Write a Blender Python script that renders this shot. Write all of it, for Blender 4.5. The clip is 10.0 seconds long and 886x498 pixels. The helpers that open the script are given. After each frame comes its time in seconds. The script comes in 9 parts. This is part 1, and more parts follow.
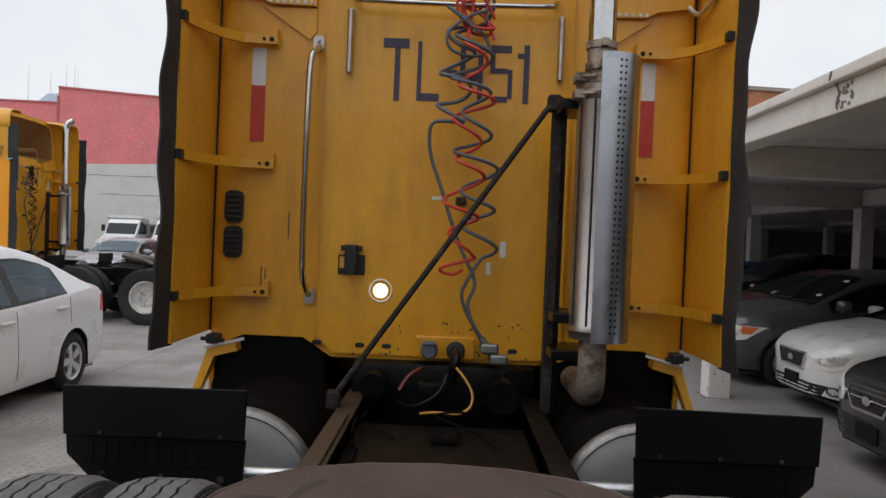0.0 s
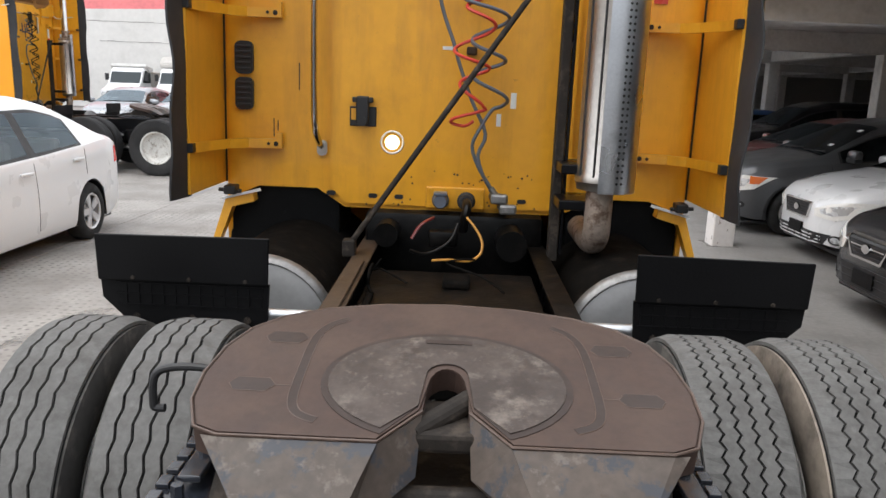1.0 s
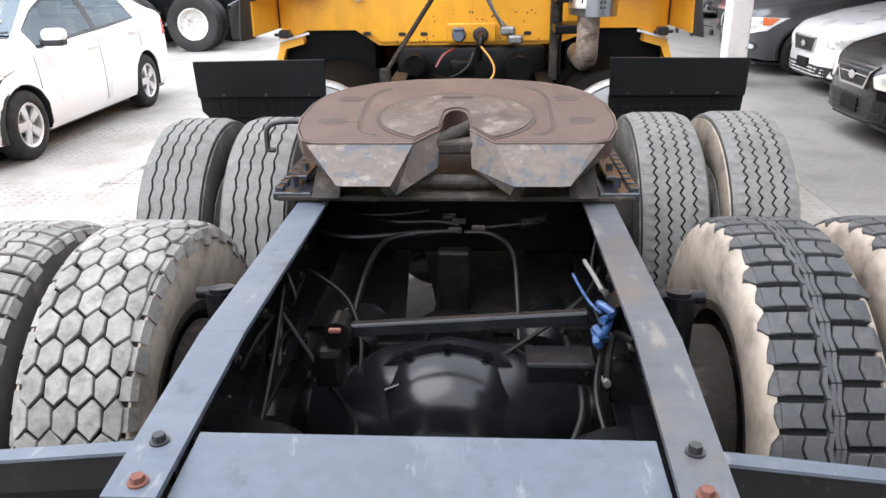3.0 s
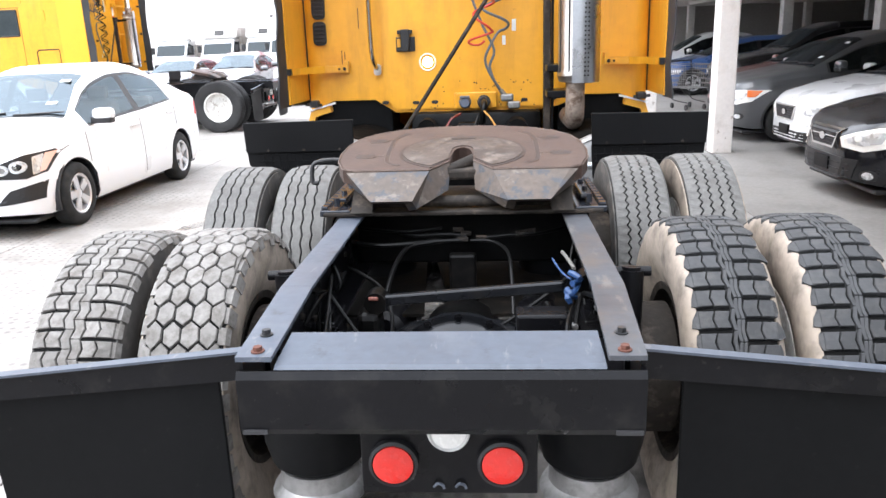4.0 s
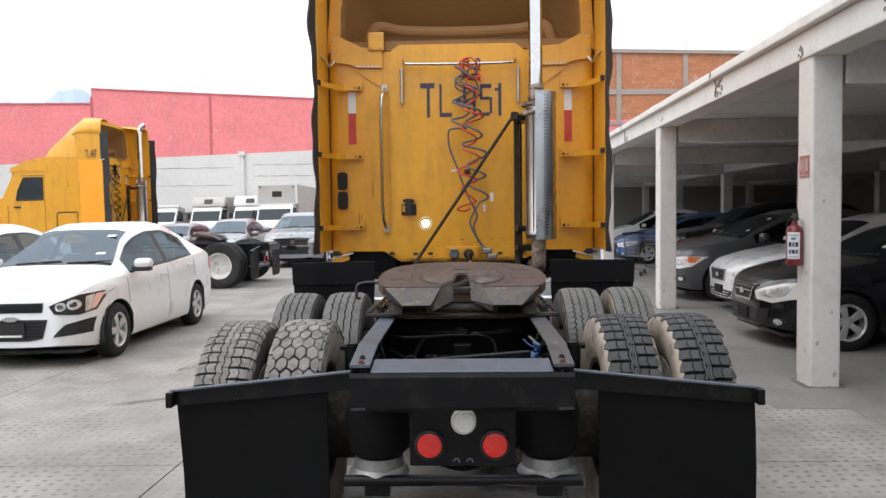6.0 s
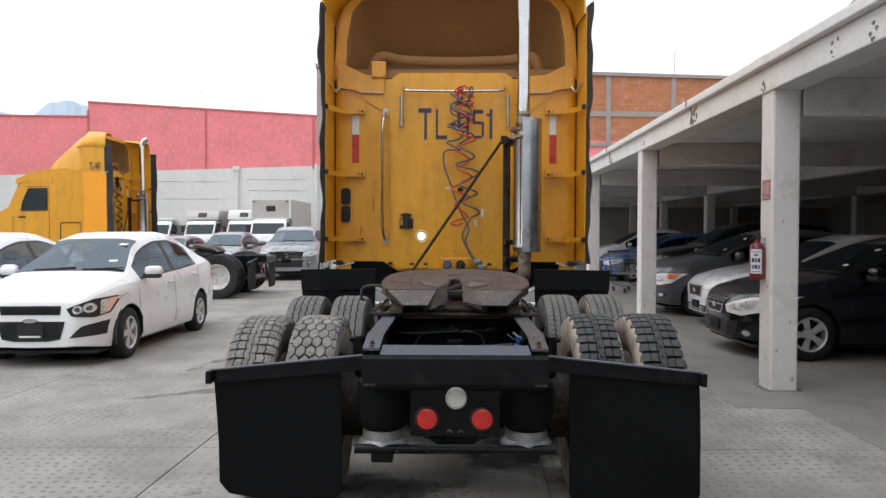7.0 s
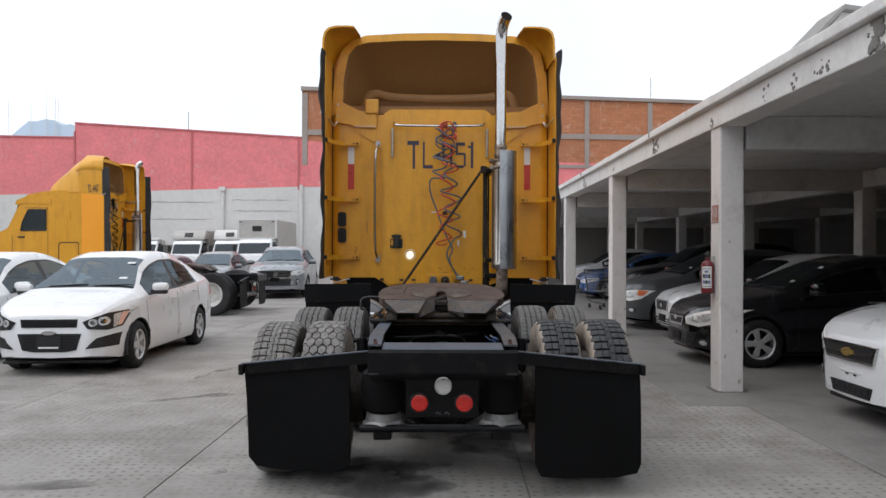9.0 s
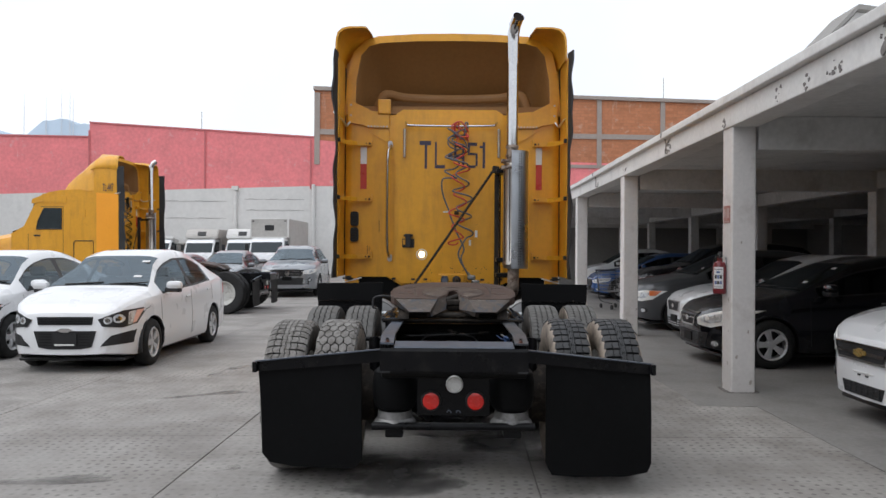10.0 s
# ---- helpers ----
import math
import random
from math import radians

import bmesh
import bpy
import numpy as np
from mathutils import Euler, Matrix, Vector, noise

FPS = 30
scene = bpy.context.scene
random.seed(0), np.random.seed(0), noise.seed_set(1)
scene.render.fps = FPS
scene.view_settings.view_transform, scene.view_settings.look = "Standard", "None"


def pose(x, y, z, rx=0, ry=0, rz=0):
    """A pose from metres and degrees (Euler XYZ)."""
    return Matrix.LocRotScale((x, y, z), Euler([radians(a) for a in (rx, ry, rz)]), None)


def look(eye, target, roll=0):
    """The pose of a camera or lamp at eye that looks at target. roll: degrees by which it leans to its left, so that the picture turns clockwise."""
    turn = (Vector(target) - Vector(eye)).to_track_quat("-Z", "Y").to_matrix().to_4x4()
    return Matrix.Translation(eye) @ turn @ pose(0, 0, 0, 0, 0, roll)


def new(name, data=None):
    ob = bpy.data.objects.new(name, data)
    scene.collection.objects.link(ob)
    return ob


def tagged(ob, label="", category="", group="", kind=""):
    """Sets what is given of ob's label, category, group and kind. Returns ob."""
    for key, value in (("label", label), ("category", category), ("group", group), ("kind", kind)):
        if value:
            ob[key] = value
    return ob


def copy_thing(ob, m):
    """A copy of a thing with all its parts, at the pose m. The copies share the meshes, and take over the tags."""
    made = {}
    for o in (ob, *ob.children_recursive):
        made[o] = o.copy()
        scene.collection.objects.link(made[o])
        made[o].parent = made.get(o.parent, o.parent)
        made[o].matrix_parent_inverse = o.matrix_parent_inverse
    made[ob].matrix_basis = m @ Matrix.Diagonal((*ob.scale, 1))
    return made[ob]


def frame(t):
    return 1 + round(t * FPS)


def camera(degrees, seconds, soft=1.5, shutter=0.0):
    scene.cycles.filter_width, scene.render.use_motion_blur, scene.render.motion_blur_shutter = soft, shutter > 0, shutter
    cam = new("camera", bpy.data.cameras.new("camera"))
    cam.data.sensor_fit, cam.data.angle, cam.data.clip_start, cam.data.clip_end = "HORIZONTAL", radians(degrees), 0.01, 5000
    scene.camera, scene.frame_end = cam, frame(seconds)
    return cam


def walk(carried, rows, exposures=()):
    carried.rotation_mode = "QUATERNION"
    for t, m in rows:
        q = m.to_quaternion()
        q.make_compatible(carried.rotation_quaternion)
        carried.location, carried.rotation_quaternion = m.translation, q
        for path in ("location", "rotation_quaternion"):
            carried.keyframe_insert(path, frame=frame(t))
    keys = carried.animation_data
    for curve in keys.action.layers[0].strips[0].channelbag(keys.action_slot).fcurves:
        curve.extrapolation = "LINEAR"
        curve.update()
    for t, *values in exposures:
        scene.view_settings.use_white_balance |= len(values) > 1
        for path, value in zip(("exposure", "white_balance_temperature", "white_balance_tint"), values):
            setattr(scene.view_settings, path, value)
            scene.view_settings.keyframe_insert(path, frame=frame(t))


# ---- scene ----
cam = camera(60.3, 10.0)
PATH = [
    (0, (0.007, -3.64, 1.705), (-0.011, -1.64, 1.676), 2.4),
    (0.5, (0.004, -3.653, 1.71), (-0.056, -1.668, 1.476), 1.9),
    (1, (0.0, -3.723, 1.72), (-0.026, -1.767, 1.301), 2.3),
    (1.5, (-0.036, -3.878, 1.725), (-0.044, -1.962, 1.153), 1.3),
    (2, (-0.02, -4.1, 1.703), (-0.01, -2.223, 1.012), 0.7),
    (2.5, (0.071, -4.352, 1.679), (0.019, -2.503, 0.917), -0.2),
    (2.7, (0.085, -4.459, 1.653), (-0.013, -2.614, 0.888), -0.3),
    (3.8, (0.106, -5.167, 1.582), (-0.004, -3.243, 1.048), -1.8),
    (4, (0.124, -5.288, 1.571), (-0.014, -3.363, 1.044), -1.9),
    (4.5, (0.081, -5.645, 1.533), (0.013, -3.683, 1.151), -1.7),
    (5, (0.035, -6.022, 1.524), (-0.005, -4.035, 1.302), -0.3),
    (5.5, (0.036, -6.358, 1.508), (-0.027, -4.365, 1.351), -0.3),
    (5.7, (0.028, -6.507, 1.52), (-0.03, -4.512, 1.395), -0.8),
    (7, (-0.008, -7.333, 1.481), (-0.037, -5.333, 1.434), 0.2),
    (7.5, (-0.03, -7.639, 1.475), (-0.021, -5.639, 1.472), -0.4),
    (8, (-0.069, -7.914, 1.476), (-0.039, -5.914, 1.476), -0.7),
    (8.5, (-0.041, -8.101, 1.473), (-0.033, -6.101, 1.466), -0.9),
    (9, (-0.038, -8.205, 1.476), (-0.021, -6.205, 1.481), 0.2),
    (9.5, (-0.036, -8.231, 1.471), (-0.024, -6.231, 1.472), 0.7),
    (10, (-0.04, -8.244, 1.475), (-0.053, -6.244, 1.479), 0.4),
]
EXPOSURES = [(0.0, -0.28, 6500, 10), (0.5, 0.42, 6500, 10), (1.0, 0.74, 6500, 10), (1.5, 0.84, 6500, 10), (2.0, 1.25, 6400, 10), (2.5, 1.68, 6300, 11), (3.8, 1.84, 6200, 11), (4.0, 1.84, 6200, 11), (4.5, 1.6, 6350, 11), (5.0, 1.35, 6400, 11), (5.5, 0.95, 6450, 10), (7.0, 0.35, 6400, 10), (8.0, 0.14, 6350, 10), (10.0, 0.06, 6300, 10)]
walk(cam, [(t, look(eye, target, roll)) for t, eye, target, roll in PATH], EXPOSURES)

# ---- sky and sun: bright overcast ----
world = bpy.data.worlds.new("overcast_sky")
scene.world = world
world.use_nodes = True
wn, wl = world.node_tree.nodes, world.node_tree.links
sky = wn.new("ShaderNodeTexSky")
sky.sky_type, sky.sun_disc = "NISHITA", False
sky.sun_elevation, sky.sun_rotation = radians(60), radians(-120)
sky_gain = wn.new("ShaderNodeMix")
sky_gain.data_type, sky_gain.blend_type = "RGBA", "MULTIPLY"
sky_gain.inputs[0].default_value = 1.0
sky_gain.inputs[7].default_value = (0.14, 0.14, 0.14, 1)
wl.new(sky.outputs[0], sky_gain.inputs[6])
cloud = wn.new("ShaderNodeTexNoise")
cloud.inputs["Scale"].default_value, cloud.inputs["Detail"].default_value = 2.2, 5
cloud_ramp = wn.new("ShaderNodeMapRange")
cloud_ramp.inputs[1].default_value, cloud_ramp.inputs[2].default_value = 0.3, 0.75
cloud_ramp.inputs[3].default_value, cloud_ramp.inputs[4].default_value = 0.72, 0.98
wl.new(cloud.outputs["Fac"], cloud_ramp.inputs[0])
veil = wn.new("ShaderNodeMix")
veil.data_type = "RGBA"
veil.inputs[7].default_value = (1.12, 1.14, 1.17, 1)
wl.new(cloud_ramp.outputs[0], veil.inputs[0])
wl.new(sky_gain.outputs[2], veil.inputs[6])
wl.new(veil.outputs[2], wn["Background"].inputs[0])
wn["Background"].inputs[1].default_value = 1.0

sun_data = bpy.data.lights.new("sun", "SUN")
sun_data.energy, sun_data.angle, sun_data.color = 1.15, radians(60), (1.0, 0.98, 0.95)
new("sun", sun_data).matrix_world = look((-7, -4, 14), (0, 0, 0))


# ---- materials ----
def mat(name, base, rough=0.5, metal=0.0, var=0.12, s1=2.5, s2=45.0, bump=0.15, dirt=None, amount=0.35, coat=0.0, random_shade=0.0, edge=0.12, dist=0.004, spec=0.5, island=0.0):
    """Procedural surface: two scales of tone, optional patches of a second colour, relief."""
    m = bpy.data.materials.new(name)
    m.use_nodes = True
    n, l = m.node_tree.nodes, m.node_tree.links
    b = n["Principled BSDF"]
    co = n.new("ShaderNodeTexCoord")
    big, fine = n.new("ShaderNodeTexNoise"), n.new("ShaderNodeTexNoise")
    big.inputs["Scale"].default_value, big.inputs["Detail"].default_value = s1, 5
    fine.inputs["Scale"].default_value, fine.inputs["Detail"].default_value = s2, 6
    for t in (big, fine):
        l.new(co.outputs["Object"], t.inputs["Vector"])
    add = n.new("ShaderNodeMath")
    add.operation = "ADD"
    l.new(big.outputs["Fac"], add.inputs[0])
    l.new(fine.outputs["Fac"], add.inputs[1])
    tone = n.new("ShaderNodeMapRange")
    tone.inputs[1].default_value, tone.inputs[2].default_value = 0.6, 1.4
    tone.inputs[3].default_value, tone.inputs[4].default_value = 1 - var, 1 + var
    l.new(add.outputs[0], tone.inputs[0])
    value = tone.outputs[0]
    if random_shade:
        info, rr, mul = n.new("ShaderNodeObjectInfo"), n.new("ShaderNodeMapRange"), n.new("ShaderNodeMath")
        rr.inputs[3].default_value, rr.inputs[4].default_value = 1 - random_shade, 1 + random_shade
        l.new(info.outputs["Random"], rr.inputs[0])
        mul.operation = "MULTIPLY"
        l.new(value, mul.inputs[0])
        l.new(rr.outputs[0], mul.inputs[1])
        value = mul.outputs[0]
    if island:
        info, rr, mul = n.new("ShaderNodeNewGeometry"), n.new("ShaderNodeMapRange"), n.new("ShaderNodeMath")
        rr.inputs[3].default_value, rr.inputs[4].default_value = 1 - island, 1 + island
        l.new(info.outputs["Random Per Island"], rr.inputs[0])
        mul.operation = "MULTIPLY"
        l.new(value, mul.inputs[0])
        l.new(rr.outputs[0], mul.inputs[1])
        value = mul.outputs[0]
    col = n.new("ShaderNodeMix")
    col.data_type, col.blend_type = "RGBA", "MULTIPLY"
    col.inputs[0].default_value = 1.0
    col.inputs[6].default_value = (*base, 1)
    l.new(value, col.inputs[7])
    colour = col.outputs[2]
    if dirt:
        pat = n.new("ShaderNodeTexNoise")
        pat.inputs["Scale"].default_value, pat.inputs["Detail"].default_value = s1 * 2.3, 8
        pat.inputs["Roughness"].default_value = 0.65
        l.new(co.outputs["Object"], pat.inputs["Vector"])
        th = n.new("ShaderNodeMapRange")
        th.inputs[1].default_value, th.inputs[2].default_value = 0.62 - amount * 0.3, 0.62 - amount * 0.3 + edge
        l.new(pat.outputs["Fac"], th.inputs[0])
        mix = n.new("ShaderNodeMix")
        mix.data_type = "RGBA"
        mix.inputs[7].default_value = (*dirt, 1)
        l.new(th.outputs[0], mix.inputs[0])
        l.new(colour, mix.inputs[6])
        colour = mix.outputs[2]
    l.new(colour, b.inputs["Base Color"])
    ro = n.new("ShaderNodeMapRange")
    ro.inputs[1].default_value, ro.inputs[2].default_value = 0.3, 0.7
    ro.inputs[3].default_value, ro.inputs[4].default_value = max(0.02, rough * 0.8), min(1.0, rough * 1.2)
    l.new(big.outputs["Fac"], ro.inputs[0])
    l.new(ro.outputs[0], b.inputs["Roughness"])
    b.inputs["Metallic"].default_value = metal
    b.inputs["Specular IOR Level"].default_value = spec
    b.inputs["Coat Weight"].default_value = coat
    b.inputs["Coat Roughness"].default_value = 0.05
    if bump:
        bp = n.new("ShaderNodeBump")
        bp.inputs["Strength"].default_value, bp.inputs["Distance"].default_value = bump, dist
        l.new(fine.outputs["Fac"], bp.inputs["Height"])
        l.new(bp.outputs[0], b.inputs["Normal"])
    return m


def patches(m, colour, scale, start, width, strength=1.0, stretch=(1, 1, 1)):
    """A further layer of flakes, stains or scratches in another colour over a surface."""
    n, l = m.node_tree.nodes, m.node_tree.links
    b = n["Principled BSDF"]
    co, mp, tx, th = n.new("ShaderNodeTexCoord"), n.new("ShaderNodeMapping"), n.new("ShaderNodeTexNoise"), n.new("ShaderNodeMapRange")
    mp.inputs["Location"].default_value = (3.7, 1.9, 5.3)
    mp.inputs["Scale"].default_value = stretch
    tx.inputs["Scale"].default_value, tx.inputs["Detail"].default_value, tx.inputs["Roughness"].default_value = scale, 9, 0.7
    l.new(co.outputs["Object"], mp.inputs["Vector"])
    l.new(mp.outputs[0], tx.inputs["Vector"])
    th.inputs[1].default_value, th.inputs[2].default_value, th.inputs[4].default_value = start, start + width, strength
    l.new(tx.outputs["Fac"], th.inputs[0])
    old = b.inputs["Base Color"].links[0].from_socket
    mix = n.new("ShaderNodeMix")
    mix.data_type = "RGBA"
    mix.inputs[7].default_value = (*colour, 1)
    l.new(th.outputs[0], mix.inputs[0])
    l.new(old, mix.inputs[6])
    l.new(mix.outputs[2], b.inputs["Base Color"])
    return m


def glass(name, tint, gloss_rough=0.02, gloss_base=0.08, power=4.0, gloss_top=0.45):
    m = bpy.data.materials.new(name)
    m.use_nodes = True
    n, l = m.node_tree.nodes, m.node_tree.links
    n.remove(n["Principled BSDF"])
    tr, gl, lw, mx = n.new("ShaderNodeBsdfTransparent"), n.new("ShaderNodeBsdfGlossy"), n.new("ShaderNodeLayerWeight"), n.new("ShaderNodeMixShader")
    tr.inputs[0].default_value = (*tint, 1)
    gl.inputs["Roughness"].default_value = gloss_rough
    lw.inputs[0].default_value = 0.5
    rise, base = n.new("ShaderNodeMath"), n.new("ShaderNodeMapRange")
    rise.operation = "POWER"
    rise.inputs[1].default_value = power
    gl.inputs[0].default_value = (0.78, 0.91, 1.0, 1)
    base.inputs[3].default_value, base.inputs[4].default_value = gloss_base, max(gloss_top, gloss_base)
    l.new(lw.outputs["Facing"], rise.inputs[0])
    l.new(rise.outputs[0], base.inputs[0])
    l.new(base.outputs[0], mx.inputs[0])
    l.new(tr.outputs[0], mx.inputs[1])
    l.new(gl.outputs[0], mx.inputs[2])
    l.new(mx.outputs[0], n["Material Output"].inputs[0])
    return m


def lit(name, colour, strength):
    m = bpy.data.materials.new(name)
    m.use_nodes = True
    b = m.node_tree.nodes["Principled BSDF"]
    b.inputs["Base Color"].default_value = (*colour, 1)
    b.inputs["Emission Color"].default_value = (*colour, 1)
    b.inputs["Emission Strength"].default_value = strength
    b.inputs["Roughness"].default_value = 0.2
    return m


def concrete_yard():
    """Worn pale concrete with rows of dark dimple spots in colour only, stains and fine grain."""
    m = mat("yard_concrete", (0.285, 0.27, 0.253), 0.85, var=0.2, s1=0.55, s2=30, bump=0.25, dirt=(0.205, 0.19, 0.176), amount=0.7, random_shade=0.06, edge=0.22)
    n, l = m.node_tree.nodes, m.node_tree.links
    b = n["Principled BSDF"]
    geo = n.new("ShaderNodeNewGeometry")
    warp = n.new("ShaderNodeTexNoise")
    warp.inputs["Scale"].default_value = 2.0
    l.new(geo.outputs["Position"], warp.inputs["Vector"])
    off = n.new("ShaderNodeVectorMath")
    off.operation = "MULTIPLY_ADD"
    off.inputs[1].default_value = (0.07, 0.09, 0)
    l.new(warp.outputs["Color"], off.inputs[0])
    l.new(geo.outputs["Position"], off.inputs[2])
    cell = n.new("ShaderNodeTexVoronoi")
    cell.voronoi_dimensions = "2D"
    cell.inputs["Scale"].default_value, cell.inputs["Randomness"].default_value = 12.0, 0.38
    l.new(off.outputs[0], cell.inputs["Vector"])
    spot = n.new("ShaderNodeMapRange")
    spot.inputs[1].default_value, spot.inputs[2].default_value = 0.12, 0.25
    spot.inputs[3].default_value, spot.inputs[4].default_value = 1.0, 0.0
    l.new(cell.outputs["Distance"], spot.inputs[0])
    gate = n.new("ShaderNodeTexNoise")
    gate.inputs["Scale"].default_value, gate.inputs["Detail"].default_value = 1.1, 6
    l.new(geo.outputs["Position"], gate.inputs["Vector"])
    gr = n.new("ShaderNodeMapRange")
    gr.inputs[1].default_value, gr.inputs[2].default_value = 0.36, 0.6
    gr.inputs[3].default_value, gr.inputs[4].default_value = 0.12, 0.82
    l.new(gate.outputs["Fac"], gr.inputs[0])
    mul = n.new("ShaderNodeMath")
    mul.operation = "MULTIPLY"
    l.new(spot.outputs[0], mul.inputs[0])
    l.new(gr.outputs[0], mul.inputs[1])
    old = b.inputs["Base Color"].links[0].from_socket
    mix = n.new("ShaderNodeMix")
    mix.data_type = "RGBA"
    mix.inputs[7].default_value = (0.12, 0.113, 0.108, 1)
    l.new(mul.outputs[0], mix.inputs[0])
    l.new(old, mix.inputs[6])
    l.new(mix.outputs[2], b.inputs["Base Color"])
    patches(m, (0.165, 0.155, 0.146), 0.8, 0.55, 0.14, 0.55)
    patches(m, (0.37, 0.355, 0.34), 1.9, 0.60, 0.12, 0.5, (0.5, 1, 1))
    patches(m, (0.125, 0.118, 0.112), 7, 0.68, 0.05, 0.5)
    # stains run on across the joints
    for wire in list(l):
        if wire.from_node.bl_idname == "ShaderNodeTexCoord" and wire.from_socket.name == "Object":
            l.new(geo.outputs["Position"], wire.to_socket)
    return m


def brick_facade():
    m = mat("brick_facade", (0.50, 0.20, 0.10), 0.9, var=0.18, s1=0.35, s2=6, bump=0.1, dirt=(0.62, 0.40, 0.30), amount=0.2)
    patches(m, (0.66, 0.52, 0.44), 0.9, 0.60, 0.12, 0.6, (1.6, 1, 0.25))
    n, l = m.node_tree.nodes, m.node_tree.links
    b = n["Principled BSDF"]
    co = n.new("ShaderNodeTexCoord")
    sw, cb = n.new("ShaderNodeSeparateXYZ"), n.new("ShaderNodeCombineXYZ")
    l.new(co.outputs["Object"], sw.inputs[0])
    l.new(sw.outputs[0], cb.inputs[0])
    l.new(sw.outputs[2], cb.inputs[1])
    br = n.new("ShaderNodeTexBrick")
    br.inputs["Scale"].default_value = 1.0
    br.inputs["Brick Width"].default_value, br.inputs["Row Height"].default_value = 0.5, 0.2
    br.inputs["Mortar Size"].default_value = 0.014
    br.inputs["Color1"].default_value, br.inputs["Color2"].default_value = (1, 1, 1, 1), (0.82, 0.8, 0.78, 1)
    br.inputs["Mortar"].default_value = (0.75, 0.85, 0.9, 1)
    l.new(cb.outputs[0], br.inputs["Vector"])
    old = b.inputs["Base Color"].links[0].from_socket
    mix = n.new("ShaderNodeMix")
    mix.data_type, mix.blend_type = "RGBA", "MULTIPLY"
    mix.inputs[0].default_value = 1.0
    l.new(old, mix.inputs[6])
    l.new(br.outputs["Color"], mix.inputs[7])
    l.new(mix.outputs[2], b.inputs["Base Color"])
    return m


M_YARD = concrete_yard()
M_BRICK = brick_facade()
M_SUBBASE = mat("joint_dirt", (0.15, 0.14, 0.13), 0.95, var=0.3)
M_YELLOW = mat("yellow_paint", (0.74, 0.350, 0.019), 0.38, var=0.07, s1=1.2, s2=18, bump=0.04, dirt=(0.55, 0.245, 0.02), amount=0.35, coat=0.25, edge=0.3)
patches(M_YELLOW, (0.30, 0.15, 0.03), 26, 0.66, 0.05, 0.5)
patches(M_YELLOW, (0.42, 0.20, 0.025), 2.2, 0.5, 0.2, 0.4, (3.5, 3.5, 0.5))
M_SMOKED = mat("smoked_cab_window", (0.030, 0.040, 0.044), 0.06, spec=0.9, var=0.3, s1=3, bump=0)
M_ORANGE = mat("orange_paint", (0.95, 0.38, 0.02), 0.35, var=0.05, bump=0.03, coat=0.3)
M_BLACK = mat("black_chassis_paint", (0.004, 0.004, 0.005), 0.3, spec=0.2, var=0.3, s1=4, s2=60, bump=0.08, dirt=(0.018, 0.017, 0.016), amount=0.3, edge=0.3)
patches(M_BLACK, (0.03, 0.028, 0.026), 34, 0.64, 0.05, 0.6)
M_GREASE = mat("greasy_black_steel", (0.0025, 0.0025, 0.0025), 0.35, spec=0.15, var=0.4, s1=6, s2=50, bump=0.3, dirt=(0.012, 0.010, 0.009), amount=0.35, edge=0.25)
M_DIFF = mat("glossy_black_axle_paint", (0.006, 0.0065, 0.008), 0.25, spec=0.4, var=0.3, s1=4, s2=25, bump=0.06, dirt=(0.02, 0.018, 0.016), amount=0.25, edge=0.3)
M_RAIL = mat("worn_frame_paint", (0.020, 0.023, 0.030), 0.22, spec=0.7, var=0.25, s1=3, s2=35, bump=0.12, dirt=(0.05, 0.045, 0.042), amount=0.25, edge=0.25)
# dusty chassis tops with the sky's sheen put into the blue-grey
M_RAILTOP = mat("dusty_sky_sheen_top", (0.060, 0.071, 0.092), 0.5, spec=0.45, var=0.2, s1=3, s2=35, bump=0.1, dirt=(0.095, 0.106, 0.124), amount=0.35, edge=0.3)
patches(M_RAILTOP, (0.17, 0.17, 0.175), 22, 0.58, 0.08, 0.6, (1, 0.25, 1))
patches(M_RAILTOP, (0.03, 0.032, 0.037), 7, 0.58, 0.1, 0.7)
M_RAILR = mat("scuffed_frame_paint", (0.050, 0.054, 0.062), 0.48, var=0.3, s1=3, s2=30, bump=0.15, dirt=(0.075, 0.06, 0.05), amount=0.4, edge=0.2)
patches(M_RAILR, (0.15, 0.135, 0.12), 18, 0.56, 0.08, 0.6, (1, 0.25, 1))
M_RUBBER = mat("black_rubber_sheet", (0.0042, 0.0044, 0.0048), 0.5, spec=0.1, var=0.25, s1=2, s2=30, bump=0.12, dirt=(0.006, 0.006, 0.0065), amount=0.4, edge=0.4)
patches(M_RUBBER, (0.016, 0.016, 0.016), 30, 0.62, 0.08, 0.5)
M_FLAPF = mat("moulded_black_plastic", (0.004, 0.004, 0.0045), 0.5, spec=0.15, var=0.2, s1=3, s2=90, bump=0.2)
M_SEAL = mat("rubber_edge_strip", (0.022, 0.022, 0.024), 0.7, var=0.25, s1=5, s2=40, bump=0.2)
M_TYREBLACK = mat("black_tyre", (0.016, 0.0155, 0.016), 0.8, var=0.25, s1=4, s2=40, bump=0.2)
M_TYRE = mat("tyre_sidewall", (0.055, 0.052, 0.049), 0.85, var=0.25, s1=4, s2=40, bump=0.2, dirt=(0.15, 0.135, 0.12), amount=0.42, edge=0.2)
M_TYRETAN = mat("mud_stained_sidewall", (0.300, 0.250, 0.205), 0.9, var=0.22, s1=3, s2=40, bump=0.2, dirt=(0.075, 0.064, 0.052), amount=0.5, edge=0.25)
patches(M_TYRETAN, (0.30, 0.25, 0.19), 6, 0.52, 0.12, 0.5)
M_GROOVE = mat("tread_groove_rubber", (0.009, 0.009, 0.009), 0.9, var=0.2, spec=0.2)
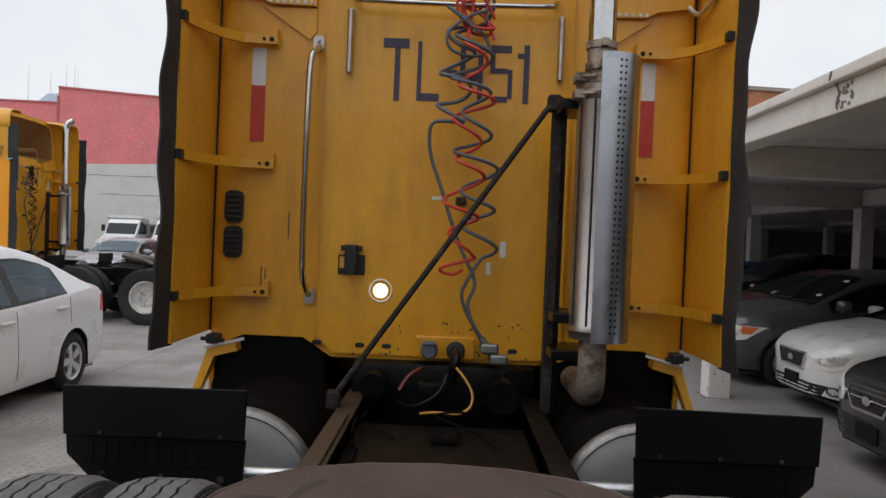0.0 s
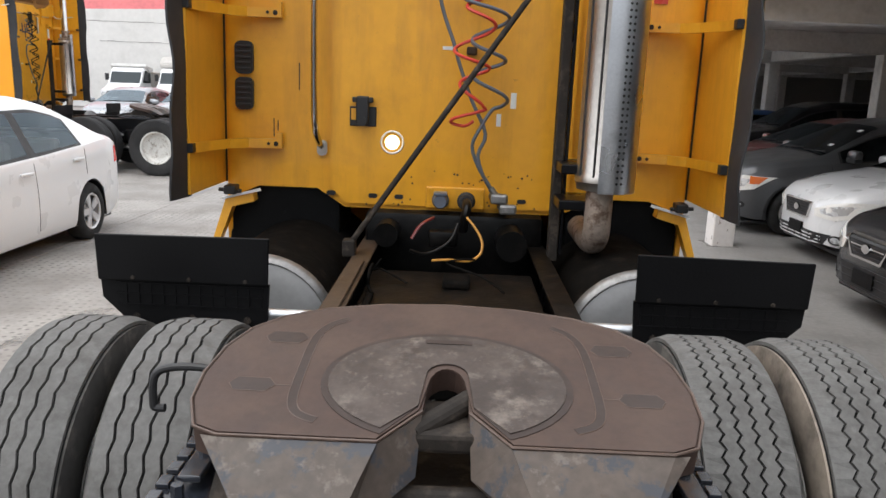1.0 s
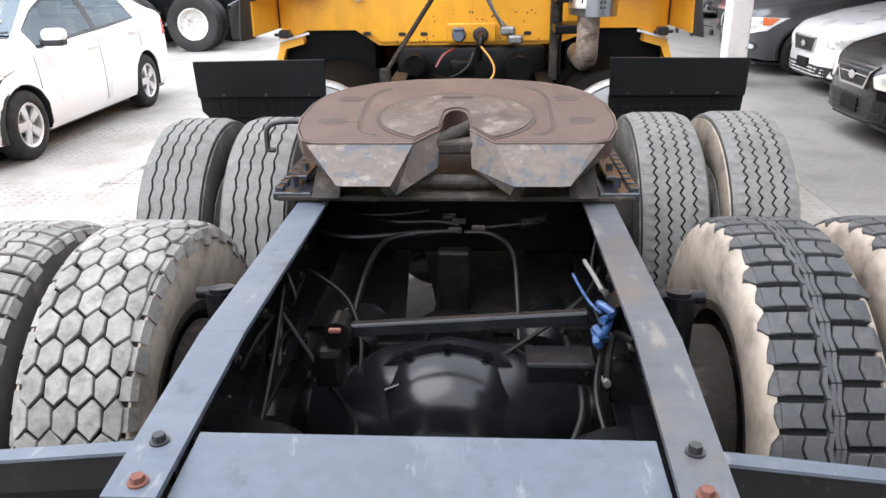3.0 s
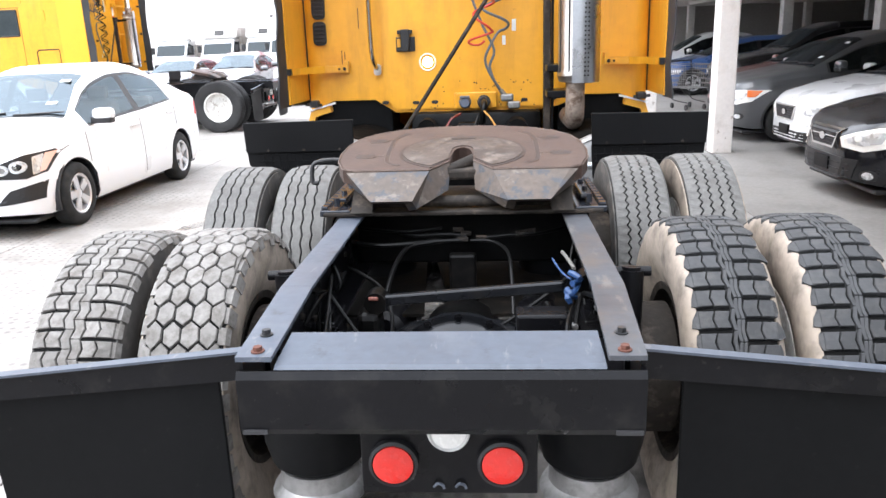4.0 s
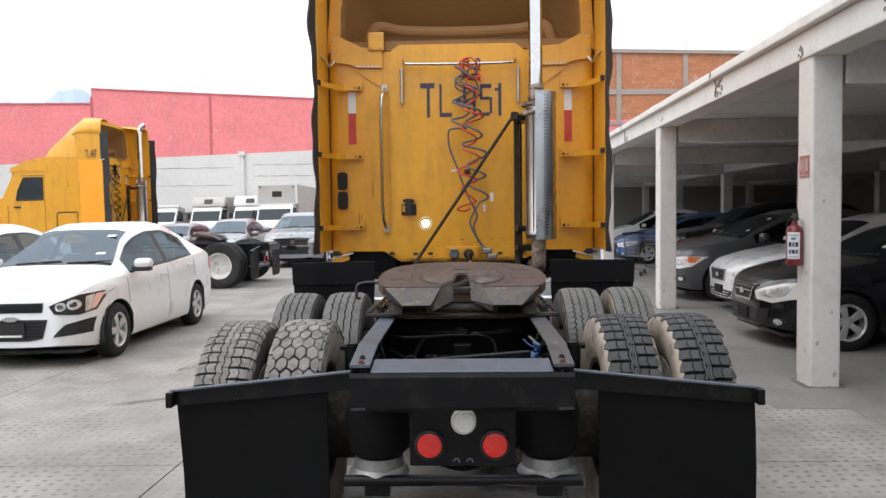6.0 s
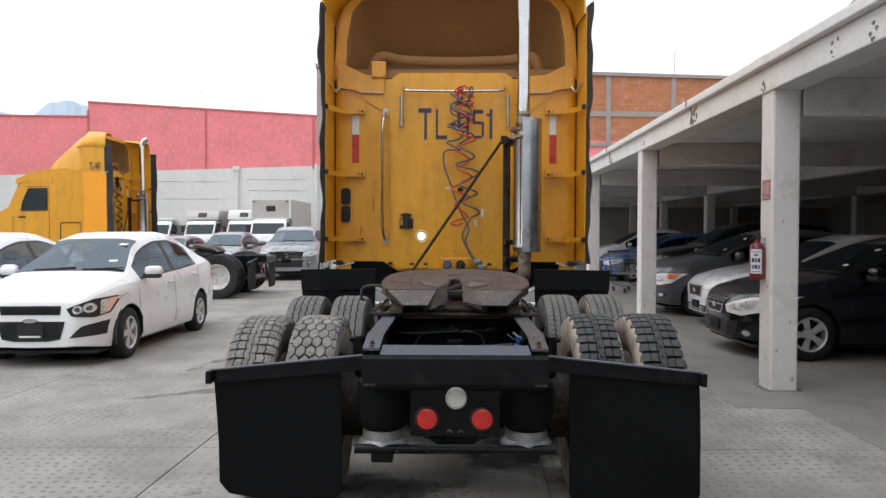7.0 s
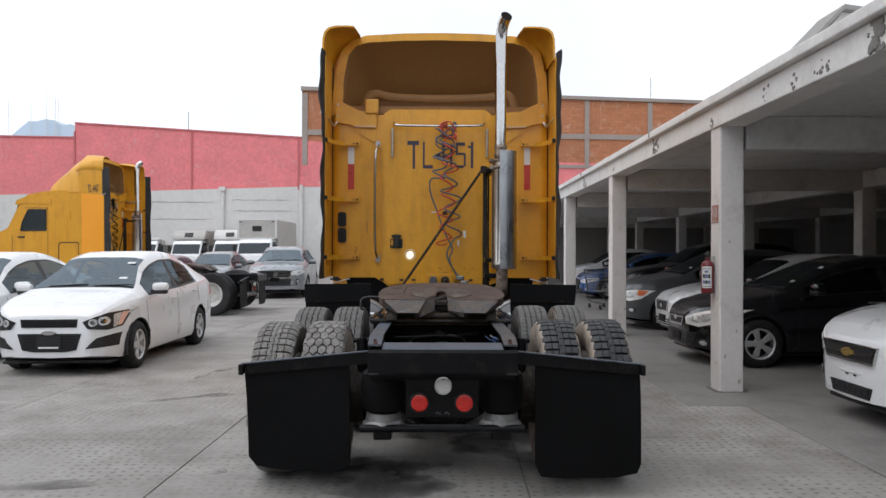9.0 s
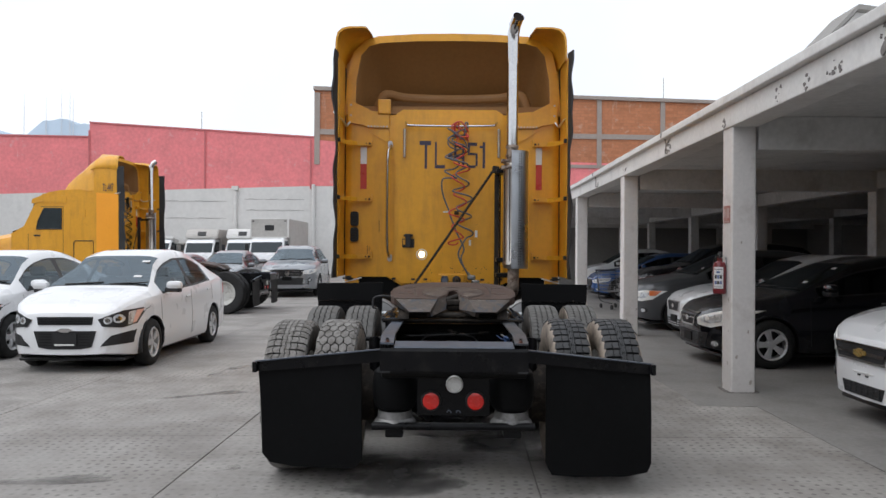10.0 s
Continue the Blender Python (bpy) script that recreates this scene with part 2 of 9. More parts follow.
M_TREADPALE = mat("dusty_worn_tread", (0.185, 0.176, 0.165), 0.92, var=0.3, s1=9, s2=70, bump=0.45, dirt=(0.098, 0.088, 0.078), amount=0.55, edge=0.22, island=0.16)
M_TREADGREY = mat("grey_worn_tread", (0.145, 0.142, 0.138), 0.9, var=0.22, s1=5, s2=60, bump=0.3, dirt=(0.27, 0.255, 0.24), amount=0.3, edge=0.35, island=0.1)
M_TREADRIB = mat("scrubbed_rib_tread", (0.125, 0.122, 0.117), 0.9, var=0.25, s1=6, s2=60, bump=0.35, dirt=(0.075, 0.07, 0.064), amount=0.45, edge=0.25, island=0.04)
patches(M_TREADRIB, (0.055, 0.051, 0.047), 3.5, 0.52, 0.2, 0.7)
patches(M_TREADRIB, (0.19, 0.185, 0.178), 18, 0.6, 0.15, 0.5)
M_TREADDARK = mat("fresh_dark_tread", (0.036, 0.037, 0.039), 0.75, var=0.25, s1=5, s2=60, bump=0.3, dirt=(0.085, 0.08, 0.075), amount=0.35, edge=0.35, island=0.2)
M_RUST = mat("greased_rusty_steel", (0.056, 0.033, 0.025), 0.6, var=0.22, s1=3, s2=50, bump=0.3, dirt=(0.045, 0.029, 0.025), amount=0.4, edge=0.3)
patches(M_RUST, (0.080, 0.050, 0.036), 4, 0.48, 0.2, 0.75)
patches(M_RUST, (0.032, 0.022, 0.018), 6, 0.56, 0.15, 0.55)
patches(M_RUST, (0.035, 0.024, 0.02), 30, 0.64, 0.06, 0.7)
M_RUSTWORN = mat("worn_bearing_steel", (0.056, 0.043, 0.037), 0.5, var=0.35, s1=6, s2=40, bump=0.4, dirt=(0.10, 0.08, 0.068), amount=0.4, edge=0.2)
patches(M_RUSTWORN, (0.175, 0.148, 0.127), 7, 0.53, 0.10, 0.85)
patches(M_RUSTWORN, (0.17, 0.14, 0.12), 45, 0.56, 0.1, 0.5)
patches(M_RUSTWORN, (0.035, 0.026, 0.022), 6, 0.57, 0.07, 0.8)
M_RAMP = mat("scraped_ramp_steel", (0.072, 0.055, 0.044), 0.6, var=0.4, s1=6, s2=40, bump=0.4, dirt=(0.040, 0.042, 0.050), amount=0.32, edge=0.06)
patches(M_RAMP, (0.135, 0.112, 0.093), 11, 0.56, 0.06, 0.8)
patches(M_RAMP, (0.05, 0.022, 0.012), 16, 0.63, 0.08, 0.8)
M_MUD = mat("dried_grease", (0.02, 0.016, 0.013), 0.75, var=0.35, s1=7, s2=50, bump=0.5, dirt=(0.06, 0.047, 0.037), amount=0.35, spec=0.3)
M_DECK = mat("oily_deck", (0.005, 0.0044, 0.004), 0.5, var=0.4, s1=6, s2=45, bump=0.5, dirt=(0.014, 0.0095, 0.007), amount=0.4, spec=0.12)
# shade under the cab and between the rails, put into a glossless near-black
M_SHADEBLACK = mat("matt_shade_black", (0.006, 0.0055, 0.005), 0.9, var=0.35, s1=8, s2=60, bump=0.4, dirt=(0.014, 0.011, 0.009), amount=0.3, spec=0.03)
M_BROWN = mat("rusty_rail_paint", (0.048, 0.029, 0.016), 0.65, var=0.35, s1=5, s2=40, bump=0.3)
M_CHROME = mat("polished_steel", (0.56, 0.55, 0.545), 0.1, metal=1.0, var=0.12, s1=5, bump=0, dirt=(0.36, 0.33, 0.31), amount=0.15, edge=0.35)
M_DULLCHROME = mat("dull_aluminium", (0.52, 0.485, 0.45), 0.36, metal=1.0, var=0.15, s1=4, bump=0.06, dirt=(0.33, 0.29, 0.25), amount=0.3, edge=0.3)
M_SHIELD = mat("brushed_heat_shield", (0.52, 0.54, 0.57), 0.3, metal=1.0, var=0.12, s1=4, s2=90, bump=0.05, dirt=(0.3, 0.3, 0.32), amount=0.25, edge=0.3)
M_BURNT = mat("heat_stained_pipe", (0.36, 0.29, 0.24), 0.6, metal=0.6, var=0.3, s1=6, bump=0.2, dirt=(0.13, 0.085, 0.06), amount=0.4)


def soaked(m, radial, strength):
    """Lets a patch fade out through its ragged edge."""
    n, l = m.node_tree.nodes, m.node_tree.links
    b = n["Principled BSDF"]
    out = next(x for x in n if x.bl_idname == "ShaderNodeOutputMaterial")
    co, tx, rise, gap, mix = n.new("ShaderNodeTexCoord"), n.new("ShaderNodeTexNoise"), n.new("ShaderNodeMapRange"), n.new("ShaderNodeBsdfTransparent"), n.new("ShaderNodeMixShader")
    tx.inputs["Scale"].default_value, tx.inputs["Detail"].default_value = 2.2, 8
    l.new(co.outputs["Object"], tx.inputs["Vector"])
    total = n.new("ShaderNodeMath")
    total.operation = "MULTIPLY_ADD"
    total.inputs[1].default_value = 0.6
    l.new(tx.outputs["Fac"], total.inputs[0])
    if radial:
        away = n.new("ShaderNodeVectorMath")
        away.operation = "DISTANCE"
        away.inputs[1].default_value = (0.5, 0.5, 0.5)
        flat = n.new("ShaderNodeVectorMath")
        flat.operation = "MULTIPLY_ADD"
        flat.inputs[1].default_value, flat.inputs[2].default_value = (1, 1, 0), (0, 0, 0.5)
        l.new(co.outputs["Generated"], flat.inputs[0])
        l.new(flat.outputs[0], away.inputs[0])
        l.new(away.outputs["Value"], total.inputs[2])
    else:
        total.inputs[2].default_value = 0.22
    rise.inputs[1].default_value, rise.inputs[2].default_value = 0.33, 0.54
    rise.inputs[3].default_value, rise.inputs[4].default_value = strength, 0.0
    l.new(total.outputs[0], rise.inputs[0])
    l.new(rise.outputs[0], mix.inputs[0])
    l.new(gap.outputs[0], mix.inputs[1])
    l.new(b.outputs[0], mix.inputs[2])
    l.new(mix.outputs[0], out.inputs["Surface"])
    return m


# oil stain colour that also carries shade under the vehicles
M_OILSHADE = soaked(mat("oil_shade_concrete", (0.075, 0.071, 0.068), 0.75, var=0.35, s1=3, s2=30, bump=0.15, dirt=(0.12, 0.113, 0.106), amount=0.5, edge=0.3), True, 0.85)
M_MARK = soaked(mat("rubber_marked_concrete", (0.14, 0.131, 0.124), 0.85, var=0.25, s1=1.5, s2=30, bump=0.2), False, 0.5)
M_CRACK = mat("dusty_conduit_paint", (0.27, 0.26, 0.25), 0.9, var=0.2, s1=3)
M_BORE = mat("dark_pipe_bore", (0.012, 0.008, 0.007), 0.8, var=0.2, spec=0.2)
M_TANK = mat("satin_tank_aluminium", (0.30, 0.30, 0.30), 0.6, metal=0.35, var=0.1, s1=3, bump=0.05)
M_PLATED = mat("galvanised_steel", (0.62, 0.64, 0.66), 0.4, metal=0.9, var=0.15, bump=0.1)
M_REFW = mat("white_reflective_tape", (0.70, 0.70, 0.68), 0.3, var=0.06, s1=10, bump=0.02)
M_REFR = mat("red_reflective_tape", (0.50, 0.04, 0.022), 0.3, var=0.08, s1=10, bump=0.02)
M_STENCIL = mat("faded_violet_paint", (0.055, 0.045, 0.075), 0.6, var=0.25, s1=20, s2=80, bump=0.05)
# fairing recess: its shade is put into this darker brown
M_LINER = mat("shaded_fairing_liner", (0.25, 0.118, 0.032), 0.6, var=0.12, s1=2, s2=25, bump=0.1)
M_PALE = mat("dusty_pale_conduit", (0.13, 0.125, 0.115), 0.6, var=0.2, s1=12)
M_HOSER = mat("red_air_hose", (0.55, 0.045, 0.03), 0.35, var=0.12, s1=10, bump=0.03)
M_HOSEB = mat("grey_blue_air_hose", (0.10, 0.115, 0.145), 0.4, var=0.15, s1=10, bump=0.03)
M_HOSEK = mat("black_hose", (0.005, 0.005, 0.005), 0.35, spec=0.2, var=0.25, s1=12, bump=0.08)
M_CABLE = mat("yellow_cable", (0.46, 0.21, 0.03), 0.5, var=0.15, s1=15, bump=0.05)
M_BLUETAPE = mat("blue_wrap", (0.014, 0.042, 0.125), 0.4, var=0.35, s1=25, bump=0.4, dirt=(0.055, 0.095, 0.18), amount=0.35)
M_DULLRED = mat("grimy_red_paint", (0.13, 0.04, 0.028), 0.6, var=0.3, s1=30, bump=0.2)
M_LAMPRED = mat("red_lamp_lens", (0.68, 0.014, 0.007), 0.25, var=0.05, s1=40, s2=120, bump=0.15, coat=0.5)
M_LAMPCLEAR = mat("clear_ribbed_lens", (0.78, 0.77, 0.74), 0.25, var=0.1, s1=60, s2=150, bump=0.4, coat=0.4)
M_WORKLAMP = lit("lit_work_lamp", (1.0, 0.80, 0.50), 2.6)
M_PAINTWALL = mat("stained_white_render", (0.70, 0.685, 0.665), 0.85, var=0.1, s1=0.9, s2=22, bump=0.25, dirt=(0.50, 0.47, 0.45), amount=0.36, edge=0.35)
M_COLUMN = mat("worn_column_paint", (0.66, 0.63, 0.61), 0.85, var=0.08, s1=1.6, s2=26, bump=0.3, dirt=(0.52, 0.48, 0.455), amount=0.25, edge=0.22)
patches(M_COLUMN, (0.36, 0.32, 0.295), 9, 0.71, 0.03, 0.7, (1, 1, 0.5))
patches(M_COLUMN, (0.62, 0.60, 0.585), 5, 0.6, 0.05, 0.6, (1, 1, 0.35))
M_FARWHITE = mat("whitewashed_wall", (0.66, 0.65, 0.63), 0.9, var=0.08, s1=0.25, s2=4, bump=0.1, dirt=(0.54, 0.53, 0.51), amount=0.3, edge=0.3)
M_FARRED = mat("faded_red_wall", (0.78, 0.230, 0.240), 0.85, var=0.16, s1=0.8, s2=5, bump=0.1, dirt=(0.73, 0.36, 0.35), amount=0.06, edge=0.12)
patches(M_FARRED, (0.80, 0.47, 0.45), 1.6, 0.66, 0.04, 0.8, (1, 1, 0.45))
M_CONC = mat("raw_concrete", (0.28, 0.27, 0.255), 0.9, var=0.18, s1=0.8, s2=15, bump=0.2)
M_SOFFIT = mat("garage_soffit", (0.62, 0.61, 0.595), 0.9, var=0.15, s1=0.8, s2=15, bump=0.2, dirt=(0.33, 0.32, 0.31), amount=0.3, edge=0.3)
M_FLOOR = mat("trodden_garage_concrete", (0.215, 0.205, 0.195), 0.75, var=0.2, s1=0.7, s2=25, bump=0.2, dirt=(0.145, 0.137, 0.13), amount=0.45, edge=0.3)
patches(M_FLOOR, (0.26, 0.25, 0.24), 2.4, 0.56, 0.12, 0.6)
M_PEEL = mat("spalled_concrete", (0.19, 0.175, 0.165), 0.95, var=0.4, s1=9, s2=40, bump=0.6)
M_HILL = mat("hazy_hillside", (0.46, 0.55, 0.65), 1.0, var=0.06, s1=0.01, s2=0.05, bump=0)
M_CARWHITE = mat("white_car_paint", (0.73, 0.735, 0.745), 0.3, var=0.02, bump=0, coat=0.8)
M_CARBLACK = mat("black_car_paint", (0.003, 0.0033, 0.0055), 0.25, var=0.1, bump=0, coat=0.55, spec=0.35)
M_CARGREY = mat("grey_car_paint", (0.07, 0.073, 0.078), 0.35, metal=0.3, var=0.06, bump=0, coat=0.3)
M_CARSILVER = mat("silver_car_paint", (0.29, 0.303, 0.322), 0.3, metal=0.45, var=0.05, bump=0, coat=0.5)
M_CARBLUE = mat("blue_car_paint", (0.05, 0.12, 0.32), 0.3, metal=0.2, var=0.06, bump=0, coat=0.8)
M_CARRED = mat("dark_red_car_paint", (0.16, 0.02, 0.018), 0.3, var=0.06, bump=0, coat=0.8)
M_TRIM = mat("black_trim", (0.012, 0.012, 0.013), 0.5, var=0.15, s1=10, bump=0.05)
M_CARTYRE = mat("car_tyre", (0.009, 0.009, 0.009), 0.85, var=0.2, s1=10, bump=0.1)
M_ALLOY = mat("alloy_wheel", (0.60, 0.60, 0.61), 0.35, metal=0.45, var=0.08, bump=0)
M_GREASELINE = mat("grease_groove", (0.036, 0.024, 0.020), 0.5, var=0.25, s1=8, bump=0.2)
M_WORNEDGE = mat("bare_worn_edge", (0.092, 0.060, 0.046), 0.5, var=0.4, s1=12, s2=60, bump=0.3, dirt=(0.075, 0.05, 0.04), amount=0.45, edge=0.15)
M_LAMP = mat("headlamp_reflector", (0.60, 0.62, 0.64), 0.28, metal=0.35, var=0.25, s1=14, s2=60, bump=0.2, coat=1.0)
M_AMBER = mat("amber_lens", (0.72, 0.16, 0.03), 0.2, var=0.06, bump=0.05, coat=0.8)
M_AMBERPALE = mat("faded_amber_lens", (0.85, 0.50, 0.40), 0.2, var=0.08, bump=0.05, coat=0.8)
M_SEAT = mat("seat_cloth", (0.15, 0.147, 0.14), 0.9, var=0.2, bump=0.1)
M_BOXALU = mat("ribbed_box_panel", (0.44, 0.42, 0.395), 0.55, metal=0.15, var=0.14, s1=1, s2=9, bump=0.05, dirt=(0.34, 0.32, 0.30), amount=0.35, edge=0.3)
M_EXTRED = mat("extinguisher_red", (0.145, 0.008, 0.014), 0.3, var=0.06, bump=0.02, coat=0.5)
M_PAPER = mat("printed_label", (0.68, 0.68, 0.68), 0.5, var=0.05, bump=0)
M_INK = mat("label_ink", (0.10, 0.14, 0.30), 0.5, var=0.1, bump=0)
M_SIGNRED = mat("faded_sign_red", (0.36, 0.14, 0.115), 0.6, var=0.15, s1=15, bump=0.05, dirt=(0.5, 0.36, 0.32), amount=0.3)
M_GOLD = mat("gold_badge", (0.65, 0.45, 0.14), 0.3, metal=0.8, bump=0)
G_CAR = glass("car_window_glass", (0.16, 0.20, 0.23), 0.02, 0.20, 5.0)
G_SIDE = glass("side_window_glass", (0.80, 0.82, 0.80), 0.02, 0.08, 5.0, 0.4)
G_DARK = glass("tinted_car_glass", (0.04, 0.045, 0.05), 0.02, 0.035)


# ---- mesh helpers ----
def part(name, bm, material, parent, label="", smooth=False):
    """Links a bmesh as one mesh object under its parent."""
    me = bpy.data.meshes.new(name)
    bmesh.ops.recalc_face_normals(bm, faces=bm.faces)
    if smooth:
        for f in bm.faces:
            f.smooth = True
    bm.to_mesh(me)
    bm.free()
    me.materials.append(material)
    if smooth:
        me.set_sharp_from_angle(angle=radians(smooth if smooth > 1 else 35))
    ob = new(name, me)
    ob.parent = parent
    if label:
        ob["label"] = label
    return ob


def thing(name, label, category, at=None, group="", kind=""):
    ob = new(name)
    if at is not None:
        ob.matrix_basis = at
    return tagged(ob, label, category, group, kind)


def solid(name, bm, material, label, category="", group="", kind="", smooth=False):
    return tagged(part(name, bm, material, None, smooth=smooth), label, category, group, kind)


def box(bm, lo, hi, bevel=0.0, m=None):
    lo, hi = Vector(lo), Vector(hi)
    r = bmesh.ops.create_cube(bm, size=1.0, matrix=Matrix.Translation((lo + hi) / 2) @ Matrix.Diagonal((*(hi - lo), 1)))
    vs = r["verts"]
    if bevel:
        es = list({e for v in vs for e in v.link_edges})
        vs = bmesh.ops.bevel(bm, geom=es, offset=bevel, segments=2, affect="EDGES", profile=0.5)["verts"]
    if m is not None:
        bmesh.ops.transform(bm, matrix=m, verts=list({v for v in vs}))
    return bm


def bx(lo, hi, bevel=0.0, m=None):
    return box(bmesh.new(), lo, hi, bevel, m)


def rod(bm, a, b, r, r2=None, seg=16):
    """A closed cylinder or cone from a to b."""
    a, b = Vector(a), Vector(b)
    q = (b - a).to_track_quat("Z", "Y").to_matrix().to_4x4()
    bmesh.ops.create_cone(bm, cap_ends=True, segments=seg, radius1=r, radius2=r if r2 is None else r2, depth=(b - a).length, matrix=Matrix.Translation((a + b) / 2) @ q)
    return bm


def sweep(bm, pts, r, seg=10):
    """A round tube along points."""
    pts = [Vector(p) for p in pts]
    rings, up = [], None
    for i, p in enumerate(pts):
        d = (pts[min(i + 1, len(pts) - 1)] - pts[max(i - 1, 0)]).normalized()
        if up is None:
            up = d.orthogonal().normalized()
        up = (up - d * up.dot(d)).normalized()
        side = d.cross(up)
        rings.append([bm.verts.new(p + (up * math.cos(a) + side * math.sin(a)) * r) for a in (2 * math.pi * k / seg for k in range(seg))])
    for a, b in zip(rings, rings[1:]):
        for k in range(seg):
            bm.faces.new((a[k], a[(k + 1) % seg], b[(k + 1) % seg], b[k]))
    bm.faces.new(rings[0][::-1])
    bm.faces.new(rings[-1])
    return bm


def smooth_path(pts, n=6):
    """Catmull-Rom points through pts."""
    pts = [Vector(p) for p in pts]
    out = []
    for i in range(len(pts) - 1):
        p0, p1, p2, p3 = pts[max(i - 1, 0)], pts[i], pts[i + 1], pts[min(i + 2, len(pts) - 1)]
        for k in range(n):
            t = k / n
            out.append(0.5 * ((2 * p1) + (p2 - p0) * t + (2 * p0 - 5 * p1 + 4 * p2 - p3) * t * t + (3 * p1 - p0 - 3 * p2 + p3) * t ** 3))
    return out + [pts[-1]]


def prism(bm, outline, a, b, axis="y"):
    """A closed outline of 2D points pushed from a to b along an axis."""
    put = {"y": lambda p, c: (p[0], c, p[1]), "x": lambda p, c: (c, p[0], p[1]), "z": lambda p, c: (p[0], p[1], c)}[axis]
    va, vb = [bm.verts.new(put(p, a)) for p in outline], [bm.verts.new(put(p, b)) for p in outline]
    bm.faces.new(va)
    bm.faces.new(vb[::-1])
    for i in range(len(va)):
        j = (i + 1) % len(va)
        bm.faces.new((va[i], vb[i], vb[j], va[j]))
    return bm


def lathe(bm, profile, seg=32, m=None, closed=False):
    """Profile of (along, radius) turned round the local x axis."""
    rings = []
    for x, r in profile:
        if r < 1e-5:
            rings.append([bm.verts.new((x, 0, 0))])
        else:
            rings.append([bm.verts.new((x, r * math.cos(a), r * math.sin(a))) for a in (2 * math.pi * k / seg for k in range(seg))])
    pairs = list(zip(rings, rings[1:])) + ([(rings[-1], rings[0])] if closed else [])
    for a, b in pairs:
        for k in range(seg):
            j = (k + 1) % seg
            if len(a) == 1 and len(b) > 1:
                bm.faces.new((a[0], b[j], b[k]))
            elif len(b) == 1 and len(a) > 1:
                bm.faces.new((a[k], a[j], b[0]))
            elif len(a) > 1:
                bm.faces.new((a[k], a[j], b[j], b[k]))
    if m is not None:
        bmesh.ops.transform(bm, matrix=m, verts=[v for ring in rings for v in ring])
    return bm


def bolt(bm, p, d, r=0.012, h=0.012):
    p, d = Vector(p), Vector(d).normalized()
    rod(bm, p - d * 0.002, p + d * 0.003, r * 1.5, seg=12)
    rod(bm, p, p + d * h, r, seg=6)
    return bm


def rounded(w, h, r, n=4, cx=0.0, cy=0.0):
    """Outline of a rounded rectangle."""
    out = []
    for k, (sx, sy) in enumerate(((1, 1), (-1, 1), (-1, -1), (1, -1))):
        for i in range(n + 1):
            a = math.pi / 2 * (k + i / n)
            out.append((cx + sx * (w / 2 - r) + r * math.cos(a), cy + sy * (h / 2 - r) + r * math.sin(a)))
    return out



# ---- setting: ground, walls, garage ----
EYE = Vector((-0.04, -8.244, 1.475))
YAW = pose(0, 0, 0, 0, 0, 0.28)


def yard_place(x, y):
    """A spot of the yard's own square plan, which is turned slightly against the truck."""
    p = EYE + YAW @ Vector((x + 0.074, 1.026 * (y + 8.109), 0))
    return p.x, p.y



# the yard falls gently to the open side
FALL, DROP = 0.010, -0.030
YARD = pose(0, 0, DROP, 0, -math.degrees(math.atan(FALL)), 0)
ground = solid("ground", bx((-260, -260, -0.30), (260, 1400, -0.035)), M_SUBBASE, "bare earth under and beyond the paved yard", kind="structure")
ground.matrix_basis = YARD
pavement = solid("pavement", bx((-36, -30, -0.034), (24, 44, -0.012)), M_SUBBASE, "dirt bed of the yard's concrete slabs", kind="structure")
pavement.matrix_basis = YARD

FAR = 40.0
wall_white = solid("wall_north", prism(bmesh.new(), [(-40, -1.2), (30, -1.2), (30, 6.6), (-8.55, 5.5), (-40, 4.5)], FAR, FAR + 0.4), M_FARWHITE,
                   "whitewashed lower half of the far warehouse wall", kind="structure")
solid("wall_north_upper", prism(bmesh.new(), [(-40, 4.5), (-8.55, 5.5), (-8.55, 8.62), (-23.1, 9.48), (-23.1, 8.55), (-40, 8.75)], FAR, FAR + 0.4), M_FARRED,
      "faded red painted upper half of the far warehouse wall", kind="structure")
bm = bmesh.new()
for a, b in (((-40, 8.75), (-23.1, 8.55)), ((-23.1, 9.48), (-8.55, 8.62))):
    prism(bm, [a, b, (b[0], b[1] + 0.10), (a[0], a[1] + 0.10)], FAR - 0.06, FAR + 0.46)
for x in (-23.1, -15.6, -8.75):
    prism(bm, [(x - 0.05, 5.3), (x + 0.05, 5.3), (x + 0.05, 9.0 if x < -10 else 8.5), (x - 0.05, 9.0 if x < -10 else 8.5)], FAR - 0.07, FAR - 0.002)
solid("wall_coping", bm, mat("red_coping", (0.54, 0.155, 0.16), 0.8, var=0.2), "thin red coping and pilasters on the warehouse wall", kind="structure")
bm = bmesh.new()
rod(bm, (-13.6, FAR - 0.1, -0.5), (-13.6, FAR - 0.1, 5.3), 0.11)
box(bm, (-13.8, FAR - 0.3, 5.2), (-13.4, FAR - 0.02, 5.45))
rod(bm, (-8.55, FAR - 0.1, -0.4), (-8.55, FAR - 0.1, 5.6), 0.12)
solid("drain_pipe", bm, M_FARWHITE, "white painted rain pipe running down the far wall", "drain pipe", kind="structure", smooth=True)
bm = bmesh.new()
for x0, x1, z in ((-27, -21.5, 3.6), (-20.5, -14.2, 3.35), (-21.5, -14.2, 4.45), (-12.9, -9.2, 3.9), (-13.0, -9.2, 4.6)):
    for k in range(14):
        xa = x0 + (x1 - x0) * k / 14
        box(bm, (xa, FAR - 0.012, z + 0.012 * math.sin(k * 2.1)), (xa + (x1 - x0) / 14, FAR - 0.001, z + 0.012 * math.sin(k * 2.1) + 0.03 + 0.012 * math.sin(k * 1.3)))
solid("trim_conduit", bm, M_CRACK, "grey cable run and cracks across the white wall", kind="structure")

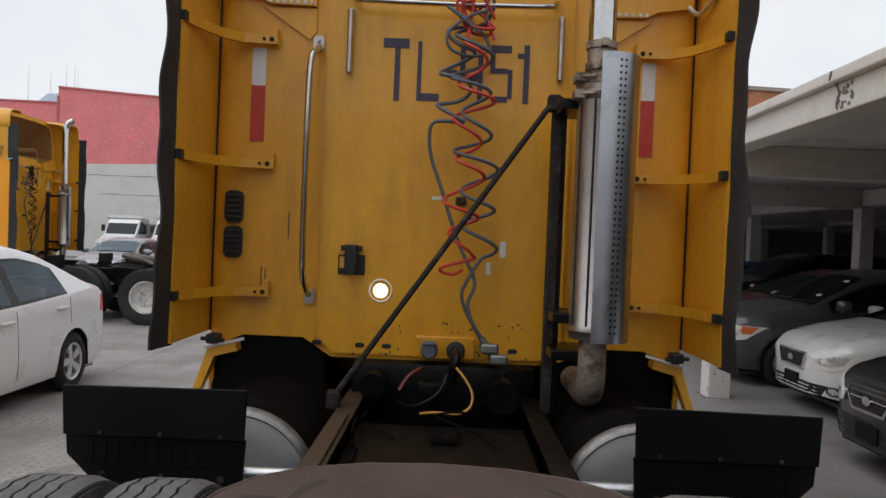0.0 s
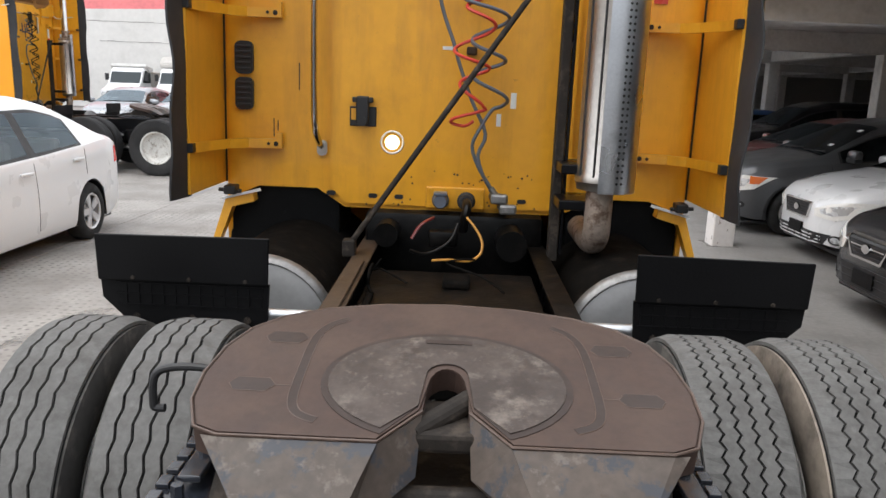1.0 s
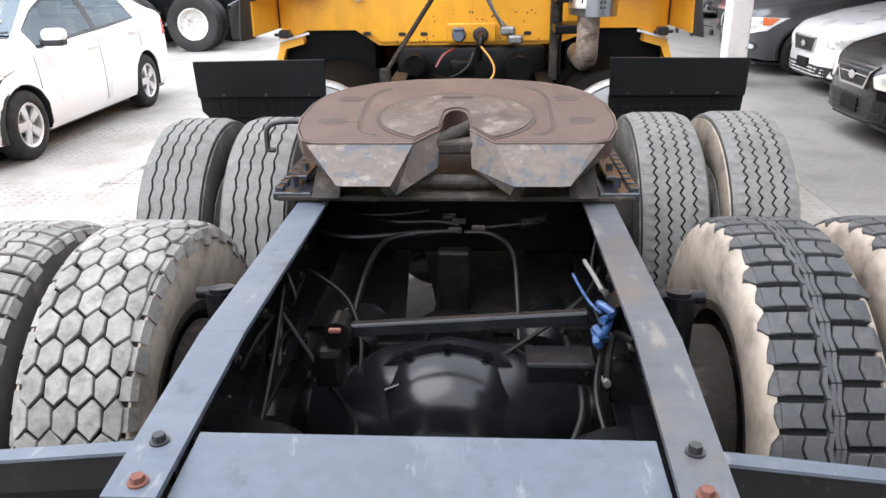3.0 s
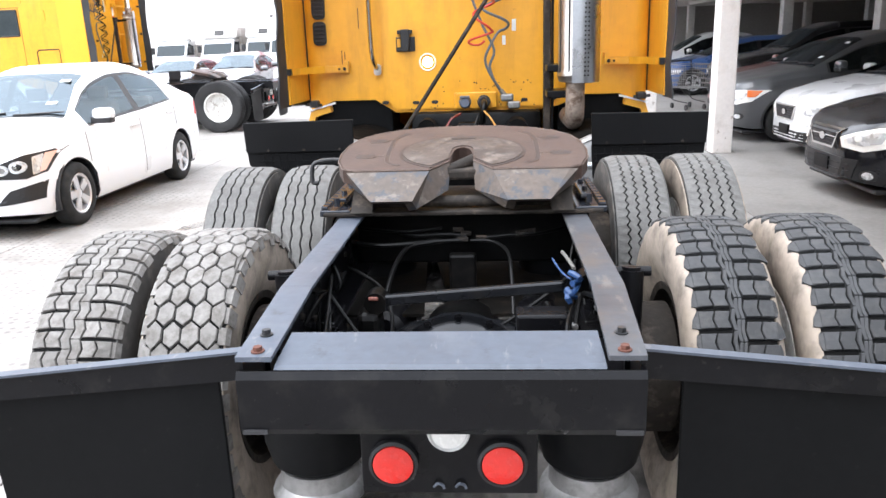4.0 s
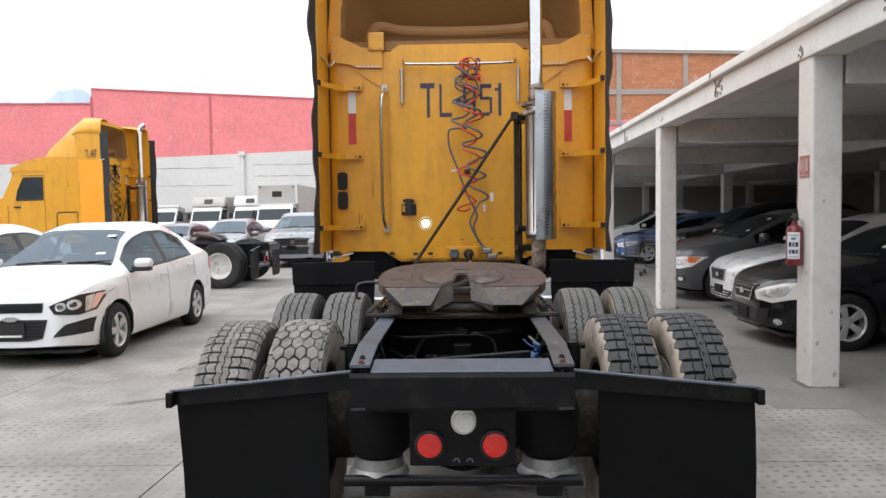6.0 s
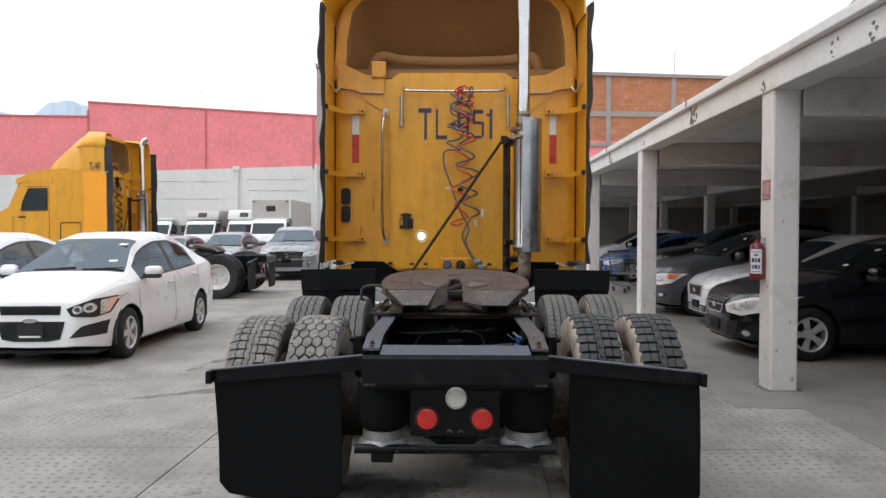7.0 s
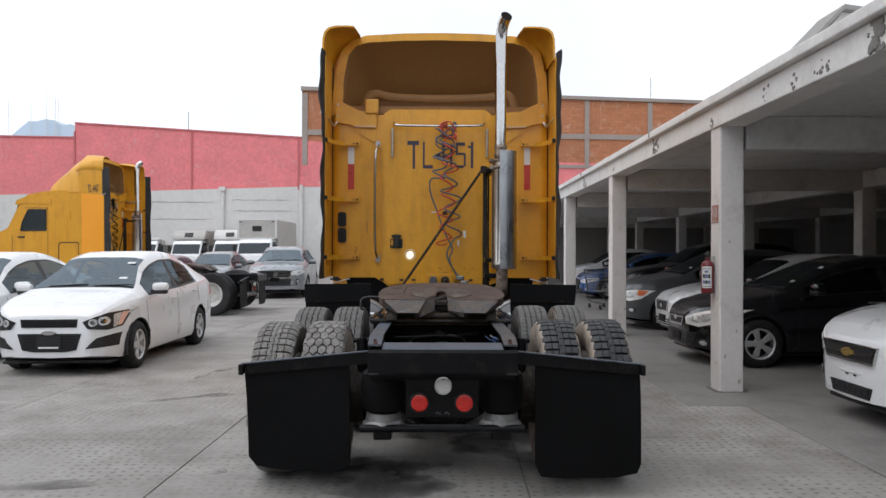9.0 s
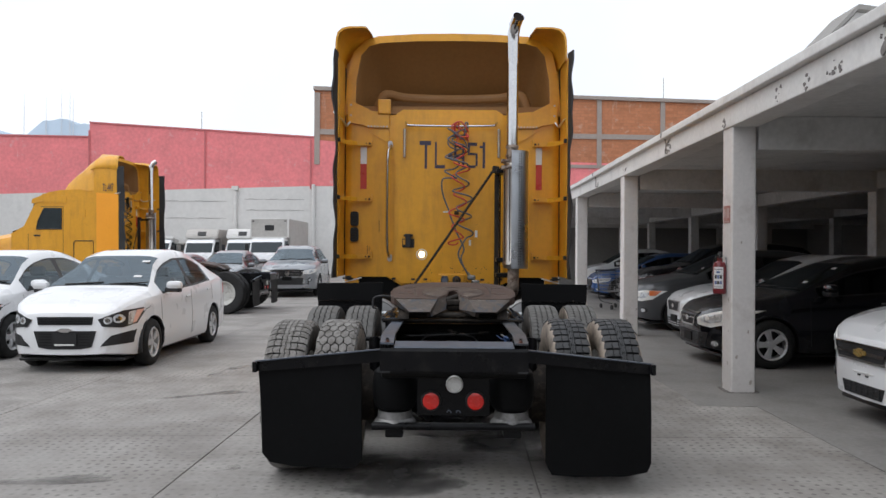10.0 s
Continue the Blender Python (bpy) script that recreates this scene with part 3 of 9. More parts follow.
brick_wall = solid("wall_brick", prism(bmesh.new(), [(-8.55, 6.6), (30, 6.6), (30, 10.7), (-8.55, 11.75)], FAR + 0.02, FAR + 0.5), M_BRICK,
                   "exposed orange brick upper storey with a concrete frame", kind="structure")
solid("wall_brick_red_band", prism(bmesh.new(), [(-8.55, 5.5), (30, 5.6), (30, 6.7), (7.9, 7.15), (-8.55, 8.5)], FAR - 0.02, FAR + 0.018), M_FARRED, "red painted band below the brick storey", kind="structure")
bm = bmesh.new()
prism(bm, [(-8.6, 11.7), (30, 10.65), (30, 10.85), (-8.6, 11.95)], FAR - 0.15, FAR + 0.6)
for x, w in ((-8.35, 0.35), (9.9, 0.3), (14.0, 0.3)):
    box(bm, (x - w / 2, FAR - 0.06, 6.9), (x + w / 2, FAR + 0.019, 11.55 if x < 0 else 11.25))
prism(bm, [(-8.5, 8.85), (30, 8.45), (30, 8.75), (-8.5, 9.2)], FAR - 0.05, FAR + 0.019)
prism(bm, [(-5.0, 6.95), (30, 6.5), (30, 6.68), (-5.0, 7.18)], FAR - 0.09, FAR - 0.025)
solid("wall_brick_frame", bm, mat("weathered_frame_concrete", (0.34, 0.29, 0.26), 0.9, var=0.2, s1=0.8, s2=15, bump=0.2), "grey concrete frame and roof edge of the brick storey", kind="structure")
bm = bmesh.new()
rod(bm, (14.1, FAR + 0.2, 11.2), (14.1, FAR + 0.2, 12.7), 0.02, seg=6)
rod(bm, (-15.9, FAR + 0.2, 9.1), (-15.9, FAR + 0.2, 10.3), 0.02, seg=6)
solid("roof_rod", bm, M_CONC, "bare steel rods on the roof edge", kind="structure")

# walls added out of view, to close the yard and darken reflections
solid("wall_west", bx((-38.4, -32, -1.2), (-38, FAR, 5.2)), M_CONC, "added grey wall out of view that darkens reflections", kind="structure")
solid("wall_south", bx((-38, -32.4, -1.2), (24, -32, 7.5)), M_CONC, "added grey wall out of view that darkens reflections", kind="structure")

M_SCUFF = mat("brown_scuff", (0.40, 0.36, 0.325), 0.9, var=0.3, s1=20)
# hazy hills with masts
bm = bmesh.new()
hill = [(-980, 0)]
for k in range(38):
    x = -980 + k * 9.0
    hill.append((x, 112 + 6 * math.exp(-((x + 640) / 90) ** 2) + 3 * math.sin(k * 0.8) + 1.5 * math.sin(k * 2.3)))
for k in range(37):
    x = -640 + k * 9.0
    hill.append((x, 125 + 17 * math.exp(-((x + 412) / 42) ** 2) + 4 * math.sin(k * 0.9) + 2 * math.sin(k * 2.1) - max(0, x + 395) * 0.5))
hill.append((-312, 0))
prism(bm, hill, 820, 1000)
solid("backdrop", bm, M_HILL, "hazy blue hills beyond the warehouse", kind="structure")
bm = bmesh.new()
for x, h in ((-462, 170), (-438, 166), (-421, 175), (-412, 172), (-408.5, 166)):
    for s in (-1, 1):
        rod(bm, (x + s * 0.8, 818, 110), (x, 818, h), 0.22, 0.1, seg=5)
solid("backdrop_mast", bm, mat("far_mast", (0.55, 0.55, 0.57), 0.8, var=0.05, bump=0), "radio masts on the far hill", kind="structure")

for ob in list(scene.objects):
    if ob.type == "MESH" and ob.name.startswith(("wall_", "drain", "trim_conduit", "roof_rod")):
        for v in ob.data.vertices:
            v.co.x, v.co.y = yard_place(v.co.x, v.co.y)
            v.co.z += -0.006 + 0.002 * (v.co.y + 8.2)

# garage: concrete frame open to the yard
PX, PX2, PX3 = 2.945, 7.3, 11.7
PY = tuple(-0.2 + 5.3 * k for k in range(-1, 6))
GARAGE = Matrix.Translation((PX, -0.2, 0)) @ pose(0, 0, 0, 0, 0, -0.9) @ Matrix.Translation((-PX, 0.2, 0))
before_garage = set(scene.objects)
for row, xs in enumerate((PX, PX2, PX3)):
    for k, y in enumerate(PY):
        bm = bx((xs, y, -0.06), (xs + 0.255, y + 0.29, 2.82), 0.018)
        ob = solid("column", bm, M_COLUMN if row == 0 else M_SOFFIT, "white painted concrete garage column with chipped edges", kind="structure")
bm = bmesh.new()
box(bm, (PX - 0.02, -9, 2.80), (PX + 0.27, 27, 3.03), 0.012)
box(bm, (PX - 0.09, -9, 3.032), (PX + 0.33, 27, 3.125), 0.012)
solid("beam_edge", bm, M_PAINTWALL, "white painted edge beam with a coping, peeling in places", kind="structure")
bm = bmesh.new()
for y in PY:
    box(bm, (PX - 0.022, y - 0.004, 2.82), (PX + 0.275, y + 0.294, 3.034), 0.01)
    box(bm, (PX - 0.094, y - 0.004, 3.033), (PX + 0.335, y + 0.294, 3.129), 0.01)
solid("beam_joint", bm, M_PAINTWALL, "white column heads in the edge beam", kind="structure")
for y in PY:
    solid("beam_cross", bx((PX + 0.28, y + 0.01, 2.56), (15.99, y + 0.28, 2.91), 0.01), M_SOFFIT, "concrete cross beam under the garage roof", kind="structure")
for xs in (PX2, PX3):
    for ya, yb in zip((-9, *[y + 0.29 for y in PY]), (*PY, 27)):
        solid("beam_inner", bx((xs, ya + 0.02, 2.60), (xs + 0.27, yb - 0.02, 2.89), 0.01), M_SOFFIT, "concrete inner beam along the garage", kind="structure")
solid("ceiling", bx((PX + 0.272, -9, 2.912), (16.4, 27, 3.0)), M_SOFFIT, "grey concrete garage roof slab", kind="structure")
solid("wall_east", bx((16.0, -9, -0.08), (16.4, 27.3, 2.908)), M_CONC, "dim rear wall of the garage", kind="structure")
solid("wall_garage_end", bx((PX + 0.28, 27.0, -0.08), (15.99, 27.3, 2.908)), M_CONC, "dim end wall of the garage", kind="structure")
solid("wall_garage_near", bx((PX + 0.28, -9.3, -0.08), (15.99, -9.0, 2.908)), M_CONC, "plain near end wall of the garage", kind="structure")
bm = bmesh.new()
for y, w in ((0.9, 1.7), (5.6, 2.4), (10.9, 2.0), (15.6, 1.8), (-3.6, 2.0)):
    box(bm, (15.93, y, 0.0), (15.998, y + w, 2.3), 0.01)
solid("door_garage", bm, M_TRIM, "dark shut doors in the rear wall of the garage", kind="structure")

pad = prism(bmesh.new(), [(2.39, -0.88), (2.93, -0.92), (2.90, -9.0), (15.99, -9.0), (15.99, 27.0), (2.39, 27.0)], -0.02, 0.004, "z")
bmesh.ops.bevel(pad, geom=[e for e in pad.edges if all(v.co.z > 0 for v in e.verts)], offset=0.003, segments=1, affect="EDGES")
floor = solid("floor", pad, M_FLOOR, "darker smooth concrete pad under the garage", kind="structure")
floor.matrix_basis = GARAGE.inverted() @ YARD

# spalled patches on the edge beam
rnd = random.Random(5)
bm = bmesh.new()
for y, n, s, big in ((2.24, 30, 0.10, 0.022), (-0.02, 12, 0.07, 0.016), (-1.35, 5, 0.07, 0.020), (-1.95, 5, 0.06, 0.018), (-2.45, 9, 0.10, 0.020), (-3.18, 60, 0.07, 0.034), (7.6, 16, 0.12, 0.024), (4.9, 6, 0.08, 0.016)):
    for k in range(n):
        cy, cz = y + rnd.gauss(0, s * 0.6), 2.82 + (abs(rnd.gauss(0, 0.05)) if n < 20 else rnd.uniform(0.0, 0.20))
        r = rnd.uniform(0.004, big)
        pts = [(cy + r * rnd.uniform(0.5, 1.6) * math.cos(a), max(2.803, min(3.02, cz + r * rnd.uniform(0.5, 1.5) * math.sin(a)))) for a in (k2 * math.pi / 4 for k2 in range(8))]
        prism(bm, pts, PX - 0.026 - 0.0001 * k, PX - 0.02, "x")
solid("trim_spalling", bm, M_PEEL, "dark spalled patches where the beam's paint has peeled", kind="structure")
bm = bmesh.new()
for y, z0, z1 in ((2.31, 2.83, 3.115), (7.73, 2.83, 3.115)):
    sweep(bm, [(PX - 0.095 if z > 3.03 else PX - 0.025, y + 0.02 * math.sin(z * 40), z) for z in [z0 + (z1 - z0) * k / 10 for k in range(11)]], 0.010, 6)
solid("trim_crack", bm, M_PEEL, "dark crack running down the edge beam", kind="structure")

# tin shed on the garage roof
bm = bmesh.new()
prism(bm, [(4.75, 3.031), (7.2, 3.031), (7.2, 4.24), (5.1, 4.54), (4.75, 4.13)], 1.5, 2.0)
shed = solid("roof_shed", bm, M_FARWHITE, "pale lean-to shed standing on the garage roof", "shed")
part("shed_roof", prism(bmesh.new(), [(4.55, 3.98), (5.08, 4.55), (7.4, 4.235), (7.4, 4.29), (5.08, 4.61), (4.5, 4.0)], 1.4, 2.1), M_CONC, shed, "thin grey sheet roof")


# ---- column fittings ----
def extinguisher(at):
    e = thing("fire_extinguisher", "red fire extinguisher with a white label hanging on a column", "extinguisher", at)
    bm = lathe(bmesh.new(), [(0, 0), (0, 0.055), (0.015, 0.068), (0.30, 0.068), (0.335, 0.055), (0.352, 0.026), (0.385, 0.024), (0.385, 0)], 28, pose(0, 0, 0, 0, -90, 0))
    part("cylinder", bm, M_EXTRED, e, smooth=True)
    bm = bmesh.new()
    rod(bm, (0, 0, 0.385), (0, 0, 0.42), 0.02)
    box(bm, (-0.012, -0.05, 0.415), (0.012, 0.06, 0.43), 0.004)
    box(bm, (-0.01, -0.02, 0.435), (0.01, 0.075, 0.448), 0.004, pose(0, 0, 0, 6, 0, 0))
    rod(bm, (0, -0.03, 0.405), (0, -0.055, 0.405), 0.016)
    part("valve", bm, M_TRIM, e, "black valve and squeeze handle")
    bm = sweep(bmesh.new(), smooth_path([(-0.02, 0.02, 0.40), (-0.03, 0.075, 0.37), (-0.02, 0.095, 0.25), (-0.02, 0.085, 0.12), (-0.02, 0.078, 0.05)]), 0.009)
    part("hose", bm, M_HOSEK, e, "black rubber hose", smooth=True)
    def wrap(r, a0, a1, z0, z1):
        b = bmesh.new()
        n = 8
        col = [[b.verts.new((rr * math.cos(radians(a0 + (a1 - a0) * k / n)), rr * math.sin(radians(a0 + (a1 - a0) * k / n)), z)) for rr, z in ((r, z0), (r, z1), (r - 0.0015, z1), (r - 0.0015, z0))] for k in range(n + 1)]
        for c, d in zip(col, col[1:]):
            for i in range(4):
                b.faces.new((c[i], c[(i + 1) % 4], d[(i + 1) % 4], d[i]))
        b.faces.new(col[0]); b.faces.new(col[-1][::-1])
        return b
    part("label", wrap(0.0695, 195, 285, 0.06, 0.29), M_PAPER, e, "white printed label")
    for k, (z0, z1, a0, a1) in enumerate(((0.262, 0.268, 205, 275), (0.225, 0.245, 225, 255), (0.165, 0.205, 208, 228), (0.165, 0.205, 232, 250), (0.165, 0.205, 254, 272), (0.105, 0.14, 208, 228), (0.105, 0.14, 232, 250), (0.105, 0.14, 254, 272), (0.075, 0.08, 205, 275))):
        part("print_bar", wrap(0.0705, a0, a1, z0, z1), M_INK if k % 2 else M_TRIM, e)
    bm = bmesh.new()
    box(bm, (0.060, -0.02, 0.30), (0.068, 0.02, 0.40), 0.003)
    box(bm, (0.0, -0.012, 0.392), (0.068, 0.012, 0.40), 0.002)
    part("bracket", bm, M_PLATED, e, "steel wall hook")
    return e


extinguisher(pose(PX - 0.0685, -0.03, 1.03))
M_SIGNPRINT = mat("bleached_print", (0.46, 0.33, 0.30), 0.6, var=0.2, s1=20)
sign = thing("wall_sign", "small faded red safety sign screwed to a column", "sign")
part("plate", bx((PX - 0.008, -0.155, 1.79), (PX - 0.001, 0.03, 1.975), 0.002), M_SIGNRED, sign)
for k, (y0, y1, z0, z1) in enumerate(((-0.14, -0.085, 1.84, 1.95), (-0.065, -0.048, 1.82, 1.95), (-0.03, 0.012, 1.85, 1.94), (-0.14, 0.012, 1.80, 1.812))):
    part("print_bar", bx((PX - 0.0105, y0, z0), (PX - 0.0082, y1, z1)), M_SIGNPRINT, sign)

# dark patches: old stains, with the shade under parked vehicles painted in
rnd = random.Random(11)
for cx, cy, rx, ry in ((-0.35, -3.1, 0.42, 0.75), (0.45, -2.2, 0.5, 0.6), (-0.1, -1.2, 0.6, 0.5), (0.1, -4.05, 0.16, 0.2), (-4.75, 2.2, 0.55, 0.9), (0.0, 0.9, 0.8, 0.9), (3.4, 0.25, 0.3, 0.22)):
    edge = []
    ph = [rnd.uniform(0, 6.3) for _ in range(4)]
    for k in range(40):
        a = 2 * math.pi * k / 40
        g = 1 + 0.22 * math.sin(2 * a + ph[0]) + 0.14 * math.sin(3 * a + ph[1]) + 0.10 * math.sin(7 * a + ph[2]) + 0.06 * math.sin(13 * a + ph[3])
        edge.append((cx + 1.5 * rx * g * math.cos(a), cy + 1.5 * ry * g * math.sin(a)))
    stain = solid("ground_stain", prism(bmesh.new(), edge, 0.0003, 0.0014, "z"), M_OILSHADE, "dark oil stain on the concrete with shade painted in", kind="structure")
    stain.matrix_basis = YARD

# scuffs and flaked paint on the faces of the near columns
rnd = random.Random(21)
foot = bmesh.new()
for y in PY[1:4]:
    bm = bmesh.new()
    for k in range(4):
        cx, cz, q = rnd.uniform(PX + 0.02, PX + 0.235), min(2.6, 0.03 + rnd.expovariate(3.4)), rnd.uniform(0.006, 0.022)
        pts = [(max(PX + 0.004, min(PX + 0.251, cx + q * rnd.uniform(0.4, 1.5) * math.cos(a))), cz + q * rnd.uniform(0.5, 2.2) * math.sin(a)) for a in (i * math.pi / 4 for i in range(8))]
        prism(bm, pts, y - 0.0012 - 0.00003 * k, y + 0.001)
    for k in range(4):
        cy, cz, q = rnd.uniform(y + 0.02, y + 0.27), min(2.6, 0.03 + rnd.expovariate(3.4)), rnd.uniform(0.006, 0.022)
        pts = [(max(y + 0.004, min(y + 0.286, cy + q * rnd.uniform(0.4, 1.5) * math.cos(a))), cz + q * rnd.uniform(0.5, 2.2) * math.sin(a)) for a in (i * math.pi / 4 for i in range(8))]
        prism(bm, pts, PX - 0.0012 - 0.00003 * k, PX + 0.001, "x")
    # dark grit round the foot, with its contact shade painted in
    for k in range(26):
        a = 2 * math.pi * k / 26
        gx, gy = PX + 0.1275 + 0.155 * max(-1, min(1, 1.4 * math.cos(a))), y + 0.145 + 0.172 * max(-1, min(1, 1.4 * math.sin(a)))
        r = rnd.uniform(0.012, 0.034)
        prism(foot, [(gx + r * rnd.uniform(0.5, 1.4) * math.cos(q), gy + r * rnd.uniform(0.5, 1.4) * math.sin(q)) for q in (i * math.pi / 3 for i in range(6))], -0.03, 0.004 + 0.0001 * k + rnd.uniform(0, 0.006), "z")
    solid("trim_scuffs", bm, M_SCUFF, "brown scuffs and flaked paint on a column", kind="structure")

solid("trim_foot_dirt", foot, M_SUBBASE, "dark grit at the column feet, contact shade painted in", kind="structure")

# the garage stands a little askew to the truck
for ob in set(scene.objects) - before_garage:
    if ob.parent is None and not ob.name.startswith("ground"):
        ob.matrix_basis = GARAGE @ ob.matrix_basis

# curved tyre marks on the slabs
for path in ([(-2.9, 0.9, 0), (-2.75, 1.6, 0), (-2.3, 2.15, 0), (-1.7, 2.35, 0)], [(-3.0, -0.5, 0), (-2.4, -0.15, 0), (-1.9, 0.0, 0), (-1.4, 0.05, 0)], [(-5.5, -4.3, 0), (-3.5, -4.05, 0), (-2.2, -3.8, 0), (-1.4, -3.5, 0)], [(-5.2, -3.2, 0), (-3.6, -3.3, 0), (-2.4, -3.2, 0), (-1.4, -2.9, 0)]):
    line = smooth_path(path, 8)
    left_side, right_side = [], []
    for k, (a, b) in enumerate(zip(line, line[1:])):
        n = Vector((-(b - a).y, (b - a).x, 0)).normalized() * (0.085 + 0.03 * math.sin(k * 0.9)) * math.sin(math.pi * (k + 0.5) / len(line)) ** 0.5
        left_side.append((a.x + n.x, a.y + n.y))
        right_side.append((a.x - n.x, a.y - n.y))
    mark = solid("ground_tyre_mark", prism(bmesh.new(), left_side + right_side[::-1], 0.0003, 0.0011, "z"), M_MARK, "faint curved tyre mark on the concrete", kind="structure")
    mark.matrix_basis = YARD



# ---- tractor unit ----
R_TYRE, W_TYRE = 0.512, 0.266
AXLE_R, AXLE_F = -2.90, -1.55


M_PEDESTAL = mat("weathered_casting", (0.26, 0.255, 0.25), 0.5, metal=0.7, var=0.25, s1=6, bump=0.2, dirt=(0.1, 0.095, 0.09), amount=0.4, edge=0.3)


def lug(bm, quad, r_top, r_low, worn=0.0022):
    """A block of tread: 2D points (arc length, across) on the tyre."""
    def at(p, r):
        a = p[0] / R_TYRE
        return bm.verts.new((p[1], r * math.cos(a), r * math.sin(a)))
    n = len(quad)
    mu, mv = sum(p[0] for p in quad) / n, sum(p[1] for p in quad) / n
    inner = []
    for u, v in quad:
        d = max(1e-6, math.hypot(u - mu, v - mv))
        inner.append((u + (mu - u) * worn / d, v + (mv - v) * worn / d))
    top, edge, low = [at(p, r_top(p[1])) for p in inner], [at(p, r_top(p[1]) - worn) for p in quad] if worn else [], [at(p, r_low(p[1])) for p in quad]
    bm.faces.new(top)
    for i in range(n):
        j = (i + 1) % n
        if worn:
            bm.faces.new((top[i], edge[i], edge[j], top[j]))
        rim = edge if worn else top
        bm.faces.new((rim[i], low[i], low[j], rim[j]))


def crown(x):
    return R_TYRE - 8.5 * max(0.0, abs(x) - 0.078) ** 2 - 0.0008


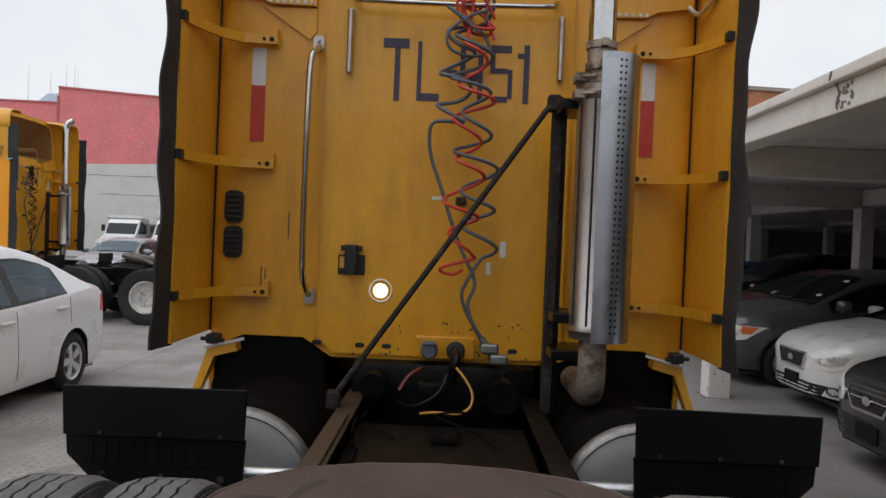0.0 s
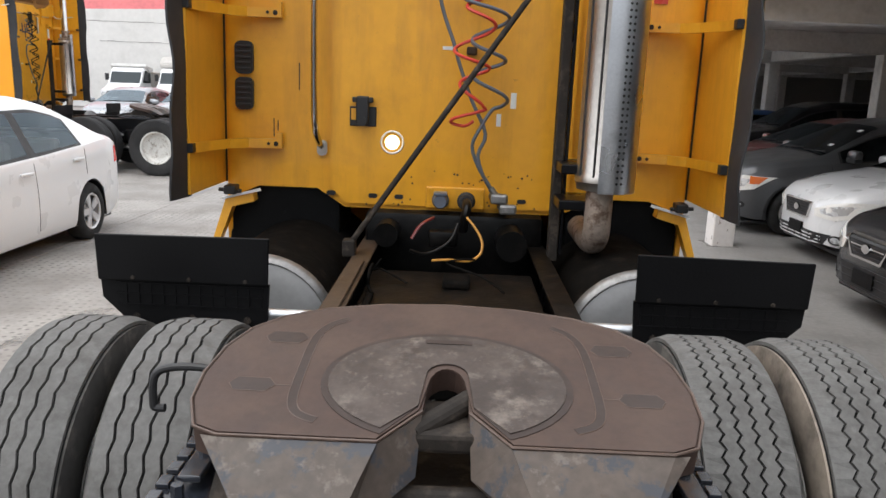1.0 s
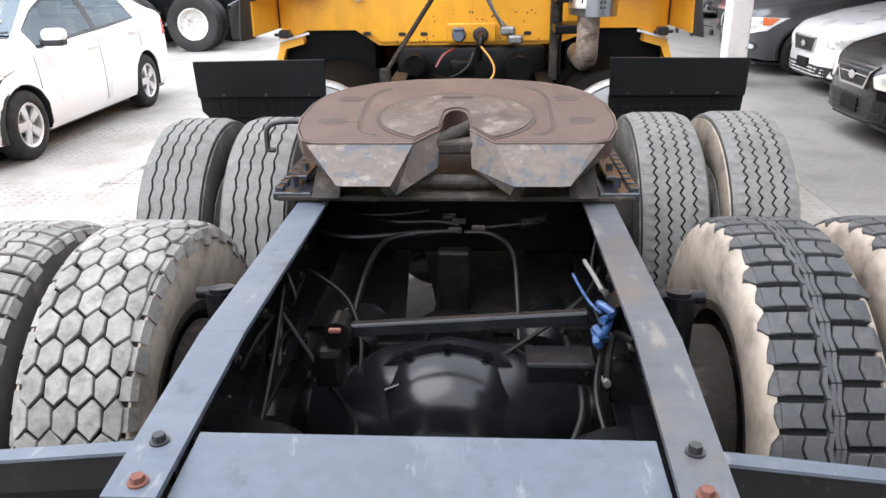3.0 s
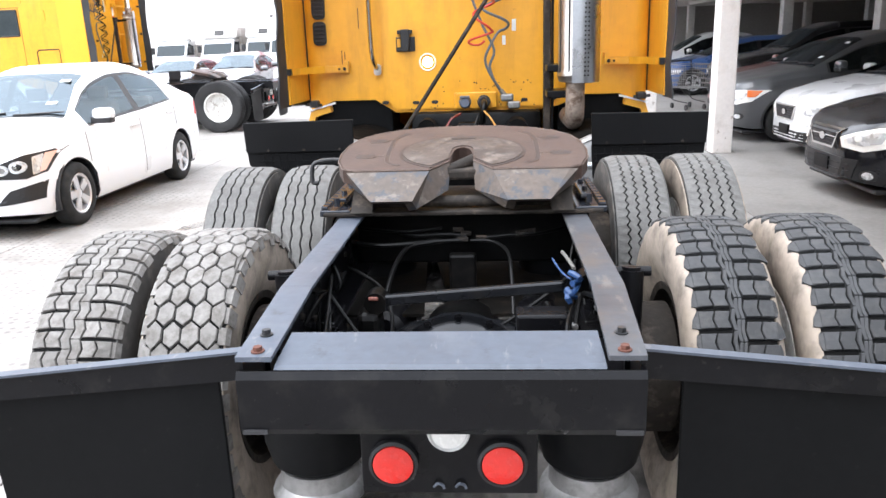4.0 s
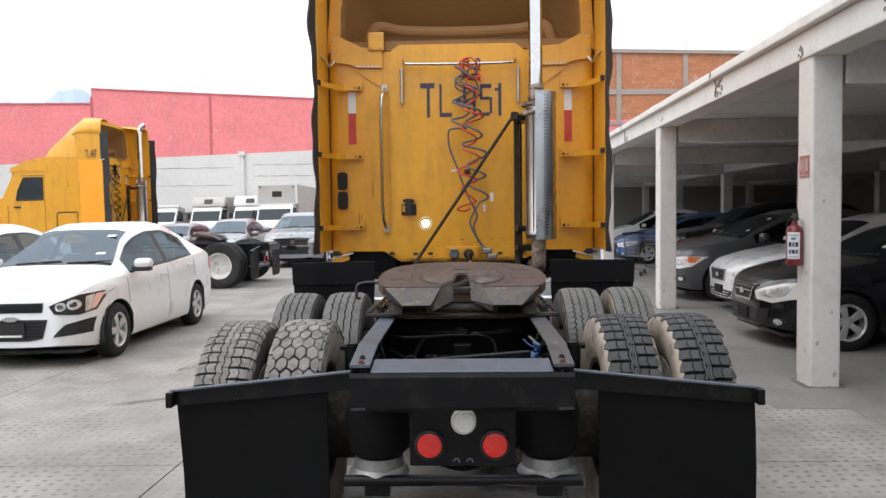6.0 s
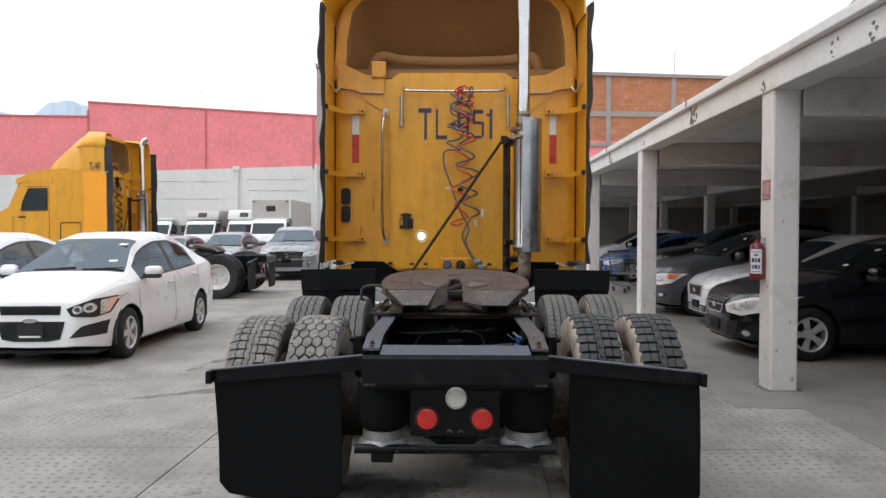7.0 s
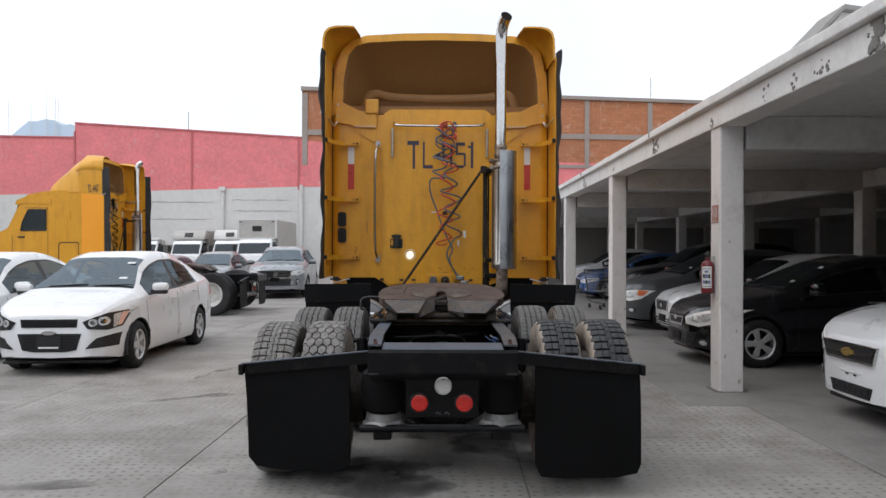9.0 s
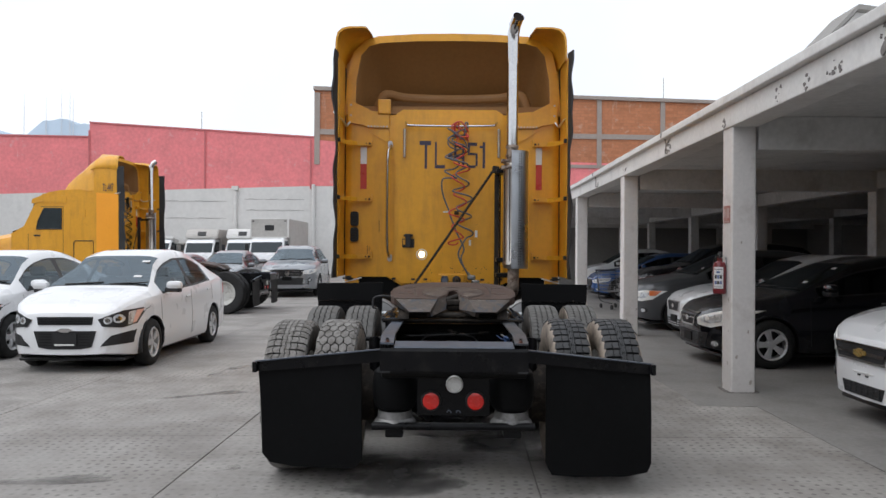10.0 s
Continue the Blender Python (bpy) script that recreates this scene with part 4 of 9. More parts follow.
def tread_mesh(kind):
    bm = bmesh.new()
    circ = 2 * math.pi * R_TYRE
    half = W_TYRE * (0.385 if kind == "block" else 0.44)
    depth = {"rib": 0.011, "zigzag": 0.011, "block": 0.017, "hex": 0.011, "worn_block": 0.010}[kind]
    low = lambda x: crown(x) - depth
    if kind in ("rib", "zigzag"):
        n = 40 if kind == "rib" else 78
        step = circ / (2 * n)
        amp = 0.0042 if kind == "rib" else 0.0068
        edges = [-half, -0.068, -0.023, 0.023, 0.068, half]
        gap = 0.0042
        for k in range(2 * n):
            w0, w1 = (amp, -amp) if k % 2 else (-amp, amp)
            u0, u1 = k * step, (k + 1) * step
            for j in range(5):
                l0 = edges[j] + (0 if j == 0 else gap)
                r0 = edges[j + 1] - (0 if j == 4 else gap)
                la, lb = (0, 0) if j == 0 else (w0, w1)
                ra, rb = (0, 0) if j == 4 else (w0, w1)
                lug(bm, [(u0, l0 + la), (u0, r0 + ra), (u1, r0 + rb), (u1, l0 + lb)], crown, low, 0.0)
    elif kind == "hex":
        rows = 48
        r = circ / (rows * 1.5)
        wide = 0.054
        rnd = random.Random(5)
        for k in range(rows):
            for x in ((-2 * wide, -wide, 0.0, wide, 2 * wide) if k % 2 == 0 else (-2.5 * wide, -1.5 * wide, -0.5 * wide, 0.5 * wide, 1.5 * wide, 2.5 * wide)):
                q = rnd.uniform(0.86, 0.94)
                pts = [(k * 1.5 * r + q * r * (1.04 if i % 3 == 0 else 0.94) * math.cos(math.pi / 3 * i + 0.10) + rnd.uniform(-0.0025, 0.0025), x + q * 0.031 * math.sin(math.pi / 3 * i + 0.06) + rnd.uniform(-0.002, 0.002)) for i in range(6)]
                pts = [(u, max(-half, min(half, v))) for u, v in pts]
                if max(v for u, v in pts) - min(v for u, v in pts) > 0.008:
                    lug(bm, pts, crown, low)
    else:
        n = 50 if kind == "block" else 54
        p = circ / n
        g, z = (0.0074, 0.0034) if kind == "block" else (0.0056, 0.0048)
        cols = ((-half, -0.0640), (-0.0598, -0.0215), (-0.0155, -0.0070), (-0.0042, 0.0042), (0.0070, 0.0155), (0.0215, 0.0598), (0.0640, half))
        if kind == "worn_block":
            cols = ((-half, -0.0795), (-0.0745, -0.0350), (-0.0290, -0.0022), (0.0022, 0.0290), (0.0350, 0.0745), (0.0795, half))
        last = len(cols) - 1
        for k in range(n):
            for j, (a, b) in enumerate(cols):
                side = j in (0, 1, last - 1, last)
                u0 = k * p + (0 if 2 * j < last else p * 0.5)
                um, u1 = u0 + p * 0.5, u0 + p
                gg = g if side else 0.0006
                zz = z if kind == "block" or j < 3 else -z
                za, zb = (0 if j == 0 else zz), (0 if j == last else zz)
                lug(bm, [(u0 + gg, a + za), (u0 + gg, b + zb), (um, b - zb), (u1 - gg, b + zb), (u1 - gg, a + za), (um, a - za)], crown, low)
    # shoulder lugs run ragged over the edge of the sidewall
    if kind in ("block", "hex", "worn_block"):
        rnd = random.Random(len(kind))
        n, deep = {"block": (50, 0.052), "hex": (48, 0.044), "worn_block": (54, 0.030)}[kind]
        for k in range(n):
            for s in (-1, 1):
                a0 = 2 * math.pi * (k + (0.5 if s > 0 else 0.0) + 0.10) / n
                a1 = a0 + 2 * math.pi * 0.80 / n
                long = deep * (1.0 if k % 2 else 0.62) * rnd.uniform(0.8, 1.15)
                r0 = crown(half) - 0.003
                if kind == "block":
                    # pointed lugs that reach out over the dusty shoulder
                    f = rnd.uniform(0.55, 1.15) * (1.0 if k % 2 else 0.6)
                    mid = (a0 + a1) / 2 + rnd.uniform(-0.3, 0.3) * (a1 - a0)
                    wide = (a1 - a0) * rnd.uniform(0.12, 0.30)
                    base = [(half - 0.012, r0 + 0.003, a0), (half - 0.012, r0 + 0.003, a1), (half + 0.005, r0 + 0.001, a1), (half + 0.021 * f, r0 - 0.008 * f, mid + wide), (half + 0.017 * f, r0 - 0.006 * f, mid - wide), (half + 0.004, r0 + 0.001, a0)]
                    up = [bm.verts.new((s * x, r * math.cos(a), r * math.sin(a))) for x, r, a in base]
                    dn = [bm.verts.new((s * x, (r - 0.014) * math.cos(a), (r - 0.014) * math.sin(a))) for x, r, a in base]
                    bm.faces.new(up if s > 0 else up[::-1])
                    for i in range(6):
                        j = (i + 1) % 6
                        bm.faces.new((up[i], dn[i], dn[j], up[j]) if s > 0 else (up[j], dn[j], dn[i], up[i]))
                    continue
                prof = [(half - 0.012, r0), (half + 0.0095, r0 - 0.005), (half + 0.0185, r0 - long), (half + 0.002, r0 - long - 0.004)]
                va = [bm.verts.new((s * x, r * math.cos(a0), r * math.sin(a0))) for x, r in prof]
                vb = [bm.verts.new((s * x, r * math.cos(a1), r * math.sin(a1))) for x, r in prof]
                for i in range(4):
                    j = (i + 1) % 4
                    bm.faces.new((va[i], va[j], vb[j], vb[i]) if s > 0 else (va[j], va[i], vb[i], vb[j]))
                bm.faces.new(va[::-1] if s > 0 else va)
                bm.faces.new(vb if s > 0 else vb[::-1])
    return bm, depth


def truck_wheel(parent, x, y, kind, tread_mat, side_mat, outer):
    """One tyre of a dual pair; outer is the sign of the side whose rim faces out."""
    m = pose(x, y, R_TYRE + DROP + FALL * x)
    w = W_TYRE
    s = 1 if outer > 0 else -1
    rim = lathe(bmesh.new(), [(-0.10, 0.20), (-0.105, 0.295), (-0.09, 0.295), (-0.08, 0.275), (0.08, 0.275), (0.09, 0.295), (0.105, 0.295), (0.10, 0.27), (0.04, 0.255), (0.0, 0.20), (0.0, 0.12), (-0.02, 0.115), (-0.02, 0.0)] if s > 0 else
                [(0.10, 0.20), (0.105, 0.295), (0.09, 0.295), (0.08, 0.275), (-0.08, 0.275), (-0.09, 0.295), (-0.105, 0.295), (-0.10, 0.27), (-0.04, 0.255), (0.0, 0.20), (0.0, 0.12), (0.02, 0.115), (0.02, 0.0)], 40)
    for k in range(10):
        a = 2 * math.pi * k / 10
        c = Vector((0, 0.145 * math.cos(a), 0.145 * math.sin(a)))
        bolt(rim, c, (s, 0, 0), 0.013, 0.035)
    wheel = part("wheel", rim, M_RIMW if abs(x) > 0.9 else M_MUD, parent, smooth=True)
    wheel.matrix_basis = m
    tread, depth = tread_mesh(kind)
    part("tread", tread, tread_mat, wheel)
    lo = lambda v: crown(v) - depth
    edge = 0.103 if kind == "block" else 0.1215
    prof = [(-0.098, 0.29), (-0.115, 0.33), (-w / 2, 0.40), (-w / 2 + 0.004, 0.458), (-0.127, min(0.485, lo(0.121))), (-0.121, lo(0.121)), (-0.06, lo(0.06)), (0, lo(0)), (0.06, lo(0.06)), (0.121, lo(0.121)), (0.127, min(0.485, lo(0.121))), (w / 2 - 0.004, 0.458), (w / 2, 0.40), (0.115, 0.33), (0.098, 0.29)]
    if kind == "block":
        right = [(0.104, lo(0.10)), (0.105, 0.4985), (0.113, 0.4955), (0.122, 0.486), (0.129, 0.468), (w / 2, 0.43), (w / 2 - 0.001, 0.39), (0.115, 0.33), (0.098, 0.29)]
        prof = [(-x, r) for x, r in right[::-1]] + [(-0.06, lo(0.06)), (0, lo(0)), (0.06, lo(0.06))] + right
    t = part("tyre", lathe(bmesh.new(), prof, 72), side_mat, wheel, smooth=True)
    t.data.materials.append(M_GROOVE)
    for f in t.data.polygons:
        if math.hypot(f.center[1], f.center[2]) > R_TYRE - 0.029 and abs(f.center[0]) < edge:
            f.material_index = 1
    return wheel


M_RIMW = mat("white_painted_rim", (0.60, 0.59, 0.56), 0.5, var=0.15, s1=6, bump=0.08, dirt=(0.3, 0.27, 0.23), amount=0.3)


def mirrored(pts, s):
    return [(s * p[0], *p[1:]) for p in pts]


def cab(T):
    """Sleeper cab: rear wall, shell, roof fairing with an open back, side extenders."""
    wall = [(-1.07, 1.15), (-0.98, 1.19), (-0.69, 1.19), (-0.55, 1.10), (0.46, 1.10), (0.56, 1.12), (0.72, 1.19), (0.96, 1.19), (1.07, 1.15), (1.07, 2.93), (-1.07, 2.93)]
    part("rear_wall", prism(bmesh.new(), wall, 0.0, 0.05), M_YELLOW, T)
    # raised centre panel with a rounded top
    pan = [(-0.63, 1.20), (-0.55, 1.115), (0.46, 1.115), (0.57, 1.20), (0.57, 2.86), (0.54, 2.94), (0.47, 2.985), (-0.53, 2.985), (-0.60, 2.94), (-0.63, 2.86)]
    bm = prism(bmesh.new(), pan, -0.014, -0.001)
    bmesh.ops.bevel(bm, geom=[e for e in bm.edges if all(abs(v.co.y + 0.014) < 1e-4 for v in e.verts)], offset=0.008, segments=2, affect="EDGES")
    part("centre_panel", bm, M_YELLOW, T)
    # shell of sleeper and cab, seen from the side on the second truck
    side = [(0.085, 1.12), (0.085, 2.93), (0.4, 2.95), (1.35, 2.93), (1.62, 2.885), (1.80, 2.84), (1.97, 2.77), (2.05, 2.64), (2.22, 2.03), (2.58, 1.97), (2.58, 0.75), (2.0, 0.62), (1.2, 0.62), (1.0, 1.12)]
    bm = prism(bmesh.new(), side, -1.145, 1.145, "x")
    bmesh.ops.bevel(bm, geom=[e for e in bm.edges if abs(e.verts[0].co.x - e.verts[1].co.x) < 1e-4 and min(e.verts[0].co.z, e.verts[1].co.z) > 1.5], offset=0.06, segments=3, affect="EDGES")
    part("cab_shell", bm, M_YELLOW, T, smooth=True)
    # rounded rear corners, and dark strips standing for the shaded gaps beside them
    for s in (-1, 1):
        arc = [(s * (1.07 + 0.08 * math.sin(radians(a))), 0.08 - 0.08 * math.cos(radians(a))) for a in range(0, 91, 9)]
        inn = [(s * (1.07 + 0.05 * math.sin(radians(a))), 0.08 - 0.05 * math.cos(radians(a))) for a in range(90, -1, -9)]
        part("cab_corner", prism(bmesh.new(), arc + inn, 1.128, 2.93, "z"), M_YELLOW, T, smooth=True)
        part("corner_seal", bx((min(s * 1.1515, s * 1.1575), 0.065, 1.20), (max(s * 1.1515, s * 1.1575), 0.15, 3.44), 0.001), M_TRIM, T, "dark strip in the corner gap, standing for its shade")
    # hood
    st = [(2.54, 1.02, 0.95, 2.0), (3.0, 1.0, 0.8, 1.92), (3.7, 0.95, 0.72, 1.78), (4.15, 0.86, 0.62, 1.66), (4.45, 0.74, 0.60, 1.42), (4.55, 0.66, 0.62, 1.15)]
    bm = bmesh.new()
    rings = []
    for y, w, z0, z1 in st:
        sec = [(-w, z0), (-w, z1 - 0.32), (-w * 0.93, z1 - 0.14), (-w * 0.72, z1 - 0.03), (-w * 0.3, z1), (w * 0.3, z1), (w * 0.72, z1 - 0.03), (w * 0.93, z1 - 0.14), (w, z1 - 0.32), (w, z0)]
        rings.append([bm.verts.new((x, y, z)) for x, z in sec])
    for a, b in zip(rings, rings[1:]):
        for i in range(len(a)):
            j = (i + 1) % len(a)
            bm.faces.new((a[i], a[j], b[j], b[i]))
    bm.faces.new(rings[0][::-1]); bm.faces.new(rings[-1])
    part("hood", bm, M_YELLOW, T, smooth=True)
    part("grille", prism(bmesh.new(), rounded(0.9, 0.5, 0.08, cx=0, cy=1.0), 4.50, 4.60), M_CHROME, T)
    bm = bx((-1.12, 4.4, 0.45), (1.12, 4.7, 0.75), 0.06)
    part("front_bumper", bm, M_YELLOW, T)
    for s in (-1, 1):
        bm = bmesh.new()
        arch = [(0.62 * math.cos(radians(a)), 0.62 * math.sin(radians(a))) for a in range(-10, 191, 10)]
        inn = [(0.56 * math.cos(radians(a)), 0.56 * math.sin(radians(a))) for a in range(190, -11, -10)]
        prism(bm, [(3.45 + p[0], 0.5 + p[1]) for p in arch + inn], s * 0.78, s * 1.18, "x")
        part("front_fender", bm, M_YELLOW, T, smooth=True)
        bm = prism(bmesh.new(), [(1.36, 2.03), (1.36, 2.48), (1.76, 2.48), (1.90, 2.20), (1.94, 2.03)], s * 1.147, s * 1.155, "x")
        part("side_window", bm, M_SMOKED, T, "dark reflecting door window")
        bm = bmesh.new()
        for a, b in (((1.345, 2.015), (1.345, 2.495)), ((1.345, 2.495), (1.77, 2.495)), ((1.77, 2.495), (1.915, 2.205)), ((1.915, 2.205), (1.955, 2.015)), ((1.345, 2.015), (1.955, 2.015))):
            rod(bm, (s * 1.148, a[0], a[1]), (s * 1.148, b[0], b[1]), 0.016, seg=8)
        part("window_seal", bm, M_TRIM, T)
        bm = bmesh.new()
        for a, b in (((1.30, 0.8), (1.30, 2.54)), ((1.30, 2.54), (1.84, 2.54)), ((2.16, 1.9), (2.16, 0.8)), ((1.30, 0.8), (2.16, 0.8))):
            rod(bm, (s * 1.144, a[0], a[1]), (s * 1.144, b[0], b[1]), 0.006, seg=6)
        part("door_seam", bm, M_TRIM, T)
        bm = bmesh.new()
        for a, b in (((0.22, 1.15), (0.22, 1.69)), ((0.26, 1.73), (1.0, 1.73)), ((1.04, 1.69), (1.04, 1.15)), ((1.04, 1.15), (0.22, 1.15)), ((0.22, 1.69), (0.26, 1.73)), ((1.0, 1.73), (1.04, 1.69))):
            rod(bm, (s * 1.145, a[0], a[1]), (s * 1.145, b[0], b[1]), 0.012, seg=6)
        part("locker_seam", bm, M_TRIM, T)
        if s < 0:
            sec = [(1.187, 0.03), (1.190, -0.06), (1.199, -0.2), (1.206, -0.36)]
            bm = prism(bmesh.new(), mirrored(sec + [(x - 0.005, y) for x, y in sec[::-1]], s), 1.21, 2.86, "z")
            part("side_panel", bm, M_ORANGE, T, "brighter orange repainted panel")
        part("marker_window", prism(bmesh.new(), rounded(0.20, 0.20, 0.03, cx=0.70, cy=2.37), s * 1.146, s * 1.158, "x"), M_YELLOW, T)
        part("door_handle", bx((s * 1.15 - 0.012, 1.86, 1.84), (s * 1.15 + 0.02, 2.02, 1.88), 0.008), M_TRIM, T)
        # skirt below the sleeper
        bm = prism(bmesh.new(), [(0.03, 1.115), (0.985, 1.115), (0.985, 0.40), (0.25, 0.40), (0.06, 0.95)], s * 1.125, s * 1.15, "x")
        part("side_skirt", bm, M_YELLOW, T)
        bm = prism(bmesh.new(), mirrored([(1.0, 1.17), (1.13, 1.135), (1.20, 0.92), (1.165, 0.92), (1.10, 1.09), (0.99, 1.12)], s), -0.06, 0.02)
        part("fender_lip", bm, M_YELLOW, T)
        bm = prism(bmesh.new(), mirrored([(0.96, 1.188), (1.06, 1.16), (1.15, 1.135), (1.145, 1.125), (1.06, 1.148), (0.955, 1.175)], s), -0.07, -0.06)
        part("torn_trim", bm, M_PAPER, T, "bent white strip torn loose under the cab corner")
    bm = prism(bmesh.new(), [(-0.98, 2.0), (0.98, 2.0), (0.9, 2.76), (-0.9, 2.76)], 0, 0.01)
    ws = part("windscreen", bm, G_DARK, T)
    ws.matrix_basis = Matrix.Translation((0, 2.25, 0)) @ Matrix.Translation((0, 0, 2.0)) @ pose(0, 0, 0, 16, 0, 0) @ Matrix.Translation((0, 0, -2.0))
    bm = bmesh.new()
    prism(bm, [(1.20, 2.62), (1.22, 2.76), (1.35, 2.81), (1.85, 2.79), (2.05, 2.72), (2.08, 2.62), (1.98, 2.62), (1.85, 2.66), (1.30, 2.62)], -1.16, 1.16, "x")
    part("sun_visor", bm, M_YELLOW, T)

    # roof fairing: an outer shell narrowing forward and a deep inner recess
    def rim_out(k):
        base = [(-1.165, 2.90), (-1.135, 3.30), (-1.07, 3.60), (-0.95, 3.725), (-0.80, 3.775), (-0.40, 3.80), (0.0, 3.807)]
        full = base + [(-x, z) for x, z in base[-2::-1]]
        return full[k]
    n = 13
    st = [(0.0, 1.0, 1.0), (0.25, 1.0, 0.925), (0.58, 0.992, 0.785), (0.84, 0.98, 0.64), (1.04, 0.965, 0.49), (1.25, 0.94, 0.24), (1.34, 0.925, 0.01)]
    bm = bmesh.new()
    rings = [[bm.verts.new((rim_out(k)[0] * sx, y, 2.90 + (rim_out(k)[1] - 2.90) * sz)) for k in range(n)] for y, sx, sz in st]
    for a, b in zip(rings, rings[1:]):
        for k in range(n - 1):
            bm.faces.new((a[k], a[k + 1], b[k + 1], b[k]))
    rim_in = [(-1.045, 3.03), (-1.035, 3.30), (-0.985, 3.565), (-0.90, 3.665), (-0.78, 3.70), (-0.40, 3.722), (0.0, 3.728)]
    rim_in = rim_in + [(-x, z) for x, z in rim_in[-2::-1]]
    rim0 = [bm.verts.new((x, 0.0, z)) for x, z in rim_in]
    for k in range(n - 1):
        bm.faces.new((rings[0][k], rim0[k], rim0[k + 1], rings[0][k + 1]))
    part("roof_fairing", bm, M_YELLOW, T, smooth=True)
    # recess walls in the brown that carries their shade
    bm = bmesh.new()
    inner = [[bm.verts.new((x * sx, y, 3.03 + (z - 3.03) * sz)) for x, z in rim_in] for y, sx, sz in ((0.0, 1, 1), (0.04, 0.985, 0.98), (0.25, 0.97, 0.86), (0.55, 0.92, 0.62), (0.8, 0.84, 0.36), (0.92, 0.7, 0.22))]
    for a, b in zip(inner, inner[1:]):
        for k in range(n - 1):
            bm.faces.new((a[k], a[k + 1], b[k + 1], b[k]))
    bm.faces.new(inner[-1])
    part("fairing_liner", bm, M_LINER, T, "dull brownish inside of the fairing, recess shade in its colour", smooth=True)
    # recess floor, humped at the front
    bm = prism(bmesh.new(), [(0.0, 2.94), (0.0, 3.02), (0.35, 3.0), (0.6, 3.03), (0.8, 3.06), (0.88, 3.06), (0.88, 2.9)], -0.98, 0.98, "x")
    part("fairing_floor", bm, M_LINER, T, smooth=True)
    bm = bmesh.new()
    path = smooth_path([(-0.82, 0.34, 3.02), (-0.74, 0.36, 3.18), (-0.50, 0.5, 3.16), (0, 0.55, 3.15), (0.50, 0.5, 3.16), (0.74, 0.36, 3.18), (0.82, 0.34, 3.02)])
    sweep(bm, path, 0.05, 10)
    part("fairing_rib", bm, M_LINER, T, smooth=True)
    # corner gussets and hinge plate at the foot of the fairing
    for s in (-1, 1):
        bm = prism(bmesh.new(), mirrored([(1.12, 2.84), (0.96, 2.82), (0.90, 2.79), (0.68, 2.785), (0.68, 2.95), (0.86, 2.965), (1.05, 3.06), (1.12, 3.06)], s), -0.03, -0.001)
        part("fairing_bracket", bm, M_YELLOW, T)
        bm = prism(bmesh.new(), mirrored([(0.93, 2.775), (0.68, 2.78), (0.68, 2.66), (0.71, 2.63)], s), -0.012, -0.0005)
        part("gusset", bm, M_YELLOW, T)
        for k in range(7):
            part("rivet", bolt(bmesh.new(), (s * (0.90 - 0.033 * k), -0.03, 2.80), (0, -1, 0), 0.006, 0.006), M_DULLCHROME, T)
        for z in (3.03, 2.92):
            part("rivet", bolt(bmesh.new(), (s * 1.09, -0.03, z), (0, -1, 0), 0.007, 0.007), M_DULLCHROME, T)
    bm = bx((-0.80, -0.045, 2.93), (-0.66, -0.001, 3.09), 0.01)
    bolt(bm, (-0.77, -0.045, 2.96), (0, -1, 0), 0.011)
    bolt(bm, (-0.69, -0.045, 2.96), (0, -1, 0), 0.011)
    part("hinge_plate", bm, M_YELLOW, T)

    for s in (-1, 1):
        # extender: slightly flared panel with a rolled top ear
        bm = bmesh.new()
        sec = [(1.180, 0.15), (1.181, 0.03), (1.184, -0.06), (1.193, -0.2), (1.20, -0.37)]
        back = [(x - 0.022, y) for x, y in sec[::-1]]
        prism(bm, mirrored(sec + back, s), 1.20, 3.47, "z")
        part("side_extender", bm, M_YELLOW, T, smooth=True)
        bm = bmesh.new()
        d = -0.022
        rear = [(1.20, 3.46), (1.20, 3.56), (1.196, 3.66), (1.178, 3.73), (1.135, 3.772), (1.06, 3.79), (0.95, 3.792), (0.882, 3.788), (0.853, 3.745)]
        mid = [(1.192, 3.46), (1.188, 3.545), (1.168, 3.645), (1.125, 3.715), (1.06, 3.75), (0.99, 3.785), (0.92, 3.80), (0.876, 3.806), (0.852, 3.77)]
        fore = [(1.182, 3.44), (1.165, 3.53), (1.13, 3.61), (1.07, 3.67), (1.00, 3.70), (0.94, 3.745), (0.89, 3.768), (0.872, 3.79), (0.85, 3.772)]
        end = [(1.15, 3.40), (1.105, 3.46), (1.05, 3.52), (1.0, 3.57), (0.95, 3.60), (0.9, 3.62), (0.885, 3.63), (0.865, 3.64), (0.845, 3.63)]
        outer = [(rear, -0.36), (mid, -0.16), (fore, 0.03), (end, 0.35)]
        skin = [[bm.verts.new((s * x + d, y, z)) for x, z in c] for c, y in outer]
        inn = [[bm.verts.new((s * (x - 0.018) + d, y, z - 0.016)) for x, z in c] for c, y in outer]
        m = len(rear)
        for g in (skin, inn):
            for a, b in zip(g, g[1:]):
                for k in range(m - 1):
                    bm.faces.new((a[k], a[k + 1], b[k + 1], b[k]))
        for k in range(m - 1):
            bm.faces.new((skin[0][k], skin[0][k + 1], inn[0][k + 1], inn[0][k]))
            bm.faces.new((skin[-1][k], skin[-1][k + 1], inn[-1][k + 1], inn[-1][k]))
        for a, b in zip(range(3), range(1, 4)):
            for k in (0, m - 1):
                bm.faces.new((skin[a][k], skin[b][k], inn[b][k], inn[a][k]))
        part("extender_ear", bm, M_YELLOW, T, "rolled top corner of the side extender", smooth=60)
        fill = [(1.159, 2.90), (1.159, 3.44), (1.14, 3.53), (1.10, 3.60), (1.04, 3.60), (1.08, 3.45), (1.10, 3.2), (1.13, 2.90)]
